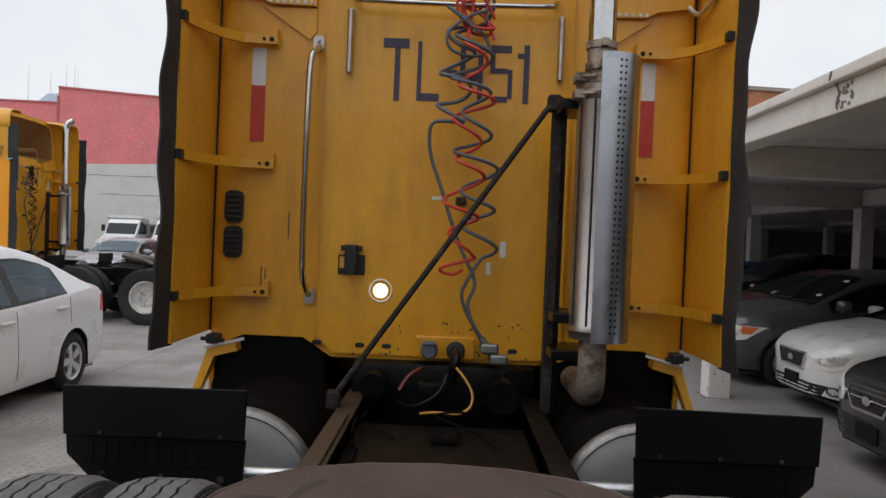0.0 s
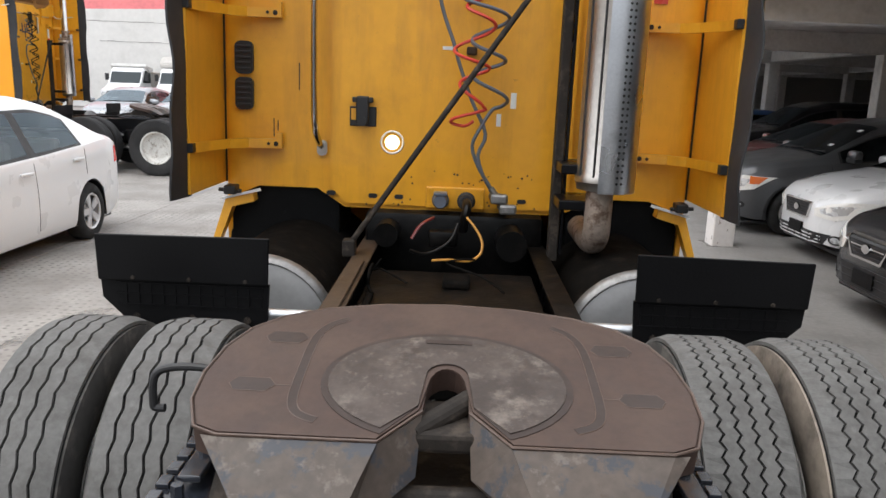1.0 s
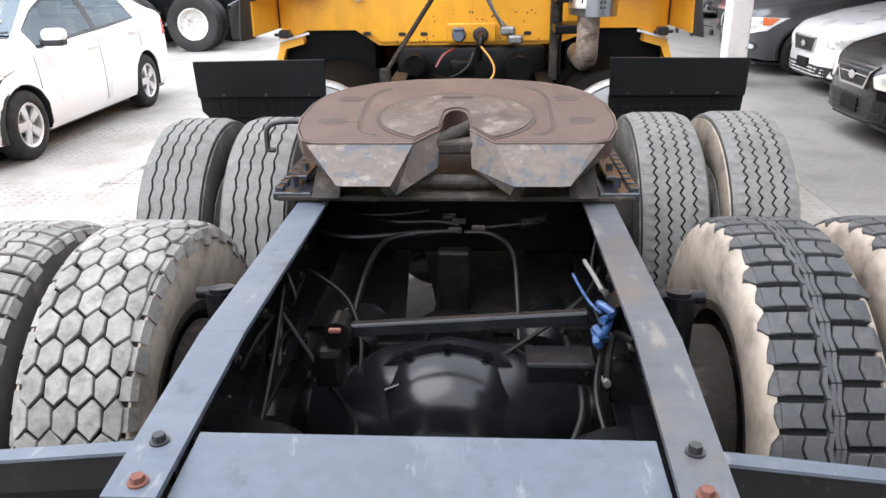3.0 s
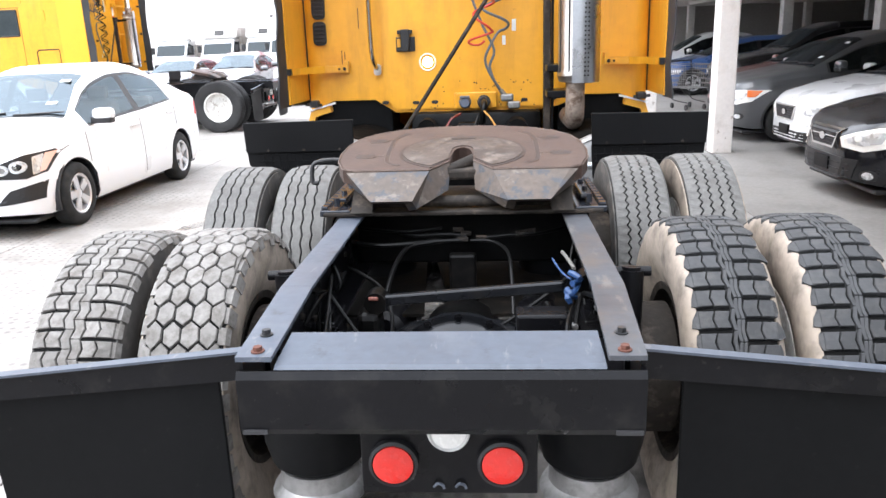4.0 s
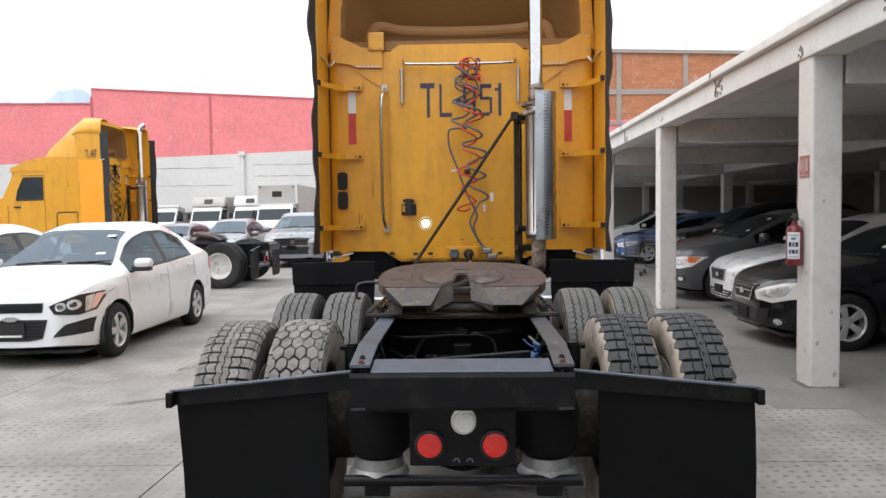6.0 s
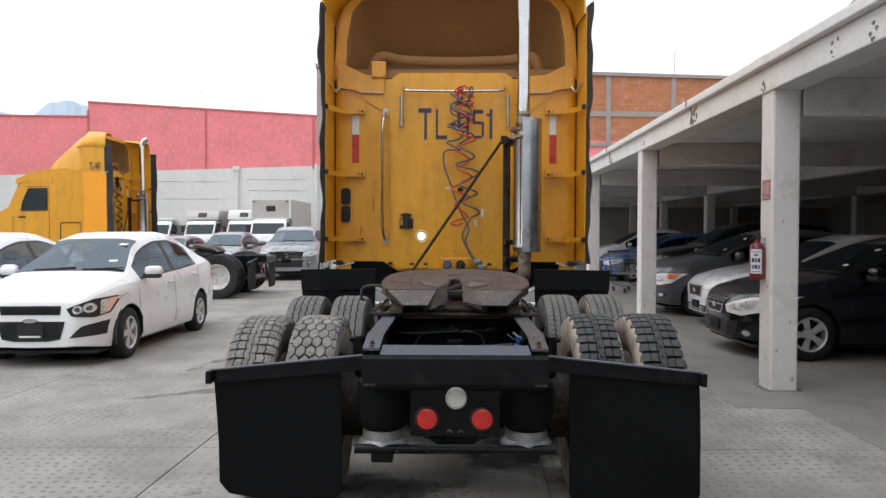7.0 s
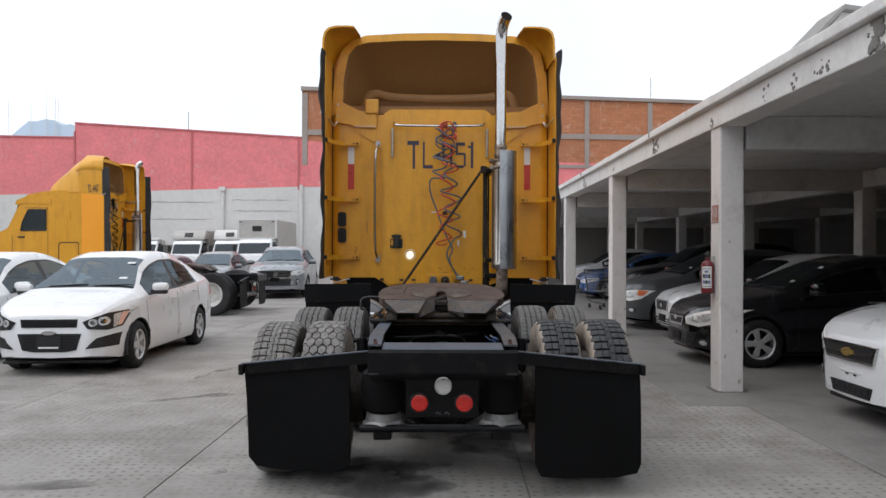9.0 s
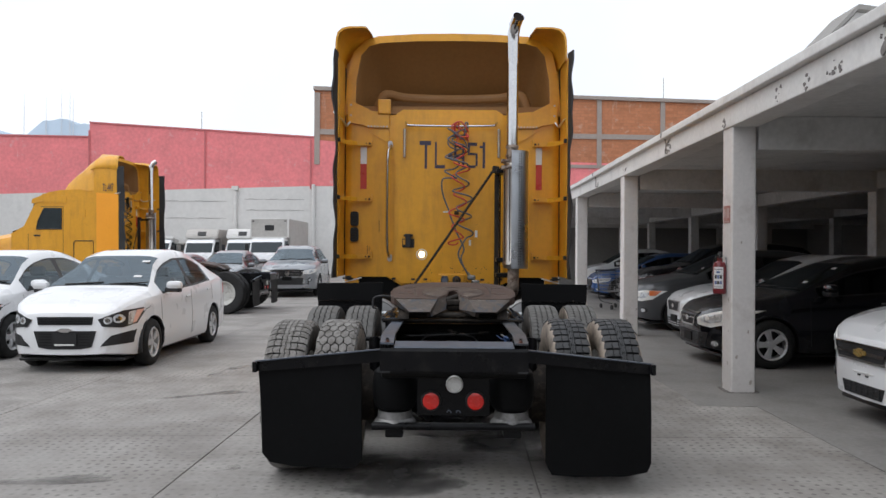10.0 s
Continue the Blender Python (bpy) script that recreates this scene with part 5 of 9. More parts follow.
        part("fairing_filler", prism(bmesh.new(), mirrored(fill, s), 0.152, 0.17), M_YELLOW, T)
        # wavy rubber strip
        bm = bmesh.new()
        cols = []
        for k in range(48):
            z = 1.19 + (3.52 - 1.19) * k / 47
            wv = 0.012 * math.sin(z * 7 + s) + 0.007 * math.sin(z * 17)
            d = 0.145 + 0.01 * math.sin(z * 5)
            f = 0.30 + 0.70 * max(0.0, min(1.0, (z - 2.75) / 0.4))
            cols.append([bm.verts.new((s * (x + o * wv), y, z)) for x, y, o in ((1.185, -0.34, 0), (1.185 + 0.027 * f, -0.34, 0), (1.190 + 0.034 * f, -0.37 - d * 0.5, 0.6), (1.196 + 0.026 * f, -0.37 - d, 1), (1.190 + 0.016 * f, -0.37 - d, 1), (1.185 + 0.011 * f, -0.37 - d * 0.5, 0.6))])
        for a, b in zip(cols, cols[1:]):
            for k in range(6):
                bm.faces.new((a[k], a[(k + 1) % 6], b[(k + 1) % 6], b[k]))
        bm.faces.new(cols[0]); bm.faces.new(cols[-1][::-1])
        part("rubber_edge", bm, M_SEAL, T, "wavy black rubber edge strip", smooth=True)
        # stay brackets
        for z in (1.405, 2.02, 2.615):
            bm = bmesh.new()
            pts = [(0.865, -0.012), (1.02, -0.025), (1.09, -0.09), (1.14, -0.2), (1.178, -0.345)]
            inner_pts = [(x - 0.005, y - 0.028) for x, y in pts[::-1]]
            prism(bm, mirrored(pts + inner_pts, s), z - 0.022, z + 0.022, "z")
            box(bm, (s * 0.872 - 0.014, -0.04, z - 0.022), (s * 0.872 + 0.014, -0.008, z + 0.05))
            b = part("stay_bracket", bm, M_YELLOW, T)
            part("stay_shoe", bx((s * 1.172 - 0.022, -0.375, z - 0.02), (s * 1.172 + 0.01, -0.335, z + 0.022), 0.004), M_TRIM, b)
            for x in (0.885, 0.92):
                part("bolt", bolt(bmesh.new(), (s * x, -0.04, z), (0, -1, 0), 0.008, 0.01), M_MUD, b)
        bm = bmesh.new()
        sweep(bm, smooth_path([(s * 1.10, -0.02, 2.85), (s * 1.13, -0.08, 2.80), (s * 1.16, -0.2, 2.84), (s * 1.22, -0.42, 2.89)]), 0.012, 8)
        part("tie_rod", bm, M_PLATED, T)
        bm = bmesh.new()
        box(bm, (s * 1.10 - 0.03, -0.10, 1.155), (s * 1.10 + 0.03, -0.03, 1.20), 0.008)
        rod(bm, (s * 1.05, -0.07, 1.17), (s * 1.16, -0.07, 1.175), 0.010)
        part("lower_latch", bm, M_TRIM, T)
        # black box behind the wheel arch cut-outs, standing for the shade there
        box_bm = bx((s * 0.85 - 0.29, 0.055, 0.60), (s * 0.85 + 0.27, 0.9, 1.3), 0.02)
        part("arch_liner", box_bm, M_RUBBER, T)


def rear_fittings(T):
    """Everything fixed on the back of the cab."""
    # vents
    for z in (1.81, 1.64):
        bm = prism(bmesh.new(), rounded(0.088, 0.155, 0.028, cx=-1.045, cy=z), -0.02, -0.0005)
        v = part("vent", bm, M_TRIM, T, "black louvred cab vent")
        for k in range(5):
            part("louvre", bx((-1.08, -0.028, z - 0.058 + k * 0.026), (-1.01, -0.018, z - 0.046 + k * 0.026), 0.003), M_TRIM, v)
    # reflective tape
    for x0, x1 in ((-0.985, -0.918), (0.897, 0.962)):
        part("reflector_white", bx((x0, -0.004, 2.40), (x1, -0.0006, 2.583)), M_REFW, T, "white reflective tape")
        part("reflector_red", bx((x0, -0.004, 2.13), (x1, -0.0006, 2.3995)), M_REFR, T, "red reflective tape")
    # grab pole
    bm = sweep(bmesh.new(), smooth_path([(-0.66, -0.015, 2.605), (-0.665, -0.05, 2.57), (-0.683, -0.085, 2.52), (-0.69, -0.088, 2.3), (-0.69, -0.088, 1.7), (-0.685, -0.085, 1.50), (-0.675, -0.05, 1.43), (-0.668, -0.018, 1.40)]), 0.0155, 14)
    p = part("grab_pole", bm, M_CHROME, T, "chrome grab pole", smooth=True)
    for z in (2.61, 1.392):
        bm = prism(bmesh.new(), rounded(0.05, 0.075, 0.02, cx=-0.664, cy=z), -0.022, -0.014)
        bolt(bm, (-0.664, -0.022, z + (0.015 if z > 2 else -0.015)), (0, -1, 0), 0.009)
        part("pole_foot", bm, M_DULLCHROME, p)
    bm = sweep(bmesh.new(), smooth_path([(-0.50, -0.02, 2.845), (-0.485, -0.06, 2.825), (-0.43, -0.085, 2.805), (0.0, -0.085, 2.80), (0.40, -0.085, 2.805), (0.46, -0.06, 2.825), (0.475, -0.02, 2.845)]), 0.013, 12)
    part("hose_rail", bm, M_CHROME, T, "chrome rail for the air hoses", smooth=True)
    for x in (-0.512, 0.497):
        bm = rod(bmesh.new(), (x, -0.035, 2.475), (x, -0.035, 2.77), 0.0145)
        box(bm, (x - 0.008, -0.03, 2.75), (x + 0.008, -0.001, 2.78))
        box(bm, (x - 0.008, -0.03, 2.47), (x + 0.008, -0.001, 2.50))
        part("short_handle", bm, M_DULLCHROME, T, smooth=True)
    # latch
    bm = bx((-0.53, -0.02, 1.505), (-0.40, -0.001, 1.60), 0.004)
    box(bm, (-0.495, -0.055, 1.52), (-0.435, -0.015, 1.65), 0.006)
    box(bm, (-0.515, -0.045, 1.62), (-0.415, -0.02, 1.645), 0.004)
    rod(bm, (-0.465, -0.06, 1.53), (-0.465, -0.03, 1.53), 0.022)
    l = part("latch", bm, M_TRIM, T, "black door latch")
    part("latch_plate", bx((-0.522, -0.0215, 1.535), (-0.497, -0.0203, 1.59)), M_YELLOW, l)
    # work lamp
    bm = lathe(bmesh.new(), [(0, 0.0), (0, 0.060), (0.012, 0.060), (0.018, 0.054), (0.014, 0.049), (0.006, 0.048)], 32, Matrix.Translation((-0.32, -0.001, 1.432)) @ pose(0, 0, 0, 0, 0, -90))
    w = part("work_lamp", bm, M_LAMPCLEAR, T, "round lit work lamp with a pinkish bezel", smooth=True)
    bm = lathe(bmesh.new(), [(0.016, 0.0), (0.0145, 0.03), (0.010, 0.0475), (0.007, 0.0475)], 32, Matrix.Translation((-0.32, -0.001, 1.432)) @ pose(0, 0, 0, 0, 0, -90))
    part("bulb_lens", bm, M_WORKLAMP, w, "glowing warm white lens", smooth=True)
    # painted fleet mark in separate strokes: T L - 4 5 1
    y0, y1 = -0.0175, -0.0141
    strokes = [(-0.352, 2.605, -0.228, 2.65), (-0.296, 2.352, -0.270, 2.6045), (-0.186, 2.392, -0.166, 2.64), (-0.186, 2.356, -0.078, 2.3915), (-0.045, 2.475, 0.005, 2.51),
               (0.02, 2.46, 0.045, 2.63), (0.0455, 2.46, 0.105, 2.49), (0.1055, 2.37, 0.13, 2.62), (0.165, 2.60, 0.265, 2.635), (0.165, 2.50, 0.188, 2.5995), (0.1885, 2.50, 0.25, 2.525), (0.2505, 2.38, 0.272, 2.52), (0.175, 2.362, 0.25, 2.39),
               (0.325, 2.36, 0.352, 2.64), (0.295, 2.575, 0.3245, 2.60)]
    for x0, z0, x1, z1 in strokes:
        part("painted_stroke", bx((x0, y0, z0), (x1, y1, z1)), M_STENCIL, T)
    # socket plate on the lower edge
    bm = bx((-0.145, -0.03, 1.115), (0.145, -0.015, 1.225), 0.006)
    for x, z in ((-0.13, 1.21), (0.13, 1.21), (-0.13, 1.13), (0.13, 1.13)):
        bolt(bm, (x, -0.03, z), (0, -1, 0), 0.007, 0.007)
    sp = part("socket_plate", bm, M_YELLOW, T)
    bm = lathe(bmesh.new(), [(0, 0), (0, 0.042), (0.02, 0.042), (0.025, 0.036), (0.055, 0.034), (0.06, 0.03), (0.06, 0)], 24, Matrix.Translation((-0.072, -0.03, 1.162)) @ pose(0, 0, 0, 0, 0, -90))
    box(bm, (-0.105, -0.095, 1.19), (-0.04, -0.035, 1.205), 0.004)
    part("socket", bm, M_HOSEB, sp, "grey trailer socket with a spring lid", smooth=True)
    bm = lathe(bmesh.new(), [(0, 0), (0, 0.045), (0.012, 0.045), (0.016, 0.036), (0.05, 0.034), (0.05, 0)], 24, Matrix.Translation((0.055, -0.03, 1.16)) @ pose(0, 0, 0, 0, 0, -90))
    part("socket", bm, M_SEAL, sp, smooth=True)
    bm = sweep(bmesh.new(), smooth_path([(0.055, -0.08, 1.165), (0.06, -0.13, 1.15), (0.05, -0.14, 1.10), (0.045, -0.12, 1.03)]), 0.022, 10)
    part("plug", bm, M_HOSEK, sp, "black cable plug", smooth=True)
    # gladhand couplings
    bm = bmesh.new()
    for dx, dz in ((0, 0), (0.045, -0.05)):
        rod(bm, (0.19 + dx, -0.02, 1.19 + dz), (0.21 + dx, -0.10, 1.19 + dz), 0.026)
        box(bm, (0.17 + dx, -0.12, 1.165 + dz), (0.255 + dx, -0.09, 1.215 + dz), 0.012, None)
        rod(bm, (0.20 + dx, -0.1, 1.20 + dz), (0.17 + dx, -0.10, 1.24 + dz), 0.016)
    part("gladhand", bm, M_PEDESTAL, T, "worn grey air couplings")
    # small stains, holes and paper scraps
    for x in (-0.62, -0.41, -0.28, 0.33, 0.52):
        z = 1.165 if abs(x) < 0.5 else 1.17
        part("slot_hole", prism(bmesh.new(), rounded(0.045, 0.022, 0.01, 3, x, z), -0.0162, -0.0142 if -0.5 < x < 0.4 else -0.0005), M_TRIM, T)
    rr = random.Random(3)
    for k in range(34):
        x, z = rr.uniform(-0.5, 0.42), rr.choice((1.25, 1.285, 1.14)) + rr.uniform(-0.02, 0.02)
        part("rivet", rod(bmesh.new(), (x, -0.0165, z), (x, -0.014, z), rr.uniform(0.003, 0.006), seg=8), M_BROWN, T)
    for x, z, w, h in ((0.262, 1.655, 0.028, 0.075), (0.195, 1.56, 0.022, 0.06), (-0.06, 1.89, 0.06, 0.016), (-0.86, 2.40, 0.001, 0.001)):
        part("tape_scrap", bx((x - w / 2, -0.0165, z - h / 2), (x + w / 2, -0.0143, z + h / 2)), M_REFW, T)
    part("rubbed_patch", bx((0.025, -0.05, 1.86), (0.075, -0.0143, 1.90), 0.008), M_BROWN, T)
    for x, z, h in ((-0.78, 1.73, 0.13), (-0.905, 1.48, 0.09), (-0.885, 1.49, 0.05)):
        part("scratch", bx((x - 0.0025, -0.002, z - h / 2), (x + 0.0025, -0.0005, z + h / 2)), M_BROWN, T)


def coil(x0, z0, x1, z1, turns, r, y, phase, sq=0.45):
    out, n = [], int(turns * 12)
    for k in range(n + 1):
        f = k / n
        a = phase + 2 * math.pi * turns * f
        rr = r * (0.75 + 0.35 * math.sin(f * 7 + phase) ** 2)
        out.append((x0 + (x1 - x0) * f + rr * math.cos(a) + 0.012 * math.sin(f * 19 + phase), y + sq * rr * math.sin(a), z0 + (z1 - z0) * f + 0.012 * math.sin(f * 23)))
    return out


def hoses(T):
    top = [(0.05, -0.10, 2.70), (0.02, -0.13, 2.80), (0.07, -0.10, 2.83)]
    bm = sweep(bmesh.new(), smooth_path(top + coil(0.10, 2.62, 0.05, 1.62, 5.6, 0.080, -0.15, 2.6) + [(-0.02, -0.15, 1.57), (-0.03, -0.13, 1.545), (0.03, -0.14, 1.535), (0.07, -0.15, 1.56)], 3), 0.008, 8)
    part("air_hose", bm, M_HOSER, T, "red coiled air hose", smooth=True)
    bm = sweep(bmesh.new(), smooth_path([(0.12, -0.08, 2.69), (0.17, -0.09, 2.80), (0.14, -0.10, 2.84)] + coil(0.06, 2.72, 0.15, 1.62, 6.2, 0.090, -0.12, 0.3) + [(0.10, -0.13, 1.52), (0.07, -0.12, 1.44), (0.10, -0.12, 1.35), (0.15, -0.11, 1.27), (0.19, -0.09, 1.21)], 3), 0.0088, 8)
    part("air_hose", bm, M_HOSEB, T, "grey-blue coiled air hose", smooth=True)
    bm = sweep(bmesh.new(), smooth_path([(0.04, -0.09, 2.72)] + coil(0.03, 2.70, 0.0, 2.25, 2.6, 0.07, -0.11, 1.5) + [(-0.09, -0.12, 2.24), (-0.11, -0.11, 2.15), (-0.09, -0.10, 2.05), (-0.04, -0.10, 1.92), (0.0, -0.10, 1.80)] + [(0.06, -0.11, 1.65), (0.13, -0.12, 1.50), (0.10, -0.12, 1.40), (0.13, -0.12, 1.30), (0.18, -0.09, 1.22)], 4), 0.0092, 8)
    part("power_cable", bm, M_HOSEB, T, "grey trailer cable", smooth=True)
    bm = bmesh.new()
    rr = random.Random(9)
    pts = []
    for k in range(15):
        a = k * 1.35
        pts.append((0.09 + 0.085 * math.cos(a) + rr.uniform(-0.02, 0.02), -0.10 - 0.03 * math.sin(a * 0.7), 2.74 + 0.085 * math.sin(a * 0.9) + rr.uniform(-0.03, 0.03)))
    sweep(bm, smooth_path(pts, 4), 0.0075, 8)
    part("hose_tangle", bm, M_HOSER, T, "red hose looped over the rail", smooth=True)
    bm = bmesh.new()
    pts = [(0.05 + 0.10 * math.cos(k * 1.1 + 1), -0.125 - 0.02 * math.sin(k), 2.66 + 0.11 * math.sin(k * 0.77)) for k in range(11)]
    sweep(bm, smooth_path(pts, 4), 0.0075, 8)
    part("hose_tangle", bm, M_HOSEB, T, "blue hose looped over the rail", smooth=True)


def exhaust(T):
    cx, cy = 0.645, -0.36
    up = Matrix.Translation((cx, cy, 0)) @ pose(0, 0, 0, 0, -90, 0)
    bm = lathe(bmesh.new(), [(1.29, 0.05), (1.30, 0.112), (1.33, 0.118), (1.335, 0.122), (1.36, 0.122), (1.37, 0.117), (2.30, 0.117), (2.31, 0.122), (2.35, 0.122), (2.36, 0.11), (2.42, 0.06), (2.42, 0.0)], 36, up)
    mu = part("muffler", bm, M_DULLCHROME, T, "dull metal exhaust silencer", smooth=True)
    bm = bmesh.new()
    for a in (205, 240, 268):
        x, y = cx + 0.119 * math.cos(radians(a)), cy + 0.119 * math.sin(radians(a))
        rod(bm, (x, y, 1.36), (x, y, 2.32), 0.005, seg=6)
    part("muffler_seam", bm, M_TRIM, mu)
    # perforated half-round heat shield
    bm = bmesh.new()
    n = 22
    cols = []
    for k in range(n + 1):
        a = radians(252 + (430 - 252) * k / n)
        cols.append([bm.verts.new((cx + r * math.cos(a), cy + r * math.sin(a), z)) for r, z in ((0.140, 1.295), (0.140, 2.50), (0.136, 2.50), (0.136, 1.295))])
    for a, b in zip(cols, cols[1:]):
        for k in range(4):
            bm.faces.new((a[k], a[(k + 1) % 4], b[(k + 1) % 4], b[k]))
    bm.faces.new(cols[0]); bm.faces.new(cols[-1][::-1])
    sh = part("heat_shield", bm, M_SHIELD, T, "perforated polished heat shield", smooth=True)
    bm = bmesh.new()
    for j in range(44):
        z = 1.34 + j * 0.0262
        for a in (284, 293):
            p = Vector((math.cos(radians(a)), math.sin(radians(a)), 0))
            c = Vector((cx, cy, z)) + p * 0.1402
            rod(bm, c - p * 0.001, c + p * 0.0012, 0.0062, seg=6)
    tagged(part("shield_perforation", bm, M_TRIM, sh), kind="stuff")
    bm = bmesh.new()
    rod(bm, (0.615, -0.385, 2.40), (0.615, -0.385, 2.60), 0.058)
    for z in (2.44, 2.53):
        rod(bm, (0.615, -0.385, z), (0.615, -0.385, z + 0.03), 0.066)
        box(bm, (0.60, -0.475, z), (0.63, -0.44, z + 0.03))
    part("stack_clamp", bm, M_BURNT, T, "stained steel band clamps")
    pts = [(0.615, -0.385, 2.56), (0.615, -0.385, 3.0), (0.616, -0.386, 3.50), (0.618, -0.39, 3.66), (0.626, -0.41, 3.745), (0.641, -0.455, 3.81), (0.662, -0.515, 3.85)]
    bm = sweep(bmesh.new(), smooth_path(pts, 5), 0.059, 24)
    for f in list(bm.faces):
        if len(f.verts) > 8 and f.calc_center_median().z > 3.5:
            bmesh.ops.inset_region(bm, faces=[f], thickness=0.003)
            r = bmesh.ops.extrude_face_region(bm, geom=[f])
            d = Vector((0.021, -0.06, 0.04)).normalized()
            bmesh.ops.translate(bm, vec=-d * 0.12, verts=[v for v in r["geom"] if isinstance(v, bmesh.types.BMVert)])
            bmesh.ops.delete(bm, geom=[f], context="FACES_ONLY")
            break
    pipe = part("stack_pipe", bm, M_CHROME, T, "polished chrome exhaust stack with a curved tip", smooth=True)
    d = Vector((0.021, -0.06, 0.04)).normalized()
    c = Vector((0.662, -0.515, 3.85))
    # dark disc closes the pipe just inside its mouth
    part("pipe_bore", rod(bmesh.new(), c - d * 0.03, c - d * 0.006, 0.0575, seg=24), M_BORE, pipe, "dark disc set in the mouth of the pipe")
    bm = sweep(bmesh.new(), smooth_path([(0.635, -0.37, 1.32), (0.635, -0.37, 1.16), (0.635, -0.35, 1.085), (0.635, -0.28, 1.05), (0.635, -0.15, 1.045), (0.635, 0.1, 1.045)], 5), 0.06, 18)
    part("exhaust_elbow", bm, M_BURNT, T, "heat-stained exhaust elbow", smooth=True)
    # mast and straps
    ma = part("exhaust_mast", bx((0.452, -0.16, 0.92), (0.498, -0.09, 2.37), 0.006), M_MUD, T, "black exhaust mast")
    part("mast_rib", bx((0.502, -0.15, 0.95), (0.518, -0.10, 2.36), 0.004), M_BLACK, ma)
    for z in (1.20, 1.36, 2.28):
        part("mast_arm", bx((0.46, -0.37, z), (0.66, -0.085, z + 0.045), 0.006), M_BLACK, ma)
    for z in (2.31, 2.38):
        bm = lathe(bmesh.new(), [(z, 0.126), (z + 0.035, 0.126), (z + 0.035, 0.119), (z, 0.119)], 28, up, True)
        box(bm, (0.50, -0.47, z), (0.54, -0.38, z + 0.035))
        rod(bm, (0.50, -0.45, z + 0.018), (0.58, -0.49, z + 0.018), 0.008)
        part("strap", bm, M_BURNT, T, "stained metal retaining strap")
    bm = rod(bmesh.new(), (-0.475, -0.28, 0.99), (0.455, -0.17, 2.355), 0.0135, seg=14)
    box(bm, (0.425, -0.20, 2.30), (0.48, -0.12, 2.372), 0.008)
    box(bm, (-0.51, -0.31, 0.93), (-0.45, -0.24, 1.01), 0.008)
    part("diagonal_stay", bm, M_MUD, T, "dirty dark diagonal stay bar")


def front_flap(T, s):
    pts = [(0.65, 1.0), (0.645, 1.172), (1.262, 1.165), (1.255, 1.0)]
    bm = prism(bmesh.new(), mirrored(pts, s), -1.123, -1.111)
    bmesh.ops.bevel(bm, geom=list(bm.edges), offset=0.003, segments=1, affect="EDGES")
    f = part("mudguard_plate", bm, M_FLAPF, T, "black plastic mudguard plate")
    pts = [(0.66, 0.82), (0.65, 0.998), (1.255, 0.998), (1.25, 0.93), (1.09, 0.775), (0.69, 0.77)]
    bm = prism(bmesh.new(), mirrored(pts, s), -1.1, -1.087)
    part("mudguard_tray", bm, M_FLAPF, f)
    bm = bmesh.new()
    for k in range(12):
        x = s * (0.68 + k * 0.044)
        box(bm, (x - 0.003, -1.1045, 0.90), (x + 0.003, -1.1, 0.985))
    for z in (0.905, 0.945, 0.982):
        box(bm, (min(s * 0.67, s * 1.20), -1.106, z), (max(s * 0.67, s * 1.20), -1.1, z + 0.006))
    part("mudguard_ribs", bm, M_FLAPF, f)
    for x in (0.73, 0.93, 1.13):
        part("bolt", bolt(bmesh.new(), (s * x, -1.101, 0.862), (0, -1, 0), 0.009, 0.010), M_MUD, f)
        part("bolt", bolt(bmesh.new(), (s * x, -1.124, 1.012), (0, -1, 0), 0.005, 0.004), M_MUD, f)
    bm = rod(bmesh.new(), (s * 0.46, -1.065, 0.88), (s * 1.2, -1.065, 0.88), 0.021)
    part("mudguard_tube", bm, M_PLATED, T, "pale steel mudguard tube", smooth=True)


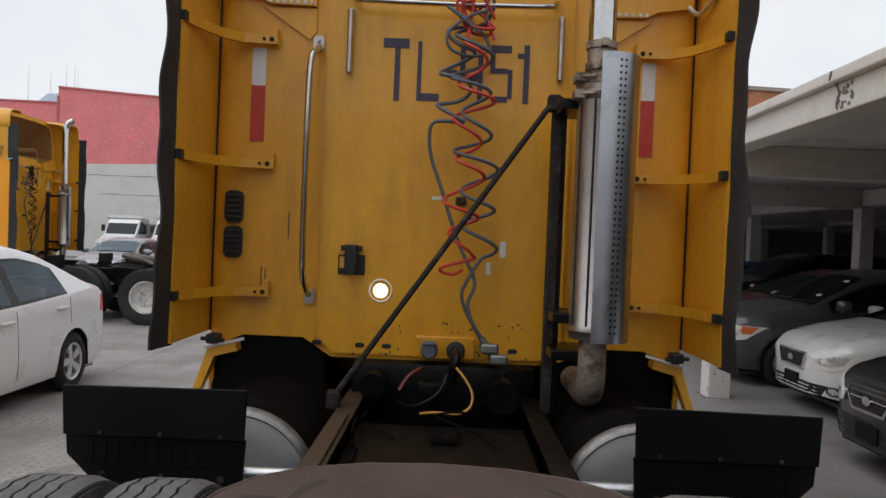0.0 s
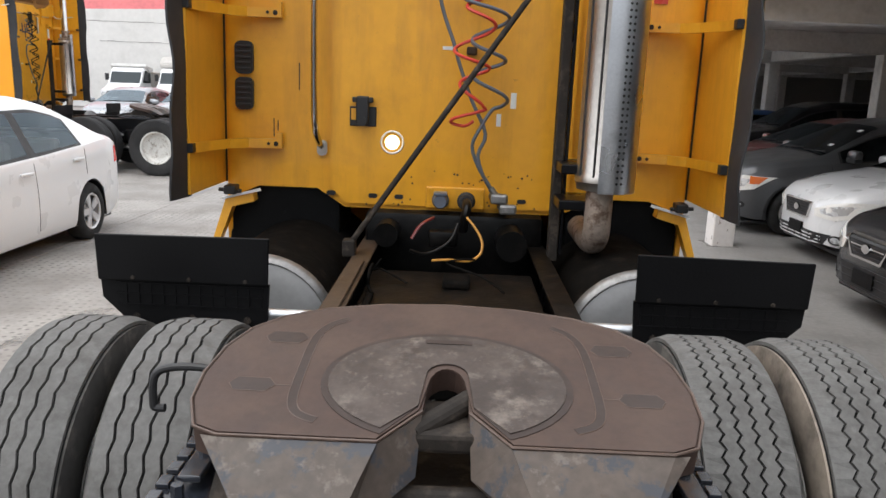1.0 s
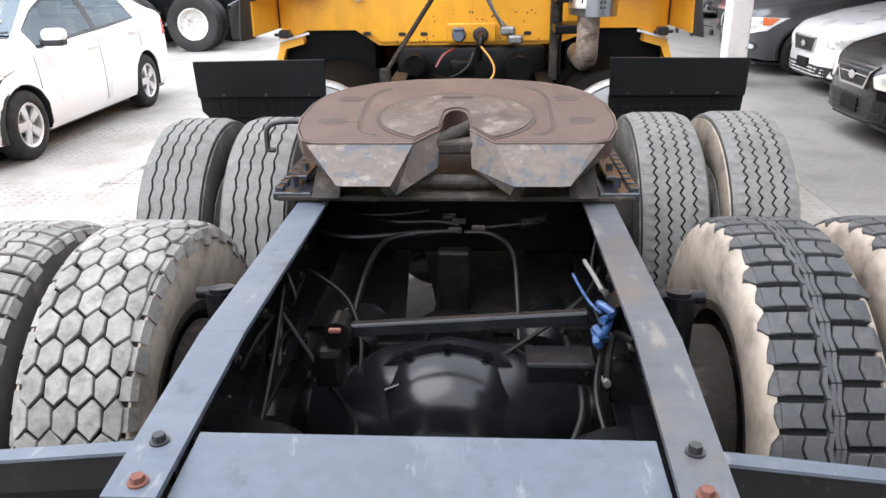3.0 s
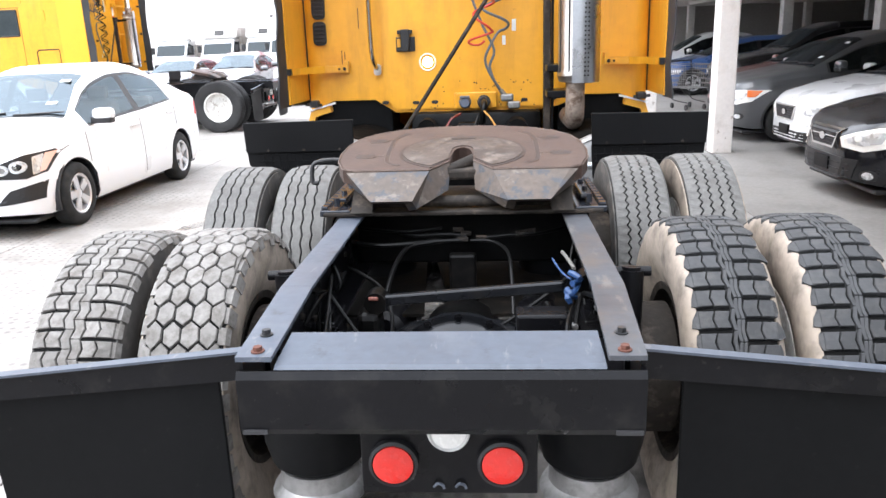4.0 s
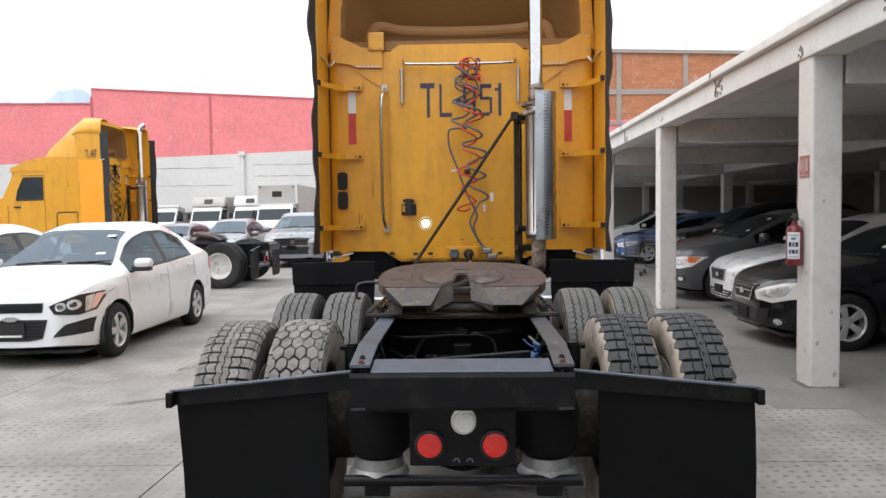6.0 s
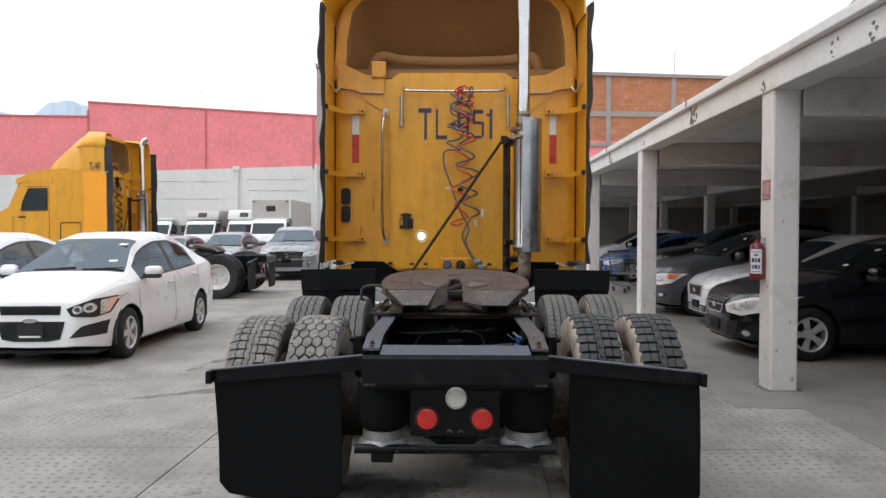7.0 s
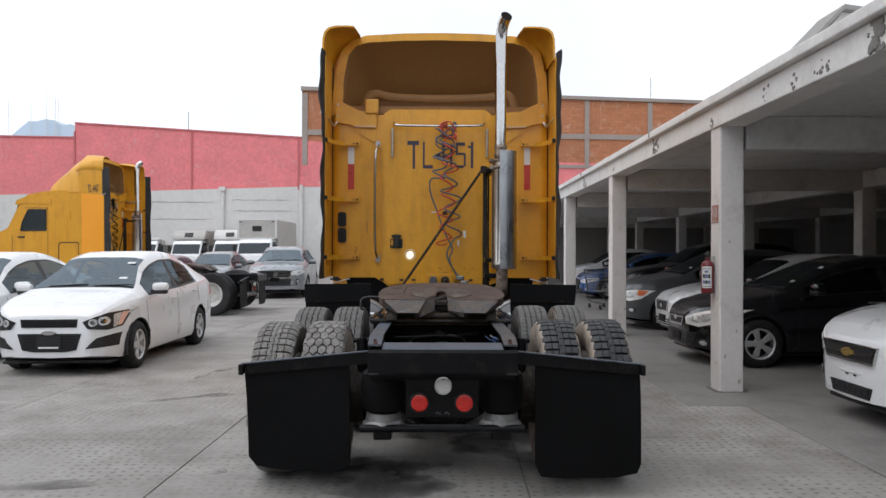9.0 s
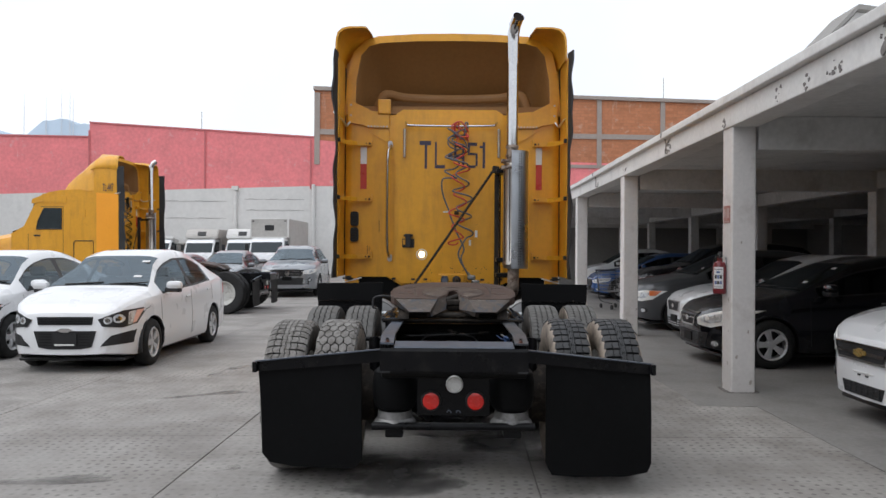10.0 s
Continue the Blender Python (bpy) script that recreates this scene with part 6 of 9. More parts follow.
def chassis(T):
    for s in (-1, 1):
        # the left rail's top colour has the sky's sheen in it
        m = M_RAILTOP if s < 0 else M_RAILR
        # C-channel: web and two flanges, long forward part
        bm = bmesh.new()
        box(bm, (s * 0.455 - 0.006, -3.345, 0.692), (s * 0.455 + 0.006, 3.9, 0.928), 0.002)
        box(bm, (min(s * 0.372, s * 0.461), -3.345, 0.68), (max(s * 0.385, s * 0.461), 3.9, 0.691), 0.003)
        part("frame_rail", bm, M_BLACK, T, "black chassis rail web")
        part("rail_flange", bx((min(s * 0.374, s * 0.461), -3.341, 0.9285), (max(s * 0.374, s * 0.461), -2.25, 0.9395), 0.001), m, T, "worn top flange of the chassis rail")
        part("rail_flange", bx((min(s * 0.374, s * 0.461), -2.249, 0.9285), (max(s * 0.374, s * 0.461), 3.9, 0.9395), 0.001), M_BROWN if s < 0 else M_DECK, T, "darker forward flange of the chassis rail")
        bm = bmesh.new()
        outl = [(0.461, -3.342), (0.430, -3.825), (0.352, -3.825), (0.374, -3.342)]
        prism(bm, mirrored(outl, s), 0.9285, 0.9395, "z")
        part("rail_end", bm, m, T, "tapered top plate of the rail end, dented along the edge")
        bm = prism(bmesh.new(), mirrored([(0.461, -3.343), (0.430, -3.81), (0.420, -3.81), (0.45, -3.343)], s), 0.79, 0.9295, "z")
        part("rail_end_web", bm, M_BLACK, T)
        bm = prism(bmesh.new(), mirrored([(0.455, -3.343), (0.428, -3.81), (0.355, -3.81), (0.375, -3.343)], s), 0.78, 0.7895, "z")
        part("rail_end_flange", bm, M_BLACK, T)
        bm = bmesh.new()
        bolt(bm, (s * 0.397, -3.70, 0.9397), (0, 0, 1), 0.010, 0.014)
        part("rail_bolt", bm, M_TRIM, T)
        bm = bmesh.new()
        bolt(bm, (s * 0.389, -3.795, 0.9397), (0, 0, 1), 0.010, 0.012)
        part("rail_bolt", bm, M_RUSTBOLT, T, "rusty bolt")
    for s in (-1, 1):
        for k in range(11):
            y, z = -3.28 + k * 0.075, (0.74, 0.80, 0.86)[k % 3]
            part("web_bolt", bolt(bmesh.new(), (s * 0.449, y, z), (-s, 0, 0), 0.009, 0.010), M_MUD, T)
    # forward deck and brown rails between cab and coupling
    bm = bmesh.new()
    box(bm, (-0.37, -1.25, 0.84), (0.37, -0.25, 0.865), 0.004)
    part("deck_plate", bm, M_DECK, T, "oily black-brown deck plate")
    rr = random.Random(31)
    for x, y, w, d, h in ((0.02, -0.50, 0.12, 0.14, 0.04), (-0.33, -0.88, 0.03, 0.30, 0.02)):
        part("deck_bracket", bx((x - w / 2, y - d / 2, 0.866), (x + w / 2, y + d / 2, 0.866 + h), 0.012), M_SHADEBLACK, T, "oily bracket on the deck")
    for k in range(3):
        x = rr.uniform(-0.33, 0.33)
        y = rr.uniform(-0.75, -0.35)
        p = [Vector((x, y, 0.874))]
        for q in range(4):
            p.append(Vector((max(-0.35, min(0.35, p[-1].x + rr.uniform(-0.16, 0.16))), min(-0.1, p[-1].y + rr.uniform(-0.05, 0.16)), 0.874 + 0.035 * (q + 1) * rr.random())))
        part("air_line", sweep(bmesh.new(), smooth_path(p, 5), rr.choice((0.005, 0.007, 0.009)), 7), M_SHADEBLACK, T, smooth=True)
    part("rail_cap", bx((-0.445, -1.5, 0.9405), (-0.388, -0.45, 0.956), 0.004), M_BROWN, T, "rusty brown rail cover strip")
    # rear cross member: top flange, rounded face and lower lip
    # top painted lighter than the black face for its sky sheen
    prof = [(-3.66, 0.930), (-3.66, 0.920), (-3.81, 0.903), (-3.823, 0.909), (-3.81, 0.916)]
    part("crossmember_top", prism(bmesh.new(), prof, -0.350, 0.350, "x"), M_RAILTOP, T, "top of the rear cross member, sky sheen in its blue-grey")
    prof = [(-3.811, 0.902), (-3.811, 0.78), (-3.775, 0.77), (-3.775, 0.758), (-3.825, 0.76), (-3.833, 0.775), (-3.833, 0.89), (-3.825, 0.907)]
    part("rear_crossmember", prism(bmesh.new(), prof, -0.431, 0.431, "x"), M_BLACK, T, "black face of the rear cross member")
    for s in (-1, 1):
        bm = bx((min(s * 0.37, s * 0.425), -3.840, 0.766), (max(s * 0.37, s * 0.425), -3.8335, 0.775))
        part("weld_bead", bm, M_SEAL, T)
    # lamp panel
    bm = bx((-0.22, -3.60, 0.47), (0.22, -3.585, 0.79), 0.004)
    lp = part("lamp_panel", bm, M_BLACK, T, "black rear lamp panel")
    for x in (-0.137, 0.133):
        bm = lathe(bmesh.new(), [(0, 0), (0, 0.062), (0.02, 0.062), (0.025, 0.054), (0.018, 0.051)], 28, Matrix.Translation((x, -3.60, 0.562)) @ pose(0, 0, 0, 0, 0, -90))
        t = part("tail_lamp", bm, M_TRIM, T, "round red tail lamp in a rubber grommet", smooth=True)
        bm = lathe(bmesh.new(), [(0.032, 0), (0.030, 0.03), (0.024, 0.0505), (0.015, 0.0505)], 28, Matrix.Translation((x, -3.60, 0.562)) @ pose(0, 0, 0, 0, 0, -90))
        part("lens", bm, M_LAMPRED, t, smooth=True)
    bm = lathe(bmesh.new(), [(0, 0), (0, 0.052), (0.03, 0.052), (0.038, 0.047), (0.03, 0.043)], 28, Matrix.Translation((0.005, -3.62, 0.668)) @ pose(0, 0, 0, 0, 0, -90))
    t = part("reverse_lamp", bm, M_REFW, T, "round clear reversing lamp with a metal ring", smooth=True)
    bm = lathe(bmesh.new(), [(0.041, 0), (0.04, 0.02), (0.032, 0.0425), (0.02, 0.0425)], 28, Matrix.Translation((0.005, -3.62, 0.668)) @ pose(0, 0, 0, 0, 0, -90))
    part("lens", bm, M_LAMPCLEAR, t, smooth=True)
    for x in (-0.025, 0.03):
        bm = sweep(bmesh.new(), smooth_path([(x - 0.014, -3.605, 0.492), (x - 0.004, -3.612, 0.505), (x + 0.008, -3.607, 0.498), (x + 0.012, -3.607, 0.488)]), 0.0035, 8)
        part("lamp_wire", bm, M_HOSEB, lp)
    bm = bmesh.new()
    for x in (-0.235, 0.235):
        bolt(bm, (x, -3.60, 0.755), (0, -1, 0), 0.009, 0.01)
        box(bm, (x - 0.02, -3.60, 0.74), (x + 0.02, -3.58, 0.78))
    part("panel_bolts", bm, M_DULLCHROME, lp)
    # air springs, pedestals, axle beams
    for ya in (-3.45, -2.08):
        for s in (-1, 1):
            up = Matrix.Translation((s * 0.365, ya, 0)) @ pose(0, 0, 0, 0, -90, 0)
            bm = lathe(bmesh.new(), [(0.47, 0.0), (0.47, 0.09), (0.50, 0.125), (0.56, 0.14), (0.66, 0.142), (0.72, 0.13), (0.745, 0.10), (0.75, 0.0)], 32, up)
            a = part("air_spring", bm, M_RUBBER, T, "black rubber air spring", smooth=True)
            bm = lathe(bmesh.new(), [(0.385, 0.0), (0.385, 0.122), (0.40, 0.132), (0.412, 0.128), (0.43, 0.11), (0.475, 0.105), (0.48, 0.0)], 32, up)
            part("spring_pedestal", bm, M_PEDESTAL, a, "bare aluminium pedestal", smooth=True)
            bm = bx((s * 0.365 - 0.055, ya - 0.1, 0.32), (s * 0.365 + 0.055, ya + 0.75, 0.384), 0.01)
            part("trailing_beam", bm, M_BLACK, T)
    bm = rod(bmesh.new(), (-0.50, -3.56, 0.395), (0.50, -3.56, 0.395), 0.024)
    part("cross_tube", bm, M_BLACK, T, smooth=True)
    for yb in (AXLE_R, AXLE_F):
        # tube axle, banjo housing with a domed rear cover, flange and bolts
        bm = rod(bmesh.new(), (-0.62, yb, 0.47), (0.62, yb, 0.47), 0.08, seg=24)
        lathe(bm, [(-0.36, 0.085), (-0.27, 0.13), (-0.17, 0.19), (0.0, 0.215), (0.17, 0.19), (0.27, 0.13), (0.36, 0.085)], 36, Matrix.Translation((0, yb - 0.02, 0.47)))
        dx = part("drive_axle", bm, M_DIFF, T, "glossy black drive axle and differential", smooth=True)
        back = Matrix.Translation((0, yb - 0.05, 0.475)) @ pose(0, 0, 0, 0, 0, -90)
        bm = lathe(bmesh.new(), [(-0.02, 0.20), (0.0, 0.242), (0.022, 0.242), (0.026, 0.222), (0.10, 0.205), (0.155, 0.15), (0.175, 0.07), (0.178, 0.0)], 40, back)
        part("housing_cover", bm, M_DIFF, dx, "domed glossy black rear cover", smooth=40)
        for k in range(14):
            q = 2 * math.pi * (k + 0.5) / 14
            part("cover_bolt", bolt(bmesh.new(), (0.231 * math.cos(q), yb - 0.072, 0.475 + 0.231 * math.sin(q)), (0, -1, 0), 0.009, 0.01), M_BLACK, dx)
        # cast seam over the top of the housing
        bm = sweep(bmesh.new(), [(-0.06, yb - 0.02 + 0.216 * math.cos(radians(q)), 0.47 + 0.216 * math.sin(radians(q))) for q in range(60, 125, 6)] + [(-0.15, yb - 0.15, 0.63)], 0.006, 8)
        part("housing_seam", bm, M_DIFF, dx, smooth=True)
        # forward pinion nose and yoke
        bm = lathe(bmesh.new(), [(-0.10, 0.0), (-0.10, 0.16), (0.06, 0.15), (0.15, 0.10), (0.24, 0.07), (0.24, 0.0)], 28, Matrix.Translation((0, yb + 0.22, 0.50)) @ pose(0, 0, 0, 0, 0, 90))
        box(bm, (-0.055, yb + 0.43, 0.46), (0.055, yb + 0.50, 0.57), 0.015)
        part("pinion_nose", bm, M_GREASE, dx, "greasy pinion housing and yoke", smooth=40)
        for s in (-1, 1):
            bm = rod(bmesh.new(), (s * 0.52, yb - 0.16, 0.40), (s * 0.54, yb - 0.10, 0.88), 0.030)
            rod(bm, (s * 0.535, yb - 0.12, 0.66), (s * 0.542, yb - 0.10, 0.87), 0.038)
            rod(bm, (s * 0.45, yb - 0.10, 0.865), (s * 0.60, yb - 0.10, 0.865), 0.016)
            part("shock_absorber", bm, M_BLACK, T, "black shock absorber", smooth=True)
            bm = lathe(bmesh.new(), [(-0.12, 0), (-0.12, 0.06), (-0.1, 0.085), (0.0, 0.09), (0.01, 0.095), (0.03, 0.09), (0.12, 0.085), (0.15, 0.05), (0.15, 0)], 24, Matrix.Translation((s * 0.27, yb + 0.30 if yb < -2 else yb - 0.30, 0.55)) @ pose(0, 0, 0, 0, 0, 80))
            part("brake_chamber", bm, M_BLACK, T, "black brake chamber", smooth=True)
            rim = lathe(bmesh.new(), [(0.45, 0.21), (0.455, 0.215), (0.60, 0.215), (0.60, 0.0), (0.45, 0.0)] if s > 0 else [(-0.45, 0.21), (-0.455, 0.215), (-0.60, 0.215), (-0.60, 0.0), (-0.45, 0.0)], 32, Matrix.Translation((s * 0.08, yb, 0.505)))
            part("brake_drum", rim, M_MUD, T, smooth=True)
    bm = bx((-0.22, -3.062, 0.792), (0.39, -3.034, 0.826), 0.006, None)
    tr = part("torque_rod", bm, M_DIFF, T, "straight grey torque rod")
    tr.matrix_basis = pose(0, 0, 0.0, 0, -4.2, 0)
    bm = bmesh.new()
    lathe(bm, [(-0.035, 0.0), (-0.035, 0.034), (0.035, 0.034), (0.035, 0.0)], 20, Matrix.Translation((-0.25, -3.05, 0.795)) @ pose(0, 0, 0, 0, 0, 90))
    lathe(bm, [(-0.04, 0.0), (-0.04, 0.04), (0.04, 0.04), (0.04, 0.0)], 20, Matrix.Translation((0.405, -3.05, 0.845)) @ pose(0, 0, 0, 0, 0, 90))
    box(bm, (-0.31, -3.10, 0.66), (-0.235, -3.0, 0.765), 0.02)
    box(bm, (0.40, -3.10, 0.80), (0.448, -3.0, 0.89), 0.012)
    part("rod_bush", bm, M_GREASE, T)
    part("paint_mark", bx((-0.268, -3.098, 0.808), (-0.238, -3.086, 0.82), 0.004), M_DULLRED, T, "dull red paint mark")
    bm = bmesh.new()
    rr = random.Random(2)
    for k in range(3):
        sweep(bm, smooth_path([(0.360 - 0.012 * k + rr.uniform(-0.02, 0.02), -3.125 - 0.015 * k + rr.uniform(-0.03, 0.03), 0.885 - 0.02 * k + rr.uniform(-0.02, 0.02)) for _ in range(4)], 4), 0.009, 8)
    part("wrapped_joint", bm, M_BLUETAPE, T, "hose joint wrapped in blue film", smooth=True)
    bm = sweep(bmesh.new(), smooth_path([(0.305, -2.92, 0.885), (0.318, -3.0, 0.878), (0.330, -3.07, 0.878), (0.345, -3.12, 0.88)]), 0.0034, 8)
    part("blue_air_line", bm, M_BLUETAPE, T, smooth=True)
    bm = sweep(bmesh.new(), smooth_path([(0.345, -2.82, 0.88), (0.358, -2.90, 0.875), (0.368, -2.98, 0.87)]), 0.006, 8)
    part("pale_conduit", bm, M_PALE, T, smooth=True)
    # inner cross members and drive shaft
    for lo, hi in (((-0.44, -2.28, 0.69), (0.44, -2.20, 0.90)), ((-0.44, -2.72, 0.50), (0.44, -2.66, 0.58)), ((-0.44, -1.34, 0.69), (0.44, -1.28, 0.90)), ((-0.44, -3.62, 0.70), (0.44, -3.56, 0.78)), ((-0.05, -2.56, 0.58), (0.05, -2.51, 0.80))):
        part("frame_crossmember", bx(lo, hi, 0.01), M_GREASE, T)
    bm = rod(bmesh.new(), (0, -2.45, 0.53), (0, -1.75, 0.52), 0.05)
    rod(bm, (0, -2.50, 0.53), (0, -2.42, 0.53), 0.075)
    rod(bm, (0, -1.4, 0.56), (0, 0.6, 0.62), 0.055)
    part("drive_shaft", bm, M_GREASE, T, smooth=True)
    # hoses and fittings in the frame
    lines = [[(-0.42, -2.50, 0.84), (-0.30, -2.535, 0.835), (-0.107, -2.505, 0.84), (0.0, -2.49, 0.84)], [(-0.40, -2.70, 0.80), (-0.28, -2.80, 0.76), (-0.22, -2.95, 0.72), (-0.2, -3.1, 0.7)],
             [(0.073, -2.464, 0.84), (0.196, -2.439, 0.845), (0.30, -2.40, 0.84), (0.42, -2.30, 0.84)], [(-0.10, -2.50, 0.835), (-0.20, -2.55, 0.83), (-0.245, -2.68, 0.78), (-0.26, -2.88, 0.70)],
             [(0.03, -2.50, 0.84), (0.11, -2.515, 0.84), (0.168, -2.60, 0.82), (0.178, -2.75, 0.76), (0.18, -2.88, 0.68)], [(-0.42, -2.30, 0.845), (-0.25, -2.34, 0.838), (-0.09, -2.315, 0.845)], [(-0.25, -2.37, 0.84), (-0.18, -2.407, 0.838), (-0.06, -2.42, 0.845), (0.011, -2.435, 0.84)], [(0.40, -2.72, 0.82), (0.36, -2.80, 0.78), (0.26, -2.86, 0.72), (0.14, -2.92, 0.66)],
             [(-0.43, -2.85, 0.82), (-0.41, -3.05, 0.74), (-0.38, -3.3, 0.70), (-0.36, -3.5, 0.72)], [(0.28, -3.05, 0.78), (0.30, -3.25, 0.72), (0.24, -3.40, 0.64), (0.28, -3.5, 0.58)],
             [(0.36, -3.12, 0.82), (0.32, -3.28, 0.78), (0.34, -3.42, 0.70), (0.33, -3.55, 0.66)], [(-0.44, -2.9, 0.78), (-0.30, -3.0, 0.62), (-0.2, -3.2, 0.60), (-0.3, -3.4, 0.55)]]
    for k, p in enumerate(lines):
        part("brake_hose", sweep(bmesh.new(), smooth_path(p), 0.0065 if k % 3 else 0.0085, 8), M_HOSEK, T, smooth=True)
    for p in ((0.0, -2.49, 0.842), (0.07, -2.47, 0.842), (-0.10, -2.50, 0.838), (0.01, -2.435, 0.852), (-0.02, -2.42, 0.862)):
        part("hose_fitting", rod(bmesh.new(), Vector(p) - Vector((0.02, 0, 0)), Vector(p) + Vector((0.02, 0, 0)), 0.010, seg=6), M_MUD, T)
    bm = sweep(bmesh.new(), [(0.20 + 0.0009 * k, -2.438 + 0.0005 * k + 0.012 * math.sin(k * 0.9), 0.845 + 0.012 * math.cos(k * 0.9)) for k in range(90)], 0.003, 6)
    part("hose_spring", bm, M_MUD, T, "coil spring round a brake hose", smooth=True)
    part("valve_block", bx((0.18, -3.20, 0.745), (0.335, -3.11, 0.795), 0.008), M_BLACK, T)
    # crowded small lines along both rails
    rr = random.Random(17)
    for k in range(10):
        s = -1 if k % 2 else 1
        y0 = rr.uniform(-3.55, -2.55)
        p = [Vector((s * rr.uniform(0.40, 0.44), y0, rr.uniform(0.74, 0.86)))]
        for q in range(4):
            p.append(Vector((s * max(0.30, min(0.44, abs(p[-1].x) + rr.uniform(-0.03, 0.03))), max(-3.52, min(-2.45, p[-1].y + rr.uniform(-0.16, 0.16))), max(0.60, min(0.87, p[-1].z + rr.uniform(-0.10, 0.06))))))
        part("air_line", sweep(bmesh.new(), smooth_path(p, 5), rr.choice((0.004, 0.005, 0.006, 0.008)), 7), M_HOSEK, T, smooth=True)
        if k % 4 == 0:
            part("line_fitting", rod(bmesh.new(), p[2] - Vector((0, 0.014, 0)), p[2] + Vector((0, 0.014, 0)), 0.009, seg=6), M_PEDESTAL, T)
    # black plates added to darken the bay ahead of the axle, with a gap between them
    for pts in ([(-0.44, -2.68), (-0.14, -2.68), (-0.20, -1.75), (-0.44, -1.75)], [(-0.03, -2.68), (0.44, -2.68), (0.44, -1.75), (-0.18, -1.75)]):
        part("cross_plate", prism(bmesh.new(), pts, 0.60, 0.612, "z"), M_SHADEBLACK, T, "black plate added to darken the bay between the rails")
    # added brackets and plates between rails and axles, hiding the lit ground
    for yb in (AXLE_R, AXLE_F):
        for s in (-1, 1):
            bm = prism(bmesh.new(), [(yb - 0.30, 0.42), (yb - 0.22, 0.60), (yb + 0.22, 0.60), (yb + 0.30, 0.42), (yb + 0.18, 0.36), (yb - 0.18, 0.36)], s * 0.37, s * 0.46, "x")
            part("spring_bracket", bm, M_GREASE, T, "added black bracket hiding the lit ground by the axle")
            bm = bx((min(s * 0.40, s * 0.452), yb - 0.10, 0.59), (max(s * 0.40, s * 0.452), yb + 0.10, 0.70), 0.008)
            for y in (-0.06, 0.06):
                bolt(bm, (s * 0.40, yb + y, 0.65), (-s, 0, 0), 0.012, 0.014)
            part("hanger_plate", bm, M_BLACK, T)
    # fuel tanks
    for s in (-1, 1):
        bm = lathe(bmesh.new(), [(-0.72, 0.0), (-0.73, 0.2), (-0.72, 0.295), (-0.705, 0.315), (-0.68, 0.322), (-0.68, 0.0)], 48, Matrix.Translation((s * 0.79, 0, 0.695)) @ pose(0, 0, 0, 0, 0, 90))
        tk = part("fuel_tank", bm, M_TANK, T, "dull grey fuel tank end", smooth=True)
        bm = lathe(bmesh.new(), [(-0.722, 0.293), (-0.728, 0.300), (-0.722, 0.312), (-0.705, 0.3235), (-0.68, 0.3235), (-0.68, 0.293)], 48, Matrix.Translation((s * 0.79, 0, 0.695)) @ pose(0, 0, 0, 0, 0, 90), True)
        part("tank_rim", bm, M_PEDESTAL, tk, "brighter rolled rim", smooth=True)
        bm = lathe(bmesh.new(), [(-0.679, 0.30), (-0.679, 0.317), (1.0, 0.317), (1.02, 0.29), (1.02, 0.0)], 40, Matrix.Translation((s * 0.79, 0, 0.695)) @ pose(0, 0, 0, 0, 0, 90))
        part("tank_jacket", bm, M_SHADEBLACK, tk, "black tank jacket", smooth=True)
    # dark machinery below the cab
    bm = bmesh.new()
    box(bm, (-0.45, 0.06, 0.6), (0.45, 0.9, 1.09), 0.03)
    rod(bm, (-0.33, -0.10, 1.0), (-0.33, 0.05, 1.0), 0.06)
    rod(bm, (0.28, -0.16, 0.98), (0.28, 0.05, 0.98), 0.075)
    box(bm, (-0.12, -0.10, 0.95), (0.02, 0.0, 1.03), 0.015)
    part("gearbox", bm, M_GREASE, T, "greasy black gearbox and air tank", smooth=True)
    bm = sweep(bmesh.new(), smooth_path([(0.06, -0.14, 1.11), (0.10, -0.18, 1.07), (0.135, -0.22, 1.01), (0.125, -0.25, 0.955), (0.07, -0.28, 0.93), (-0.02, -0.29, 0.935), (-0.095, -0.28, 0.925)]), 0.0062, 8)
    part("electric_cable", bm, M_CABLE, T, "frayed yellow cable loop", smooth=True)
    bm = sweep(bmesh.new(), smooth_path([(-0.10, -0.06, 1.09), (-0.16, -0.12, 1.06), (-0.20, -0.16, 1.0)]), 0.008, 8)
    part("electric_cable", bm, M_CARRED, T, smooth=True)
    bm = sweep(bmesh.new(), smooth_path([(0.02, -0.15, 1.08), (-0.02, -0.2, 1.0), (-0.12, -0.25, 0.95), (-0.2, -0.28, 0.97)]), 0.008, 8)
    part("electric_cable", bm, M_HOSEK, T, smooth=True)
    # front axle wheels hang on a plain beam
    part("front_axle", rod(bmesh.new(), (-1.0, 3.15, 0.5), (1.0, 3.15, 0.5), 0.06), M_GREASE, T, smooth=True)


M_RUSTBOLT = mat("rusty_bolt", (0.10, 0.035, 0.022), 0.8, var=0.3, s1=30)


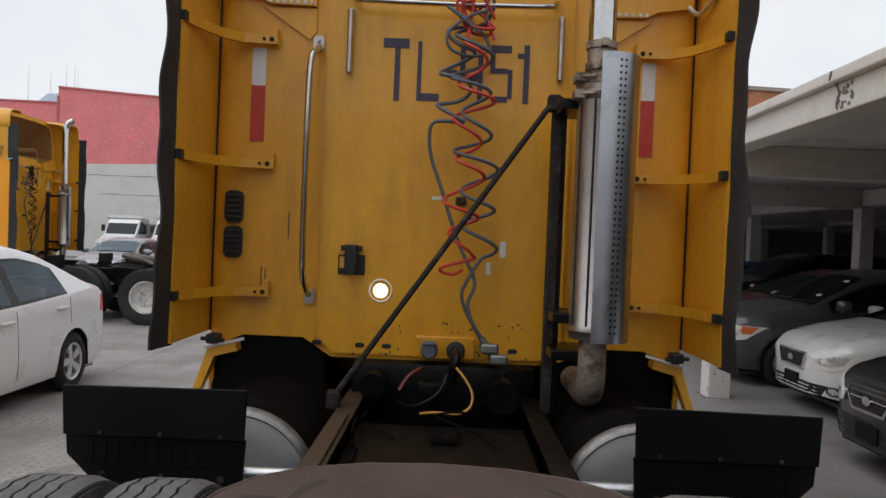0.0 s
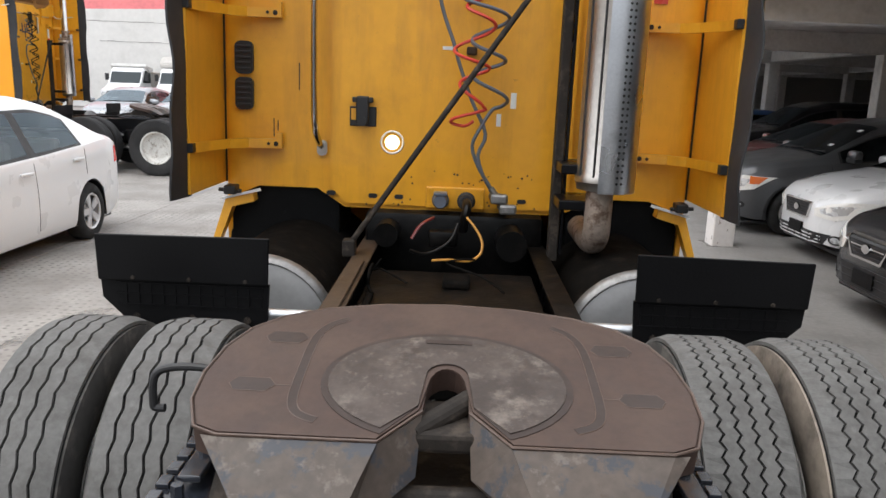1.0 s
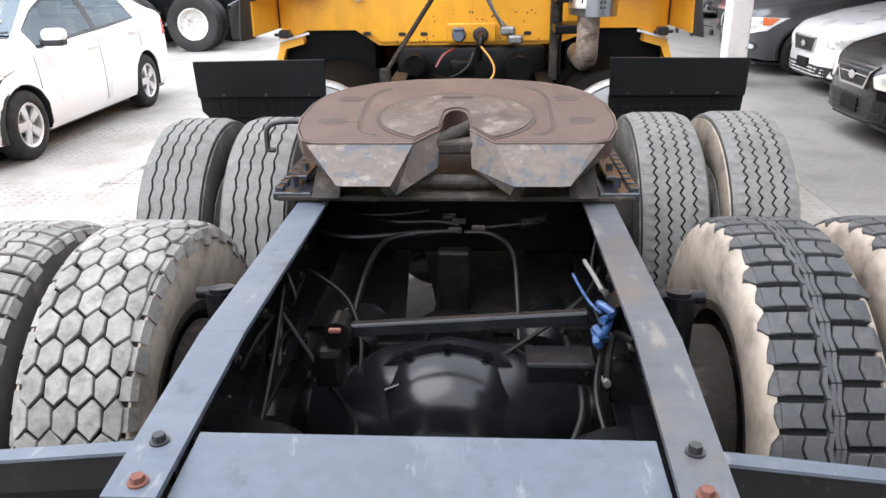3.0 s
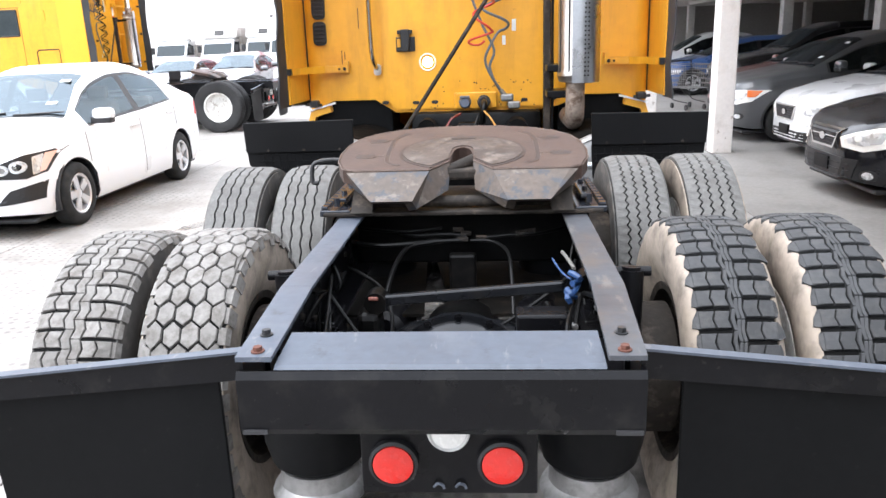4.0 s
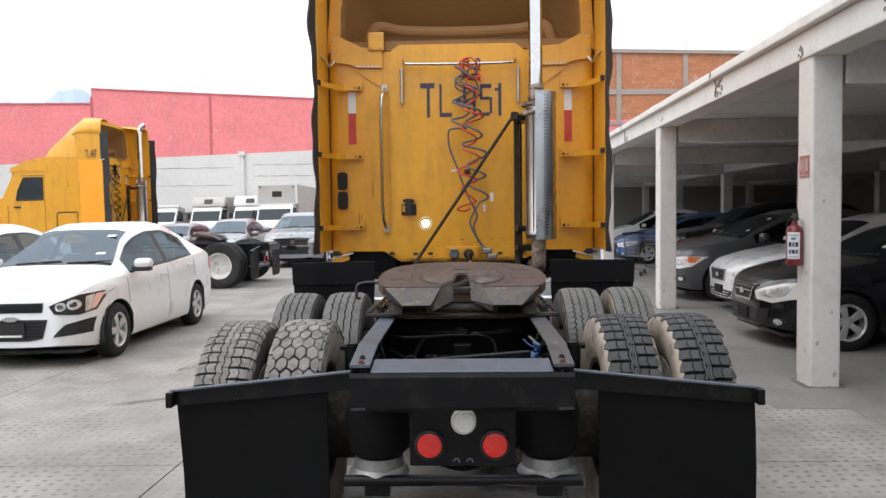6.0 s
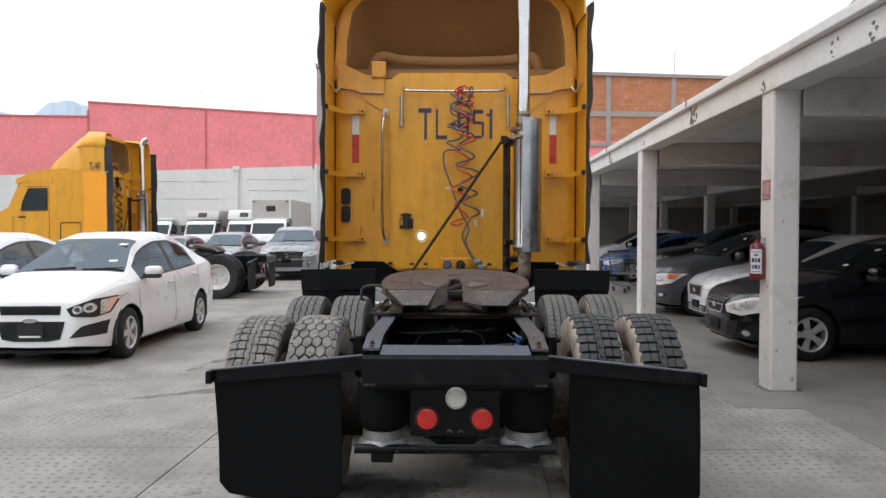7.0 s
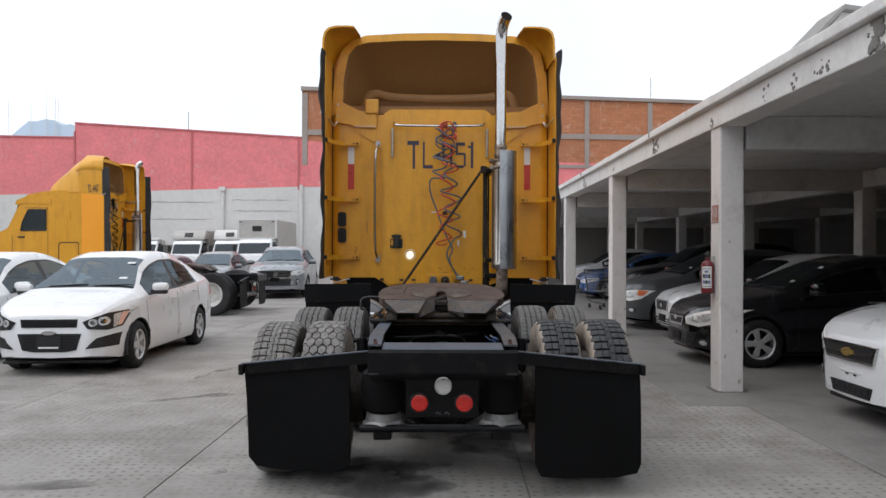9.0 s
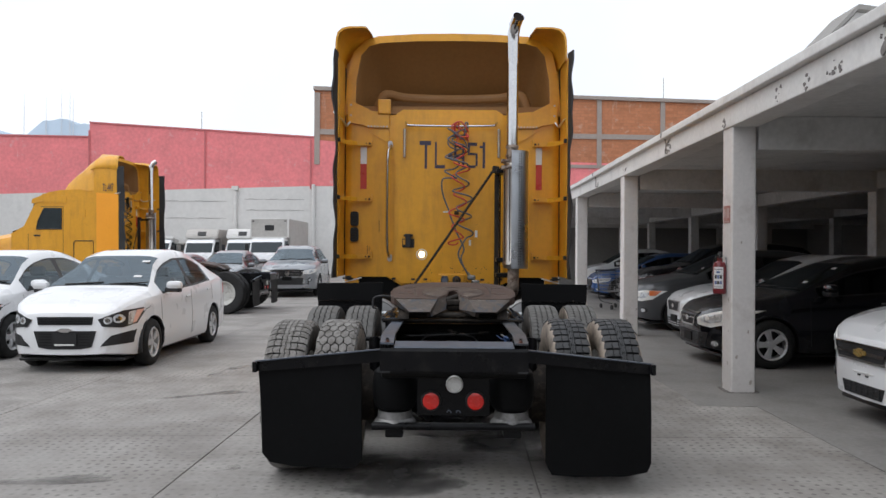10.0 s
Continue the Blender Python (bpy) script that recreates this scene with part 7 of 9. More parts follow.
def mud_flaps(T):
    for s in (-1, 1):
        bm = bmesh.new()
        prism(bm, mirrored([(0.42, 0.80), (0.42, 0.872), (1.205, 0.792), (1.205, 0.745), (1.17, 0.735)], s), -3.625, -3.606)
        box(bm, (min(s * 1.185, s * 1.212), -3.67, 0.735), (max(s * 1.185, s * 1.212), -3.60, 0.798), 0.004)
        h = part("flap_hanger", bm, M_BLACK, T, "angled steel mud flap hanger")
        part("hanger_flange", prism(bmesh.new(), mirrored([(0.42, 0.8735), (0.42, 0.880), (1.205, 0.800), (1.205, 0.7935)], s), -3.638, -3.606), M_RAILTOP, h, "dusty top flange, sky sheen in its colour")
        if s < 0:
            out = [(0.56, 0.805), (1.19, 0.742), (1.178, 0.60), (1.168, 0.45), (1.165, 0.235), (1.118, 0.18), (0.97, 0.155), (0.75, 0.148), (0.60, 0.146), (0.555, 0.20)]
        else:
            out = [(0.56, 0.805), (1.195, 0.742), (1.20, 0.60), (1.203, 0.45), (1.204, 0.19), (1.18, 0.135), (1.05, 0.109), (0.74, 0.105), (0.60, 0.115), (0.562, 0.19)]
        bm = bmesh.new()
        prism(bm, mirrored(out, s), -3.604, -3.592)
        bmesh.ops.bevel(bm, geom=list(bm.edges), offset=0.003, segments=1, affect="EDGES")
        part("mud_flap", bm, M_RUBBER, T, "black rubber mud flap, slightly wavy")


def coupling(T):
    """Tilted fifth wheel plate with its throat, ramps, pockets and mounting."""
    tilt = Matrix.Translation((0, -2.5, 1.113)) @ pose(0, 0, 0, 11.5, 0, 0)
    # outline in the plate's own plane: y forward from the rear edge
    right = [(0.040, 0.20), (0.044, 0.095), (0.118, 0.0), (0.40, 0.0), (0.445, 0.02), (0.475, 0.10), (0.48, 0.19), (0.465, 0.29), (0.43, 0.37), (0.37, 0.43), (0.28, 0.475), (0.15, 0.505), (0.0, 0.515)]
    left = [(-x, y) for x, y in right[-2::-1]]
    throat = [(-0.03, 0.225), (-0.016, 0.24), (0.0, 0.245), (0.016, 0.24), (0.03, 0.225)]
    bm = prism(bmesh.new(), right + left + throat, -0.055, 0.0, "z")
    bmesh.ops.bevel(bm, geom=[e for e in bm.edges if all(abs(v.co.z) < 1e-4 for v in e.verts)], offset=0.006, segments=2, affect="EDGES")
    plate = part("coupling_plate", bm, M_RUST, T, "greasy rust-brown fifth wheel plate")
    plate.matrix_basis = tilt
    # worn crown round the throat, a shallow raised ring segment
    def ring(rx, ry, z0, z1, lo, hi, rin=0.0, cy=0.185):
        b = bmesh.new()
        n = 40
        a0, a1 = radians(lo), radians(hi)
        outp = [(rx * math.cos(a0 + (a1 - a0) * k / n), cy + ry * math.sin(a0 + (a1 - a0) * k / n)) for k in range(n + 1)]
        inp = [(-0.052, 0.105)] + [(-0.042 * math.cos(math.pi * k / 10), 0.21 + 0.042 * math.sin(math.pi * k / 10)) for k in range(11)] + [(0.052, 0.105)]
        return prism(b, outp + inp, z0, z1, "z")
    part("crown_border", ring(0.246, 0.190, 0.0002, 0.0016, -62, 242), M_GREASELINE, plate, "dark greasy border of the bearing area")
    part("worn_edge", sweep(bmesh.new(), [(x, y, -0.002) for x, y in right[1:] + left[:-1]], 0.0032, 6), M_WORNEDGE, plate, "bare worn rim of the plate")
    part("worn_crown", ring(0.232, 0.176, 0.0006, 0.004, -60, 240), M_RUSTWORN, plate, "paler scraped bearing area round the throat")
    for s in (-1, 1):
        # shallow grease channels, flat strips with a bare edge on each side
        path = smooth_path([(s * 0.235, 0.05, 0), (s * 0.272, 0.07, 0), (s * 0.288, 0.11, 0), (s * 0.29, 0.20, 0), (s * 0.285, 0.33, 0), (s * 0.262, 0.395, 0), (s * 0.22, 0.43, 0)])
        left_side, right_side = [], []
        for a, b in zip(path, path[1:]):
            n = Vector((-(b - a).y, (b - a).x, 0)).normalized() * 0.009
            left_side.append((a.x + n.x, a.y + n.y))
            right_side.append((a.x - n.x, a.y - n.y))
        part("grease_groove", prism(bmesh.new(), left_side + right_side[::-1], -0.001, 0.0008, "z"), M_GREASELINE, plate, "dark grease channel")
        for line in (left_side, right_side):
            part("channel_edge", sweep(bmesh.new(), [(x, y, 0.0004) for x, y in line], 0.0010, 5), M_WORNEDGE, plate)
        for y, x in ((0.155, 0.375), (0.335, 0.345)):
            pts = [(x - 0.045, y), (x - 0.03, y + 0.022), (x + 0.032, y + 0.022), (x + 0.045, y), (x + 0.032, y - 0.022), (x - 0.03, y - 0.022)]
            part("pin_pocket", prism(bmesh.new(), mirrored(pts, s), -0.002, 0.0012, "z"), M_GREASELINE, plate, "grease-filled pin pocket")
            part("pocket_edge", sweep(bmesh.new(), [(s * u, v, 0.0006) for u, v in pts + pts[:1]], 0.0011, 5), M_WORNEDGE, plate)
            part("channel_edge", sweep(bmesh.new(), [(s * (x - 0.045), y, 0.0), (s * 0.30, y, 0.0)], 0.002, 6), M_WORNEDGE, plate)
    part("cast_mark", prism(bmesh.new(), rounded(0.10, 0.014, 0.004, cx=0.0, cy=0.335), 0.0042, 0.0055, "z"), M_GREASELINE, plate)
    # rear ramps
    for s in (-1, 1):
        bm = bmesh.new()
        top = [(0.118, -2.502, 1.108), (0.40, -2.502, 1.108), (0.43, -2.49, 1.105)]
        low = [(0.170, -2.642, 1.024), (0.295, -2.642, 1.024), (0.322, -2.630, 1.022)]
        a = [bm.verts.new((s * x, y, z)) for x, y, z in top + low[::-1]]
        b = [bm.verts.new((s * x, y + 0.045, z - (0.055 if z > 1.06 else 0.016))) for x, y, z in top + low[::-1]]
        bm.faces.new(a); bm.faces.new(b[::-1])
        for i in range(6):
            bm.faces.new((a[i], b[i], b[(i + 1) % 6], a[(i + 1) % 6]))
        part("ramp", bm, M_RAMP, T, "scraped steel guide ramp")
        # inner guide wall from the throat to the ramp tip
        bm = bmesh.new()
        q = [(0.044, -2.41, 1.126), (0.118, -2.50, 1.107), (0.170, -2.642, 1.023), (0.160, -2.60, 0.985), (0.05, -2.47, 1.03)]
        a = [bm.verts.new((s * x, y, z)) for x, y, z in q]
        b = [bm.verts.new((s * (x + 0.03), y + 0.02, z - 0.01)) for x, y, z in q]
        bm.faces.new(a); bm.faces.new(b[::-1])
        for i in range(5):
            bm.faces.new((a[i], b[i], b[(i + 1) % 5], a[(i + 1) % 5]))
        part("guide_wall", bm, M_RAMP, T)
        # pedestal bracket and slotted base rail
        bm = bmesh.new()
        prism(bm, [(-2.56, 0.965), (-2.02, 0.965), (-2.18, 1.13), (-2.36, 1.10)], s * 0.33, s * 0.41, "x")
        part("pedestal", bm, M_MUD, T, "greasy mounting pedestal")
        bm = bx((min(s * 0.42, s * 0.535), -2.52, 0.9445), (max(s * 0.42, s * 0.535), -1.95, 0.968), 0.004)
        box(bm, (min(s * 0.445, s * 0.49), -2.45, 0.986), (max(s * 0.445, s * 0.49), -2.0, 1.0), 0.004)
        for y in (-2.5, -2.35, -2.2, -2.05):
            rod(bm, (s * 0.47, y, 0.98), (s * 0.47, y, 1.012), 0.012, seg=6)
        rail = part("slide_rail", bm, M_RAIL, T, "notched greasy slide rail")
        for k in range(10):
            y = -2.50 + k * 0.055
            part("rail_tooth", bx((min(s * 0.508, s * 0.533), y, 0.9685), (max(s * 0.508, s * 0.533), y + 0.036, 0.979), 0.002), M_RAIL, rail)
    bm = bx((-0.52, -2.53, 0.9445), (0.52, -2.49, 0.960), 0.004)
    box(bm, (-0.41, -2.485, 0.9445), (0.41, -2.0, 0.958), 0.004)
    rod(bm, (-0.40, -2.46, 0.985), (0.40, -2.46, 0.985), 0.022)
    part("base_plate", bm, M_MUD, T, "grease-caked coupling base")
    # locking jaw inside the throat
    bm = bx((-0.06, -2.44, 1.06), (0.06, -2.28, 1.10), 0.01)
    bm2 = rod(bm, (-0.06, -2.42, 1.09), (0.05, -2.33, 1.125), 0.022)
    part("locking_jaw", bm2, M_MUD, T, "dark locking jaw")
    # release handle
    bm = sweep(bmesh.new(), smooth_path([(-0.44, -2.20, 1.10), (-0.53, -2.195, 1.112), (-0.60, -2.19, 1.105), (-0.628, -2.195, 1.085), (-0.63, -2.20, 1.03), (-0.625, -2.20, 1.018), (-0.605, -2.20, 1.018)], 4), 0.009, 10)
    part("release_handle", bm, M_TRIM, T, "bent black release handle", smooth=True)


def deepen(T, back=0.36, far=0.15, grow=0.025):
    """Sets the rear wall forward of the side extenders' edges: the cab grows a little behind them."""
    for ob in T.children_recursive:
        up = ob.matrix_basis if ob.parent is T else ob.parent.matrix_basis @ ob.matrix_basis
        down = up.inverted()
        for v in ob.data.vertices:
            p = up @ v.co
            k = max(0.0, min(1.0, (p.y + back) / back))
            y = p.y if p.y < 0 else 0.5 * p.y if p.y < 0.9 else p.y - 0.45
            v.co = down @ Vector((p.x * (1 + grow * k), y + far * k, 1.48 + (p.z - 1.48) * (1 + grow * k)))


tractor = thing("tractor_truck", "yellow sleeper-cab tractor truck with bare chassis parked on concrete", "truck", pose(0, 0, 0))
cab(tractor)
rear_fittings(tractor)
hoses(tractor)
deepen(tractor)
exhaust(tractor)
for side in (-1, 1):
    front_flap(tractor, side)
chassis(tractor)
mud_flaps(tractor)
coupling(tractor)
XI, XO = 0.778, 1.10
truck_wheel(tractor, -XO, AXLE_F, "rib", M_TREADRIB, M_TYRE, -1)
truck_wheel(tractor, -XI, AXLE_F, "rib", M_TREADRIB, M_TYRE, 1)
truck_wheel(tractor, XI, AXLE_F, "zigzag", M_TREADRIB, M_TYRE, -1)
truck_wheel(tractor, XO, AXLE_F, "zigzag", M_TREADRIB, M_TYRETAN, 1)
truck_wheel(tractor, -XO, AXLE_R, "worn_block", M_TREADPALE, M_TYRE, -1)
truck_wheel(tractor, -XI, AXLE_R, "hex", M_TREADPALE, M_TYRETAN, 1)
truck_wheel(tractor, XI, AXLE_R, "block", M_TREADDARK, M_TYRETAN, -1)
truck_wheel(tractor, XO, AXLE_R, "block", M_TREADDARK, M_TYRETAN, 1)
for side in (-1, 1):
    truck_wheel(tractor, side * 0.97, 3.15, "rib", M_TREADGREY, M_TYRE, side)

# the second tractor, the same model, parked across the yard
tractor_2 = copy_thing(tractor, YARD @ pose(*yard_place(-8.2, 10.9), 0.030, 0, 0, 88.3))
for ob in tractor_2.children_recursive:
    if ob.name.startswith(("bulb_lens", "air_hose", "hose_tangle")):
        ob.material_slots[0].link = "OBJECT"
        ob.material_slots[0].material = M_LAMPCLEAR if ob.name.startswith("bulb_lens") else M_HOSEK
        ob["label"] = "unlit lamp lens" if ob.name.startswith("bulb_lens") else "dark coiled air hose"
    if ob.name.startswith(("tyre", "tread")):
        for slot in ob.material_slots:
            slot.link = "OBJECT"
            slot.material = M_TYREBLACK
tagged(tractor_2, "second yellow sleeper-cab tractor truck parked across the yard", "truck")


def lettering(text, size, depth, material, parent, at, label):
    """Built-in font turned into a thin mesh."""
    cu = bpy.data.curves.new("lettering", "FONT")
    cu.body, cu.size, cu.extrude, cu.align_x = text, size, depth, "CENTER"
    tmp = new("lettering_source", cu)
    me = bpy.data.meshes.new_from_object(tmp)
    bpy.data.objects.remove(tmp)
    me.materials.append(material)
    ob = new("lettering", me)
    ob.parent, ob.matrix_basis = parent, at
    ob["label"] = label
    return ob


lettering("TL-447", 0.26, 0.002, M_STENCIL, tractor_2, pose(-1.222, -0.12, 2.93, 90, 0, -90) @ pose(0, 0, 0, 0, -3, 0) @ Matrix.Diagonal((0.36, 1, 1, 1)), "dark painted letters TL-447")



# ---- cars ----
from mathutils.bvhtree import BVHTree


def lerp_table(table, s):
    xs, ys = [p[0] for p in table], [p[1] for p in table]
    return float(np.interp(s, xs, ys))


def soft_table(table, s, w=0.09):
    return sum(lerp_table(table, s + d * w) for d in (-1, -0.5, 0, 0.5, 1)) / 5


SEDAN = dict(L=4.22, W=1.68, H=1.50, sill=0.19, axles=(0.72, 3.245), rw=0.308,
             top=[(0, 0.71), (0.04, 0.79), (0.14, 0.87), (0.45, 0.965), (0.86, 1.04), (1.62, 1.45), (2.0, 1.535), (2.55, 1.54), (3.02, 1.45), (3.70, 1.13), (4.03, 1.09), (4.17, 1.0), (4.22, 0.84)],
             belt=[(0, 0.685), (0.12, 0.79), (0.25, 0.845), (0.55, 0.90), (0.9, 0.91), (2.4, 0.965), (3.3, 1.03), (3.7, 1.06), (4.22, 0.95)],
             ws=(0.88, 1.62), rear=(3.06, 3.66), win=((1.08, 2.15), (2.24, 3.12)))
HATCH = dict(nose=[(0, 0.40), (0.02, 0.54), (0.06, 0.66), (0.13, 0.77), (0.25, 0.87), (0.5, 0.95), (1.0, 1.0)], L=4.35, W=1.78, H=1.44, sill=0.19, axles=(0.76, 3.38), rw=0.308,
             top=[(0, 0.62), (0.04, 0.68), (0.18, 0.79), (0.6, 0.89), (1.10, 0.965), (1.92, 1.33), (2.35, 1.415), (3.1, 1.41), (3.7, 1.33), (4.15, 1.03), (4.3, 0.98), (4.35, 0.80)],
             belt=[(0, 0.59), (0.2, 0.71), (0.6, 0.79), (1.2, 0.89), (2.5, 0.94), (4.35, 0.98)],
             ws=(1.13, 1.92), rear=(3.75, 4.10), win=((1.34, 2.35), (2.43, 3.25), (3.32, 3.62)))
COMPACT = dict(HATCH, L=4.25, W=1.72, top=[(0, 0.70), (0.04, 0.78), (0.18, 0.88), (0.6, 0.97), (1.05, 1.04), (1.80, 1.42), (2.2, 1.50), (2.9, 1.49), (3.5, 1.40), (4.0, 1.10), (4.2, 1.02), (4.25, 0.84)],
               belt=[(0, 0.67), (0.2, 0.78), (0.6, 0.87), (1.2, 0.94), (2.5, 0.99), (4.25, 1.0)], ws=(1.07, 1.80), rear=(3.55, 3.95), win=((1.26, 2.25), (2.33, 3.15), (3.22, 3.5)))
SUV = dict(L=4.75, W=1.94, H=1.68, sill=0.26, axles=(0.90, 3.75), rw=0.37,
           top=[(0, 0.80), (0.04, 0.88), (0.18, 0.98), (0.6, 1.06), (1.2, 1.14), (1.9, 1.56), (2.3, 1.66), (3.6, 1.66), (4.3, 1.56), (4.6, 1.15), (4.75, 0.9)],
           belt=[(0, 0.76), (0.3, 0.92), (1.2, 1.04), (4.75, 1.12)],
           ws=(1.26, 1.88), rear=(4.33, 4.58), win=((1.45, 2.4), (2.48, 3.35), (3.42, 4.2)))
TALL = dict(SUV, W=1.94, top=[(0, 0.90), (0.04, 0.97), (0.18, 1.05), (0.6, 1.11), (1.2, 1.17), (1.9, 1.60), (2.3, 1.70), (3.6, 1.70), (4.3, 1.60), (4.6, 1.15), (4.75, 0.9)],
            belt=[(0, 0.86), (0.3, 0.98), (1.2, 1.06), (4.75, 1.12)])


def patch(bvh, outline, origin, ux, uz, d, off, thick=0.012, cuts=5):
    """A conforming plate: the outline (2D in ux, uz) dropped along d on to the body, standing off proud of it."""
    origin, ux, uz, d = Vector(origin), Vector(ux), Vector(uz), Vector(d).normalized()
    b = bmesh.new()
    vs = [b.verts.new((p[0], p[1], 0)) for p in outline]
    b.faces.new(vs)
    bmesh.ops.triangulate(b, faces=list(b.faces))
    bmesh.ops.subdivide_edges(b, edges=list(b.edges), cuts=cuts, use_grid_fill=True)
    last = None
    for v in b.verts:
        p = origin + ux * v.co.x + uz * v.co.y
        hit = bvh.ray_cast(p - d * 3.0, d)
        if hit[0] is not None:
            last = (hit[0] - (p - d * 3.0)).dot(d)
        v.co = p - d * 3.0 + d * ((last if last is not None else 3.0) - off)
    r = bmesh.ops.extrude_face_region(b, geom=list(b.faces))
    bmesh.ops.translate(b, vec=d * (thick + off), verts=[v for v in r["geom"] if isinstance(v, bmesh.types.BMVert)])
    return b


def ellipse(rx, rz, cx, cz, n=18):
    return [(cx + rx * math.cos(2 * math.pi * k / n), cz + rz * math.sin(2 * math.pi * k / n)) for k in range(n)]


def car_wheel(parent, x, y, r, w, s, spokes=5):
    rim_r = r * 0.66
    prof = [(-w / 2, rim_r), (-w / 2 - 0.006, rim_r + 0.02), (-w / 2 - 0.004, r - 0.05), (-w / 2 + 0.02, r - 0.012), (-w * 0.3, r), (w * 0.3, r), (w / 2 - 0.02, r - 0.012), (w / 2 + 0.004, r - 0.05), (w / 2 + 0.006, rim_r + 0.02), (w / 2, rim_r)]
    b = lathe(bmesh.new(), prof, 40, None, True)
    wheel = part("wheel", b, M_CARTYRE, parent, "black tyre", smooth=True)
    wheel.matrix_basis = pose(x, y, r)
    f = s * (w / 2 - 0.01)
    b = lathe(bmesh.new(), [(f - s * 0.13, rim_r - 0.012), (f - s * 0.13, 0.05), (f - s * 0.10, 0.0)], 32)
    lathe(b, [(f - s * 0.14, rim_r - 0.004), (f, rim_r - 0.004), (f + s * 0.006, rim_r - 0.012), (f - s * 0.005, rim_r - 0.03), (f - s * 0.13, rim_r - 0.03)], 36, None, True)
    lathe(b, [(f - s * 0.05, 0.0), (f - s * 0.012, 0.0), (f - s * 0.016, 0.045), (f - s * 0.03, 0.065), (f - s * 0.07, 0.07)], 24)
    for k in range(spokes):
        a = 2 * math.pi * k / spokes + 0.3
        m = pose(0, 0, 0, math.degrees(a), 0, 0)
        for da in (-0.13, 0.13):
            box(b, (min(f - s * 0.035, f - s * 0.008), -0.021, 0.05), (max(f - s * 0.035, f - s * 0.008), 0.021, rim_r - 0.01), 0.006, m @ pose(0, 0, 0, math.degrees(da), 0, 0))
    part("rim", b, M_ALLOY, wheel, "silver alloy rim", smooth=True)
    b = lathe(bmesh.new(), [(f - s * 0.12, 0.0), (f - s * 0.12, rim_r - 0.03), (f - s * 0.115, rim_r - 0.03), (f - s * 0.115, 0.0)], 28)
    part("brake_disc", b, M_TRIM, wheel)
    return wheel


def car(label, spec, paint, at, window=None, grille="bars", lower="wide", badge=None, stickers=False, orange=False, mirrors=True, spokes=5, group="parked cars"):
    window = window or G_CAR
    C = thing("car", label, "car", at, group)
    L, W = spec["L"], spec["W"]
    ns = 132
    st = sorted(set([0.0, 0.015, 0.04, 0.08, 0.13, L - 0.13, L - 0.07, L - 0.03, L] + [L * k / ns for k in range(ns + 1)]))
    plan = spec.get("nose", [(0, 0.56), (0.03, 0.69), (0.1, 0.80), (0.25, 0.895), (0.5, 0.96), (1.0, 1.0)]) + [ (L - 1.0, 1.0), (L - 0.5, 0.97), (L - 0.2, 0.92), (L - 0.06, 0.84), (L, 0.74)]
    nv = 18
    grid = []
    for s in st:
        w = W / 2 * soft_table(plan, s, 0.04)
        top, belt = soft_table(spec["top"], s), soft_table(spec["belt"], s)
        belt = min(belt, top - 0.045)
        g = max(0.0, min(1.0, (top - belt - 0.06) / 0.36))
        wr = w * (0.92 - 0.26 * g)
        sill = spec["sill"] + 0.05 * max(0, 1 - s / 0.3) + 0.10 * max(0, 1 - (L - s) / 0.5)
        sh = belt - 0.02
        low = [(0.0, sill - 0.01), (0.80 * w, sill), (0.95 * w, sill + 0.01), (0.985 * w, sill + 0.08), (1.0 * w, sill + (sh - sill) * 0.38), (0.998 * w, sill + (sh - sill) * 0.60), (0.985 * w, sill + (sh - sill) * 0.82), (0.965 * w, belt)]
        e = top - 0.03 - 0.05 * g
        up = [(0.965 * w + (wr - 0.965 * w) * t, belt + (e - belt) * t) for t in (0.04, 0.10, 0.36, 0.62, 0.84, 0.90)]
        cap = [(wr * 0.95, top - 0.02 - 0.015 * g), (wr * 0.72, top - 0.007), (wr * 0.36, top - 0.001), (0, top)]
        grid.append([(x, s, z) for x, z in low + up + cap])
    faces = {"body": [], "windscreen": [], "rear_window": [], "pillar": []}
    a0, a1 = spec["axles"]
    arch = spec["rw"] + 0.045

    def in_arch(s, z):
        return any((s - a) ** 2 + (z - spec["rw"]) ** 2 < arch ** 2 for a in (a0, a1))
    windows = {}
    for i in range(len(st) - 1):
        sm = (st[i] + st[i + 1]) / 2
        for j in range(nv - 1):
            q = [grid[i][j], grid[i][j + 1], grid[i + 1][j + 1], grid[i + 1][j]]
            zm = sum(p[2] for p in q) / 4
            if 2 <= j <= 6 and in_arch(sm, zm):
                continue
            key = "body"
            if j >= 14 and spec["ws"][0] < sm < spec["ws"][1]:
                key = "windscreen"
            elif j >= 14 and spec["rear"][0] < sm < spec["rear"][1]:
                key = "rear_window"
            elif 8 <= j <= 12:
                for k, (x0, x1) in enumerate(spec["win"]):
                    if x0 < sm < x1:
                        key = k if 9 <= j <= 11 and x0 + 0.02 < sm < x1 - 0.02 else "pillar"
                if key == "body" and any(a[1] <= sm <= b[0] for a, b in zip(spec["win"], spec["win"][1:])):
                    key = "pillar"
            elif j >= 13 and (abs(sm - spec["ws"][0]) < 0.03 or j == 13 and spec["ws"][0] < sm < spec["ws"][1]):
                key = "pillar" if j >= 14 else "body"
            if key == "body" or isinstance(key, int):
                for s in (-1, 1):
                    (faces["body"] if key == "body" else windows.setdefault((key, s), [])).append([(s * x, y, z) for x, y, z in q])
            else:
                for s in (-1, 1):
                    faces[key].append([(s * x, y, z) for x, y, z in q])

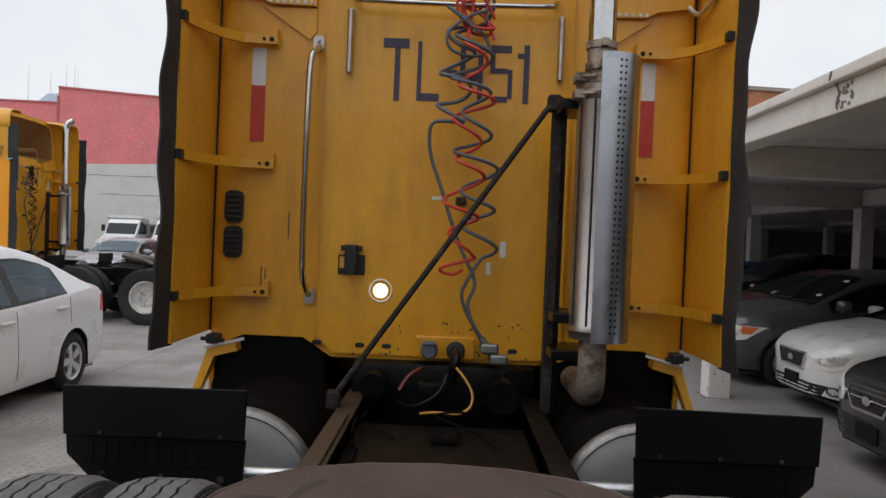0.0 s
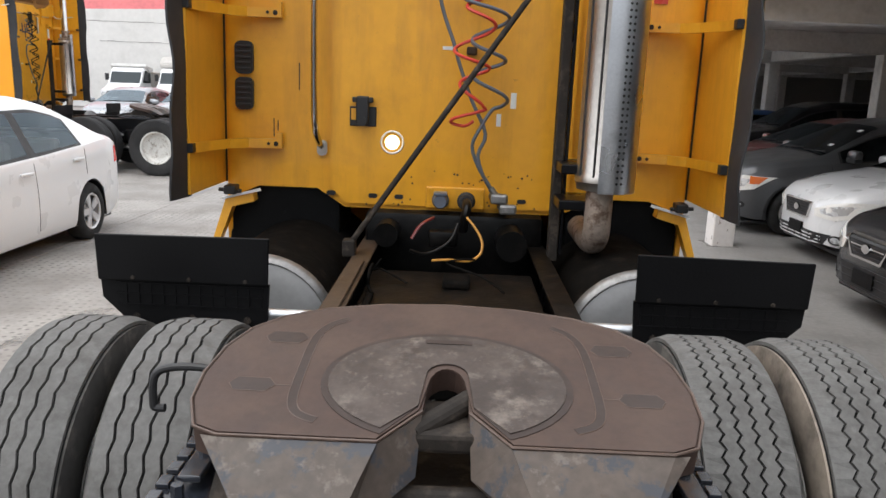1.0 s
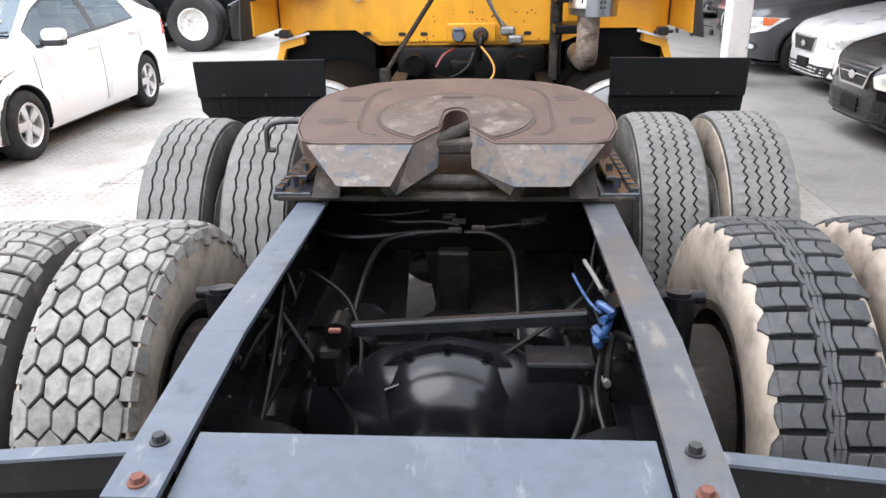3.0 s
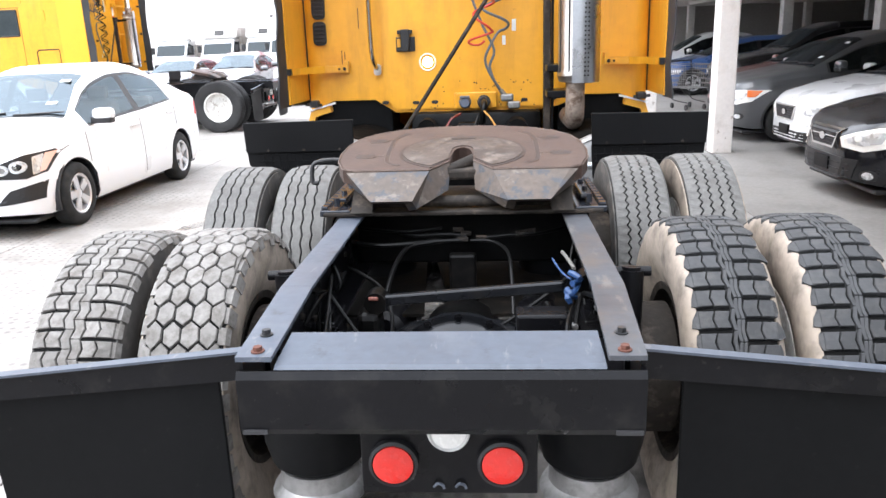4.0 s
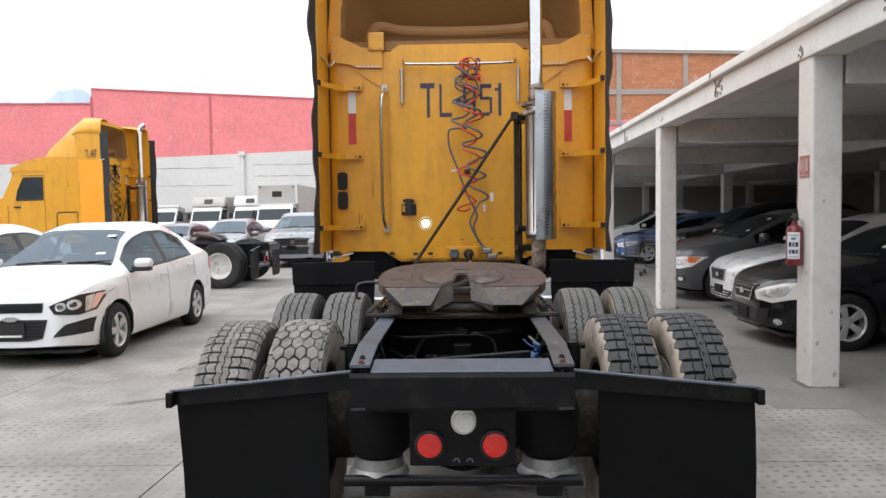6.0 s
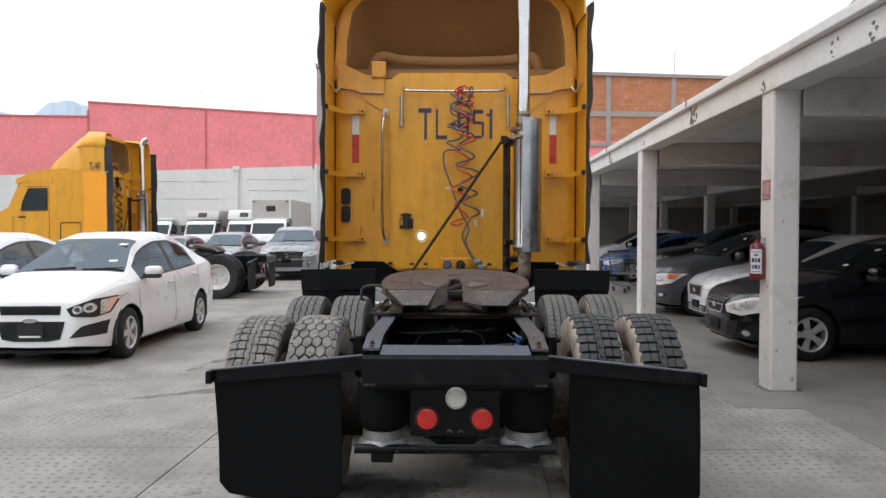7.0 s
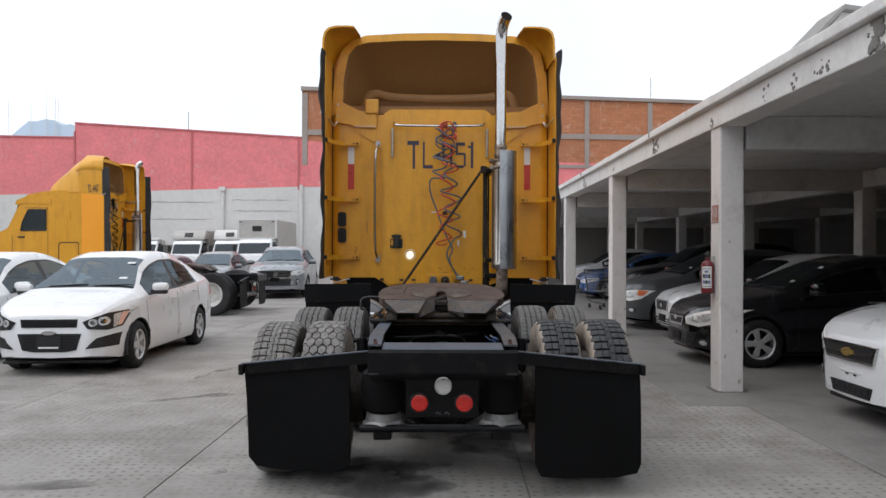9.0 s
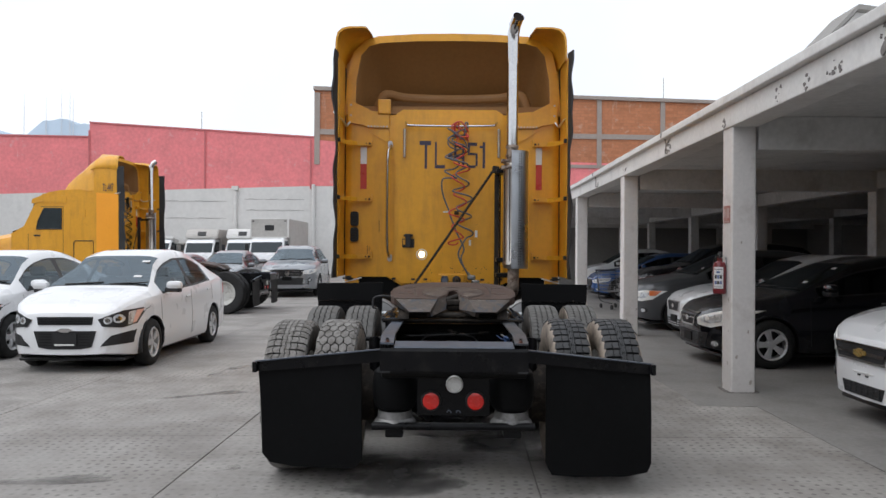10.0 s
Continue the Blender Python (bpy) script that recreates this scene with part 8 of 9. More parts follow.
    def build(quads):
        b = bmesh.new()
        for q in quads:
            b.faces.new([b.verts.new(p) for p in q])
        bmesh.ops.remove_doubles(b, verts=list(b.verts), dist=1e-4)
        bmesh.ops.dissolve_degenerate(b, edges=list(b.edges), dist=1e-5)
        for v in b.verts:
            if v.is_boundary and abs(v.co.x) > W * 0.3 and v.co.z < 0.8:
                for a in (a0, a1):
                    d = Vector((0, v.co.y - a, v.co.z - spec["rw"]))
                    if arch * 0.7 < d.length < arch * 1.5 and v.co.z > spec["sill"] + 0.012:
                        d = d.normalized() * arch
                        v.co.y, v.co.z = a + d.y, spec["rw"] + d.z
        return b
    b = build(faces["body"])
    for k in (0, -1):
        vs = [b.verts.new((s * x, y, z)) for s, pts in ((1, grid[k]), (-1, grid[k][::-1][1:-1])) for x, y, z in pts]
        b.faces.new(vs)
    bmesh.ops.remove_doubles(b, verts=list(b.verts), dist=1e-4)
    bmesh.ops.recalc_face_normals(b, faces=b.faces)
    bvh = BVHTree.FromBMesh(b)
    body = part("body", b, paint, C, smooth=50)
    for key in ("windscreen", "rear_window"):
        part(key, build(faces[key]), window, C, smooth=True)
    for s in (-1, 1):
        part("door_pillar", build([q for q in faces["pillar"] if s * q[0][0] > 0]), M_TRIM, C, "black window surround and centre pillar")
    for key, quads in windows.items():
        part("side_window", build(quads), G_SIDE if window is G_CAR else window, C, smooth=True)
    # cabin: floor, dashboard, seats
    b = bx((-W * 0.40, spec["ws"][0], 0.30), (W * 0.40, spec["rear"][1] - 0.2, 0.40), 0.02)
    box(b, (-W * 0.40, spec["ws"][0] - 0.05, 0.41), (W * 0.40, spec["ws"][0] + 0.35, 0.86), 0.05)
    part("cabin_floor", b, M_TRIM, C)
    for x in (-0.36, 0.36):
        b = bx((x - 0.24, spec["ws"][1] + 0.02, 0.41), (x + 0.24, spec["ws"][1] + 0.5, 0.62), 0.05)
        box(b, (x - 0.23, spec["ws"][1] + 0.5, 0.5), (x + 0.23, spec["ws"][1] + 0.62, 1.12), 0.05)
        box(b, (x - 0.12, spec["ws"][1] + 0.54, 1.13), (x + 0.12, spec["ws"][1] + 0.62, 1.27), 0.03)
        part("seat", b, M_SEAT, C)
    b = bx((-W * 0.36, spec["ws"][1] + 1.0, 0.41), (W * 0.36, spec["ws"][1] + 1.4, 0.62), 0.05)
    box(b, (-W * 0.36, spec["ws"][1] + 1.35, 0.5), (W * 0.36, spec["ws"][1] + 1.5, 1.10), 0.05)
    part("rear_bench", b, M_SEAT, C)
    for a in (a0, a1):
        for s in (-1, 1):
            x = s * (W / 2 - 0.115)
            arc = [(a + (arch + 0.02) * math.cos(radians(q)), spec["rw"] + (arch + 0.02) * math.sin(radians(q))) for q in range(-15, 196, 15)]
            arc2 = [(a + (arch - 0.004) * math.cos(radians(q)), spec["rw"] + (arch - 0.004) * math.sin(radians(q))) for q in range(195, -16, -15)]
            b = prism(bmesh.new(), arc + arc2, s * (W / 2 - 0.32), s * (W / 2 - 0.035), "x")
            prism(b, arc, s * (W / 2 - 0.33), s * (W / 2 - 0.321), "x")
            part("wheel_well", b, M_TRIM, C)
            car_wheel(C, x, a, spec["rw"], 0.20, s, spokes)
    front = dict(origin=(0, 0, 0), ux=(1, 0, 0), uz=(0, 0, 1), d=(0, 1, 0))

    def on_front(name, outline, m, off=0.010, label="", parent=C, cuts=5):
        return part(name, patch(bvh, outline, off=off + 0.006, cuts=cuts, **front), m, parent, label)
    zt = spec["belt"][0][1]
    k = W / 1.735
    # grille openings
    if grille == "split":
        g1 = on_front("upper_grille", [(-0.36 * k, zt + 0.015), (0.36 * k, zt + 0.015), (0.345 * k, zt - 0.085), (-0.345 * k, zt - 0.085)], M_TRIM, 0.004, "black mesh grille")
        g2 = on_front("lower_grille", [(-0.40 * k, zt - 0.16), (0.40 * k, zt - 0.16), (0.34 * k, zt - 0.36), (0.2 * k, zt - 0.385), (-0.2 * k, zt - 0.385), (-0.34 * k, zt - 0.36)], M_TRIM, 0.004, "black lower grille")
        for i in range(3):
            z = zt - 0.012 - 0.025 * i
            on_front("grille_bar", [(-0.33 * k, z), (0.33 * k, z), (0.33 * k, z - 0.006), (-0.33 * k, z - 0.006)], M_FLAPF, 0.014, parent=g1)
        for i in range(5):
            z = zt - 0.19 - 0.035 * i
            on_front("grille_bar", [(-0.33 * k, z), (0.33 * k, z), (0.33 * k, z - 0.006), (-0.33 * k, z - 0.006)], M_FLAPF, 0.014, parent=g2)
        on_front("badge", [(-0.10, zt - 0.15), (-0.04, zt - 0.125), (0.04, zt - 0.125), (0.10, zt - 0.15), (0.04, zt - 0.175), (-0.04, zt - 0.175)], M_CHROME, 0.02, "plain chrome badge")
        pl = on_front("blank_plate", [(-0.15, zt - 0.19), (0.15, zt - 0.19), (0.15, zt - 0.35), (-0.15, zt - 0.35)], M_TRIM, 0.018, "black blank plate holder")
        on_front("print_bar", [(-0.12, zt - 0.318), (0.12, zt - 0.318), (0.12, zt - 0.338), (-0.12, zt - 0.338)], M_REFW, 0.024, parent=pl)
        for s in (-1, 1):
            on_front("fog_recess", [(s * x, z) for x, z in ((0.79 * k, zt - 0.165), (0.58 * k, zt - 0.22), (0.45 * k, zt - 0.35), (0.77 * k, zt - 0.325))], M_TRIM, 0.004, "black fog lamp recess")
            hl = on_front("headlight", [(s * x, z) for x, z in ((0.42 * k, zt - 0.02), (0.48 * k, zt - 0.105), (0.70 * k, zt - 0.125), (0.79 * k, zt - 0.09), (0.83 * k, zt + 0.105), (0.69 * k, zt + 0.085))], M_TRIM, 0.005, "twin round headlight in a black housing")
            for cx, cz, r in ((0.545, -0.032, 0.046), (0.655, -0.014, 0.055)):
                on_front("lamp_bowl", ellipse(r, r, s * cx * k, zt + cz), M_LAMP, 0.014, parent=hl, cuts=1)
                on_front("lamp_lens", ellipse(r * 0.55, r * 0.55, s * cx * k, zt + cz, 14), M_CHROME, 0.018, parent=hl, cuts=1)
            on_front("corner_lens", [(s * x, z) for x, z in ((0.735 * k, zt - 0.095), (0.765 * k, zt - 0.088), (0.785 * k, zt + 0.03), (0.775 * k, zt + 0.078), (0.735 * k, zt + 0.06))], M_LAMP, 0.011, parent=hl)
            on_front("amber_lamp", [(s * x, z) for x, z in ((0.768 * k, zt - 0.08), (0.786 * k, zt - 0.07), (0.815 * k, zt + 0.085), (0.782 * k, zt + 0.08))], M_AMBERPALE if orange else M_LAMP, 0.012, parent=hl)
    else:
        def bordered(name, outline, rim, width, m, off, label, parent=C):
            """An opening with a raised strip along every edge."""
            ob = on_front(name, outline, m, off, label, parent)
            cx, cz = sum(p[0] for p in outline) / len(outline), sum(p[1] for p in outline) / len(outline)
            out = [(x + math.copysign(width, x - cx), z + math.copysign(width, z - cz)) for x, z in outline]
            for i in range(len(outline)):
                j = (i + 1) % len(outline)
                on_front("grille_frame", [out[i], out[j], outline[j], outline[i]], rim, off + 0.012, parent=ob)
            return ob
        gw, gt, gb, gn = {"two": (0.47, 0.03, 0.16, 0.06), "bow": (0.41, 0.0, 0.115, 0.06), "framed": (0.30, 0.075, 0.075, 0.10), "compact": (0.30, 0.03, 0.10, 0.04), "bars": (0.29, 0.05, 0.10, 0.06)}.get(grille, (0.36, 0.0, 0.16, 0.06))
        edge = [(-gw * k, zt + gt), (gw * k, zt + gt), ((gw - gn) * k, zt - gb), ((gn - gw) * k, zt - gb)]
        g1 = bordered("upper_grille", edge, M_CHROME if grille in ("bow", "framed", "bars", "two") else M_TRIM, 0.020 if grille in ("bow", "framed") else 0.014, M_TRIM, 0.006, "dark barred grille")
        bars = 5 if grille in ("bow", "bars") else 4
        for i in range(bars):
            z = zt + gt - (gt + gb) * (i + 0.7) / (bars + 0.4)
            w = gw - gn * (i + 0.7) / (bars + 0.4) - 0.02
            bright = grille == "two" and i in (0, 2) or grille == "framed" and i == 1
            on_front("grille_bar", [(-w * k, z), (w * k, z), (w * k, z - 0.011), (-w * k, z - 0.011)], M_CHROME if bright else M_SEAL, 0.016, parent=g1)
        zb = zt + (gt - gb) / 2
        if grille == "bow":
            on_front("grille_bar", [((0.035 - gw) * k, zb + 0.014), ((gw - 0.035) * k, zb + 0.014), ((gw - 0.05) * k, zb - 0.016), ((0.05 - gw) * k, zb - 0.016)], M_CHROME, 0.022, "wide chrome centre bar", parent=g1)
            on_front("badge", [(-0.082, zb - 0.020), (-0.030, zb - 0.020), (-0.036, zb - 0.036), (0.024, zb - 0.036), (0.030, zb - 0.020), (0.075, zb - 0.020), (0.082, zb + 0.020), (0.030, zb + 0.020), (0.036, zb + 0.036), (-0.024, zb + 0.036), (-0.030, zb + 0.020), (-0.075, zb + 0.020)], badge, 0.034, "plain gold badge", cuts=1)
        elif badge:
            r = 0.085 if grille == "two" else 0.036
            on_front("badge", ellipse(max(r, 0.058), r, 0, zb, 16), badge, 0.028, "plain badge", cuts=1)
        lw, l0, l1, ln = {"two": (0.66, 0.22, 0.44, 0.05), "bow": (0.33, 0.325, 0.425, 0.04), "framed": (0.56, 0.16, 0.37, 0.08), "bars": (0.60, 0.24, 0.37, 0.10), "compact": (0.42, 0.22, 0.36, 0.08)}.get(grille, (0.52, 0.24, 0.36, 0.05))
        g2 = on_front("lower_grille", [(-lw * k, zt - l0), (lw * k, zt - l0), ((lw - ln) * k, zt - l1), ((ln - lw) * k, zt - l1)], M_TRIM, 0.004, "black lower grille")
        for i in range(3):
            z = zt - l0 - (l1 - l0) * (i + 0.8) / 3.6
            w = lw - ln - 0.01
            on_front("grille_bar", [(-w * k, z), (w * k, z), (w * k, z - 0.010), (-w * k, z - 0.010)], paint if lower == "paint" and grille != "bow" else M_SEAL, 0.012, parent=g2)
        if grille in ("bow", "bars"):
            for i in range(7):
                x = (lw - ln - 0.02) * k * (i - 3) / 3
                on_front("grille_bar", [(x - 0.006, zt - l0 - 0.008), (x + 0.006, zt - l0 - 0.008), (x + 0.006, zt - l1 + 0.008), (x - 0.006, zt - l1 + 0.008)], M_SEAL, 0.014, parent=g2)
        if grille == "framed":
            on_front("bumper_lip", [(-0.62 * k, zt - 0.39), (0.62 * k, zt - 0.39), (0.56 * k, zt - 0.415), (-0.56 * k, zt - 0.415)], M_CHROME, 0.016, "chrome strip along the lower bumper")
        if grille == "bow":
            for x in (-0.075, 0.045):
                on_front("plate_hole", [(x, zt - 0.245), (x + 0.035, zt - 0.245), (x + 0.035, zt - 0.258), (x, zt - 0.258)], M_TRIM, 0.003, cuts=1)
            on_front("plate_scuff", [(-0.16, zt - 0.225), (0.16, zt - 0.225), (0.16, zt - 0.232), (-0.16, zt - 0.232)], M_REFW, 0.003, cuts=2)
        else:
            on_front("blank_plate", [(-0.15, zt - 0.18), (0.15, zt - 0.18), (0.15, zt - 0.30), (-0.15, zt - 0.30)], M_FLAPF, 0.02, "blank plate holder")
        lamps = {"framed": ((0.33, 0.02), (0.37, -0.06), (0.60, -0.085), (0.77, -0.03), (0.82, 0.15), (0.66, 0.13), (0.48, 0.075)),
                 "compact": ((0.36, 0.015), (0.40, -0.105), (0.62, -0.125), (0.75, -0.085), (0.81, 0.075), (0.66, 0.085), (0.48, 0.055)),
                 "bow": ((0.47, 0.01), (0.49, -0.08), (0.62, -0.11), (0.74, -0.07), (0.82, 0.13), (0.70, 0.13), (0.56, 0.07)),
                 "bars": ((0.36, 0.0), (0.40, -0.07), (0.62, -0.09), (0.77, -0.03), (0.82, 0.13), (0.66, 0.11), (0.48, 0.05))}.get(grille, ((0.40, -0.015), (0.46, -0.085), (0.66, -0.10), (0.79, -0.04), (0.81, 0.06), (0.64, 0.045)))
        for s in (-1, 1):
            hl = on_front("headlight", [(s * x * k, zt + z) for x, z in lamps], M_LAMPCLEAR, 0.006, "clear swept headlight")
            mx, mz = sum(p[0] for p in lamps) / len(lamps), sum(p[1] for p in lamps) / len(lamps)
            on_front("lamp_bowl", [(s * (mx + 0.62 * (x - mx)) * k, zt + mz + 0.55 * (z - mz)) for x, z in lamps], M_LAMP, 0.012, parent=hl)
            on_front("lamp_lens", ellipse(0.034, 0.030, s * (mx - 0.03) * k, zt + mz), M_LAMPCLEAR, 0.016, parent=hl, cuts=1)
            if orange:
                on_front("amber_lamp", [(s * x * k, zt + z) for x, z in ((0.725, -0.02), (0.765, -0.02), (0.785, 0.07), (0.715, 0.078))], M_AMBER, 0.016, parent=hl)
            on_front("fog_ring", ellipse(0.060, 0.050, s * 0.64 * k, zt - 0.29, 16), M_TRIM, 0.006, cuts=1)
            on_front("fog_lamp", ellipse(0.036, 0.034, s * 0.64 * k, zt - 0.29, 14), M_LAMP, 0.011, "round fog lamp", cuts=1)
    # wipers and roof marks
    for x in (-0.45, 0.15):
        b = bmesh.new()
        p0 = Vector((x, spec["ws"][0] + 0.02, 0))
        p1 = Vector((x + 0.5, spec["ws"][0] + 0.06, 0))
        pts = []
        for i in range(7):
            p = p0.lerp(p1, i / 6)
            z = soft_table(spec["top"], p.y) + 0.008 - 0.01 * abs(p.x)
            pts.append((p.x, p.y, z))
        part("wiper", sweep(b, pts, 0.009, 6), M_TRIM, C)
    if stickers:
        for x, t in ((0.45, 0.30), (0.42, 0.80)):
            y = spec["ws"][0] + (spec["ws"][1] - spec["ws"][0]) * t
            z = soft_table(spec["top"], y)
            b = bx((-0.055, -0.025, 0), (0.055, 0.025, 0.003))
            o = part("sticker", b, M_PAPER, C, "white windscreen sticker")
            o.matrix_basis = pose(x, y, z - 0.006, 28, 0, 0)
    for s in (-1, 1):
        if mirrors:
            y = spec["win"][0][0] + 0.10
            z = soft_table(spec["belt"], y) + 0.06
            b = bx((s * (W / 2 + 0.09) - 0.11, y - 0.065, z + 0.0), (s * (W / 2 + 0.09) + 0.11, y + 0.06, z + 0.115), 0.048)
            mi = part("wing_mirror", b, paint, C, smooth=True)
            b = bx((s * (W / 2 + 0.07) - 0.11, y - 0.05, z - 0.04), (s * (W / 2 + 0.07) + 0.11, y + 0.058, z + 0.03), 0.02)
            part("mirror_foot", b, M_TRIM, mi, "black mirror underside")
        for k2, (x0, x1) in enumerate(spec["win"][:2]):
            y = x1 - 0.14
            z = soft_table(spec["belt"], y) - 0.11
            hit = bvh.ray_cast(Vector((s * 3, y, z)), Vector((-s, 0, 0)))
            if hit[0] is not None:
                xx = hit[0].x
                b = bx((xx - 0.012, y - 0.10, z - 0.014), (xx + 0.012, y + 0.10, z + 0.016), 0.008)
                b2 = bmesh.ops.translate(b, vec=(s * 0.018, 0, 0), verts=list(b.verts))
                part("door_handle", b, M_CHROME if paint is M_CARBLACK else paint, C)
            # door shut line
            for yy in ((x0 - 0.10, x1 + 0.03) if k2 == 0 else (x1 + 0.04,)):
                pts = []
                for i in range(9):
                    zz = spec["sill"] + 0.10 + (soft_table(spec["belt"], yy) - 0.03 - spec["sill"] - 0.10) * i / 8
                    h = bvh.ray_cast(Vector((s * 3, yy, zz)), Vector((-s, 0, 0)))
                    if h[0] is not None and abs(h[0].x) > W * 0.4:
                        pts.append(h[0])
                if len(pts) > 2:
                    part("door_seam", sweep(bmesh.new(), pts, 0.0035, 5), M_TRIM, C)
        # lower sill strip and rear lamp
        hit = bvh.ray_cast(Vector((s * 3, L - 0.10, 0.88)), Vector((-s, 0, 0)))
        part("rear_lamp", patch(bvh, [(L - 0.30, 0.78), (L - 0.03, 0.80), (L - 0.03, 0.95), (L - 0.26, 0.96)], (0, 0, 0), (0, 1, 0), (0, 0, 1), (-s, 0, 0), 0.006), M_LAMPRED, C, "red rear lamp")
    b = bx((-W * 0.40, 0.16, spec["sill"] - 0.055), (W * 0.40, L - 0.2, spec["sill"] - 0.012), 0.02)
    part("underbody", b, M_TRIM, C)
    return C


def parked(front_x, front_y, turn):
    return YARD @ pose(*yard_place(front_x, front_y), 0, 0, 0, turn + 0.28)


# the two white sedans on the open side
car("white four-door sedan with black grilles parked on the concrete", SEDAN, M_CARWHITE, parked(-4.74, 1.06, -0.4), grille="split", orange=True, stickers=True)
car("second white four-door sedan parked close beside the first", SEDAN, M_CARWHITE, parked(-7.0, 1.75, -0.4), grille="split", orange=True)
# under the garage, noses to the yard
car("black hatchback under the garage roof, nose to the yard", HATCH, M_CARBLACK, parked(3.29, 2.06, -90), G_DARK, grille="framed", badge=M_CHROME, stickers=True)
car("white hatchback with a dark barred grille parked under the garage", HATCH, M_CARWHITE, parked(3.85, 4.52, -90), G_DARK, grille="bars", badge=M_CHROME, lower="paint")
car("dark grey compact car with an amber corner lamp under the garage", COMPACT, M_CARGREY, parked(3.55, 6.42, -90), G_DARK, grille="compact", orange=True, stickers=True)
car("white small sedan with a gold badge parked under the garage", dict(SEDAN, nose=[(0, 0.44), (0.02, 0.58), (0.06, 0.70), (0.13, 0.80), (0.25, 0.89), (0.5, 0.96), (1.0, 1.0)]), M_CARWHITE, parked(3.50, -1.78, -90), G_DARK, grille="bow", badge=M_GOLD, lower="paint")
car("dark red hatchback parked under the garage", HATCH, M_CARRED, parked(4.3, 9.2, -90), G_DARK, grille="dark")
car("tall black sport utility car under the garage", SUV, M_CARBLACK, parked(5.0, 11.7, -90), G_DARK, grille="dark")
car("blue hatchback parked under the garage", HATCH, M_CARBLUE, parked(4.5, 15.2, -90), G_DARK, grille="dark")
car("silver white sedan at the far end of the garage", SEDAN, M_CARWHITE, parked(4.7, 18.2, -90), G_DARK, grille="bars")
# beyond the sedans
car("silver sport utility car facing the yard by the far wall", TALL, M_CARSILVER, parked(-5.12, 15.8, 3), grille="two", badge=M_CHROME)
car("silver grey saloon parked beyond the bare chassis", SEDAN, M_CARSILVER, parked(-7.85, 17.2, 0), grille="bars")
car("silver car at the end of the far row", HATCH, M_CARSILVER, parked(-10.5, 18.6, 0), grille="bars")


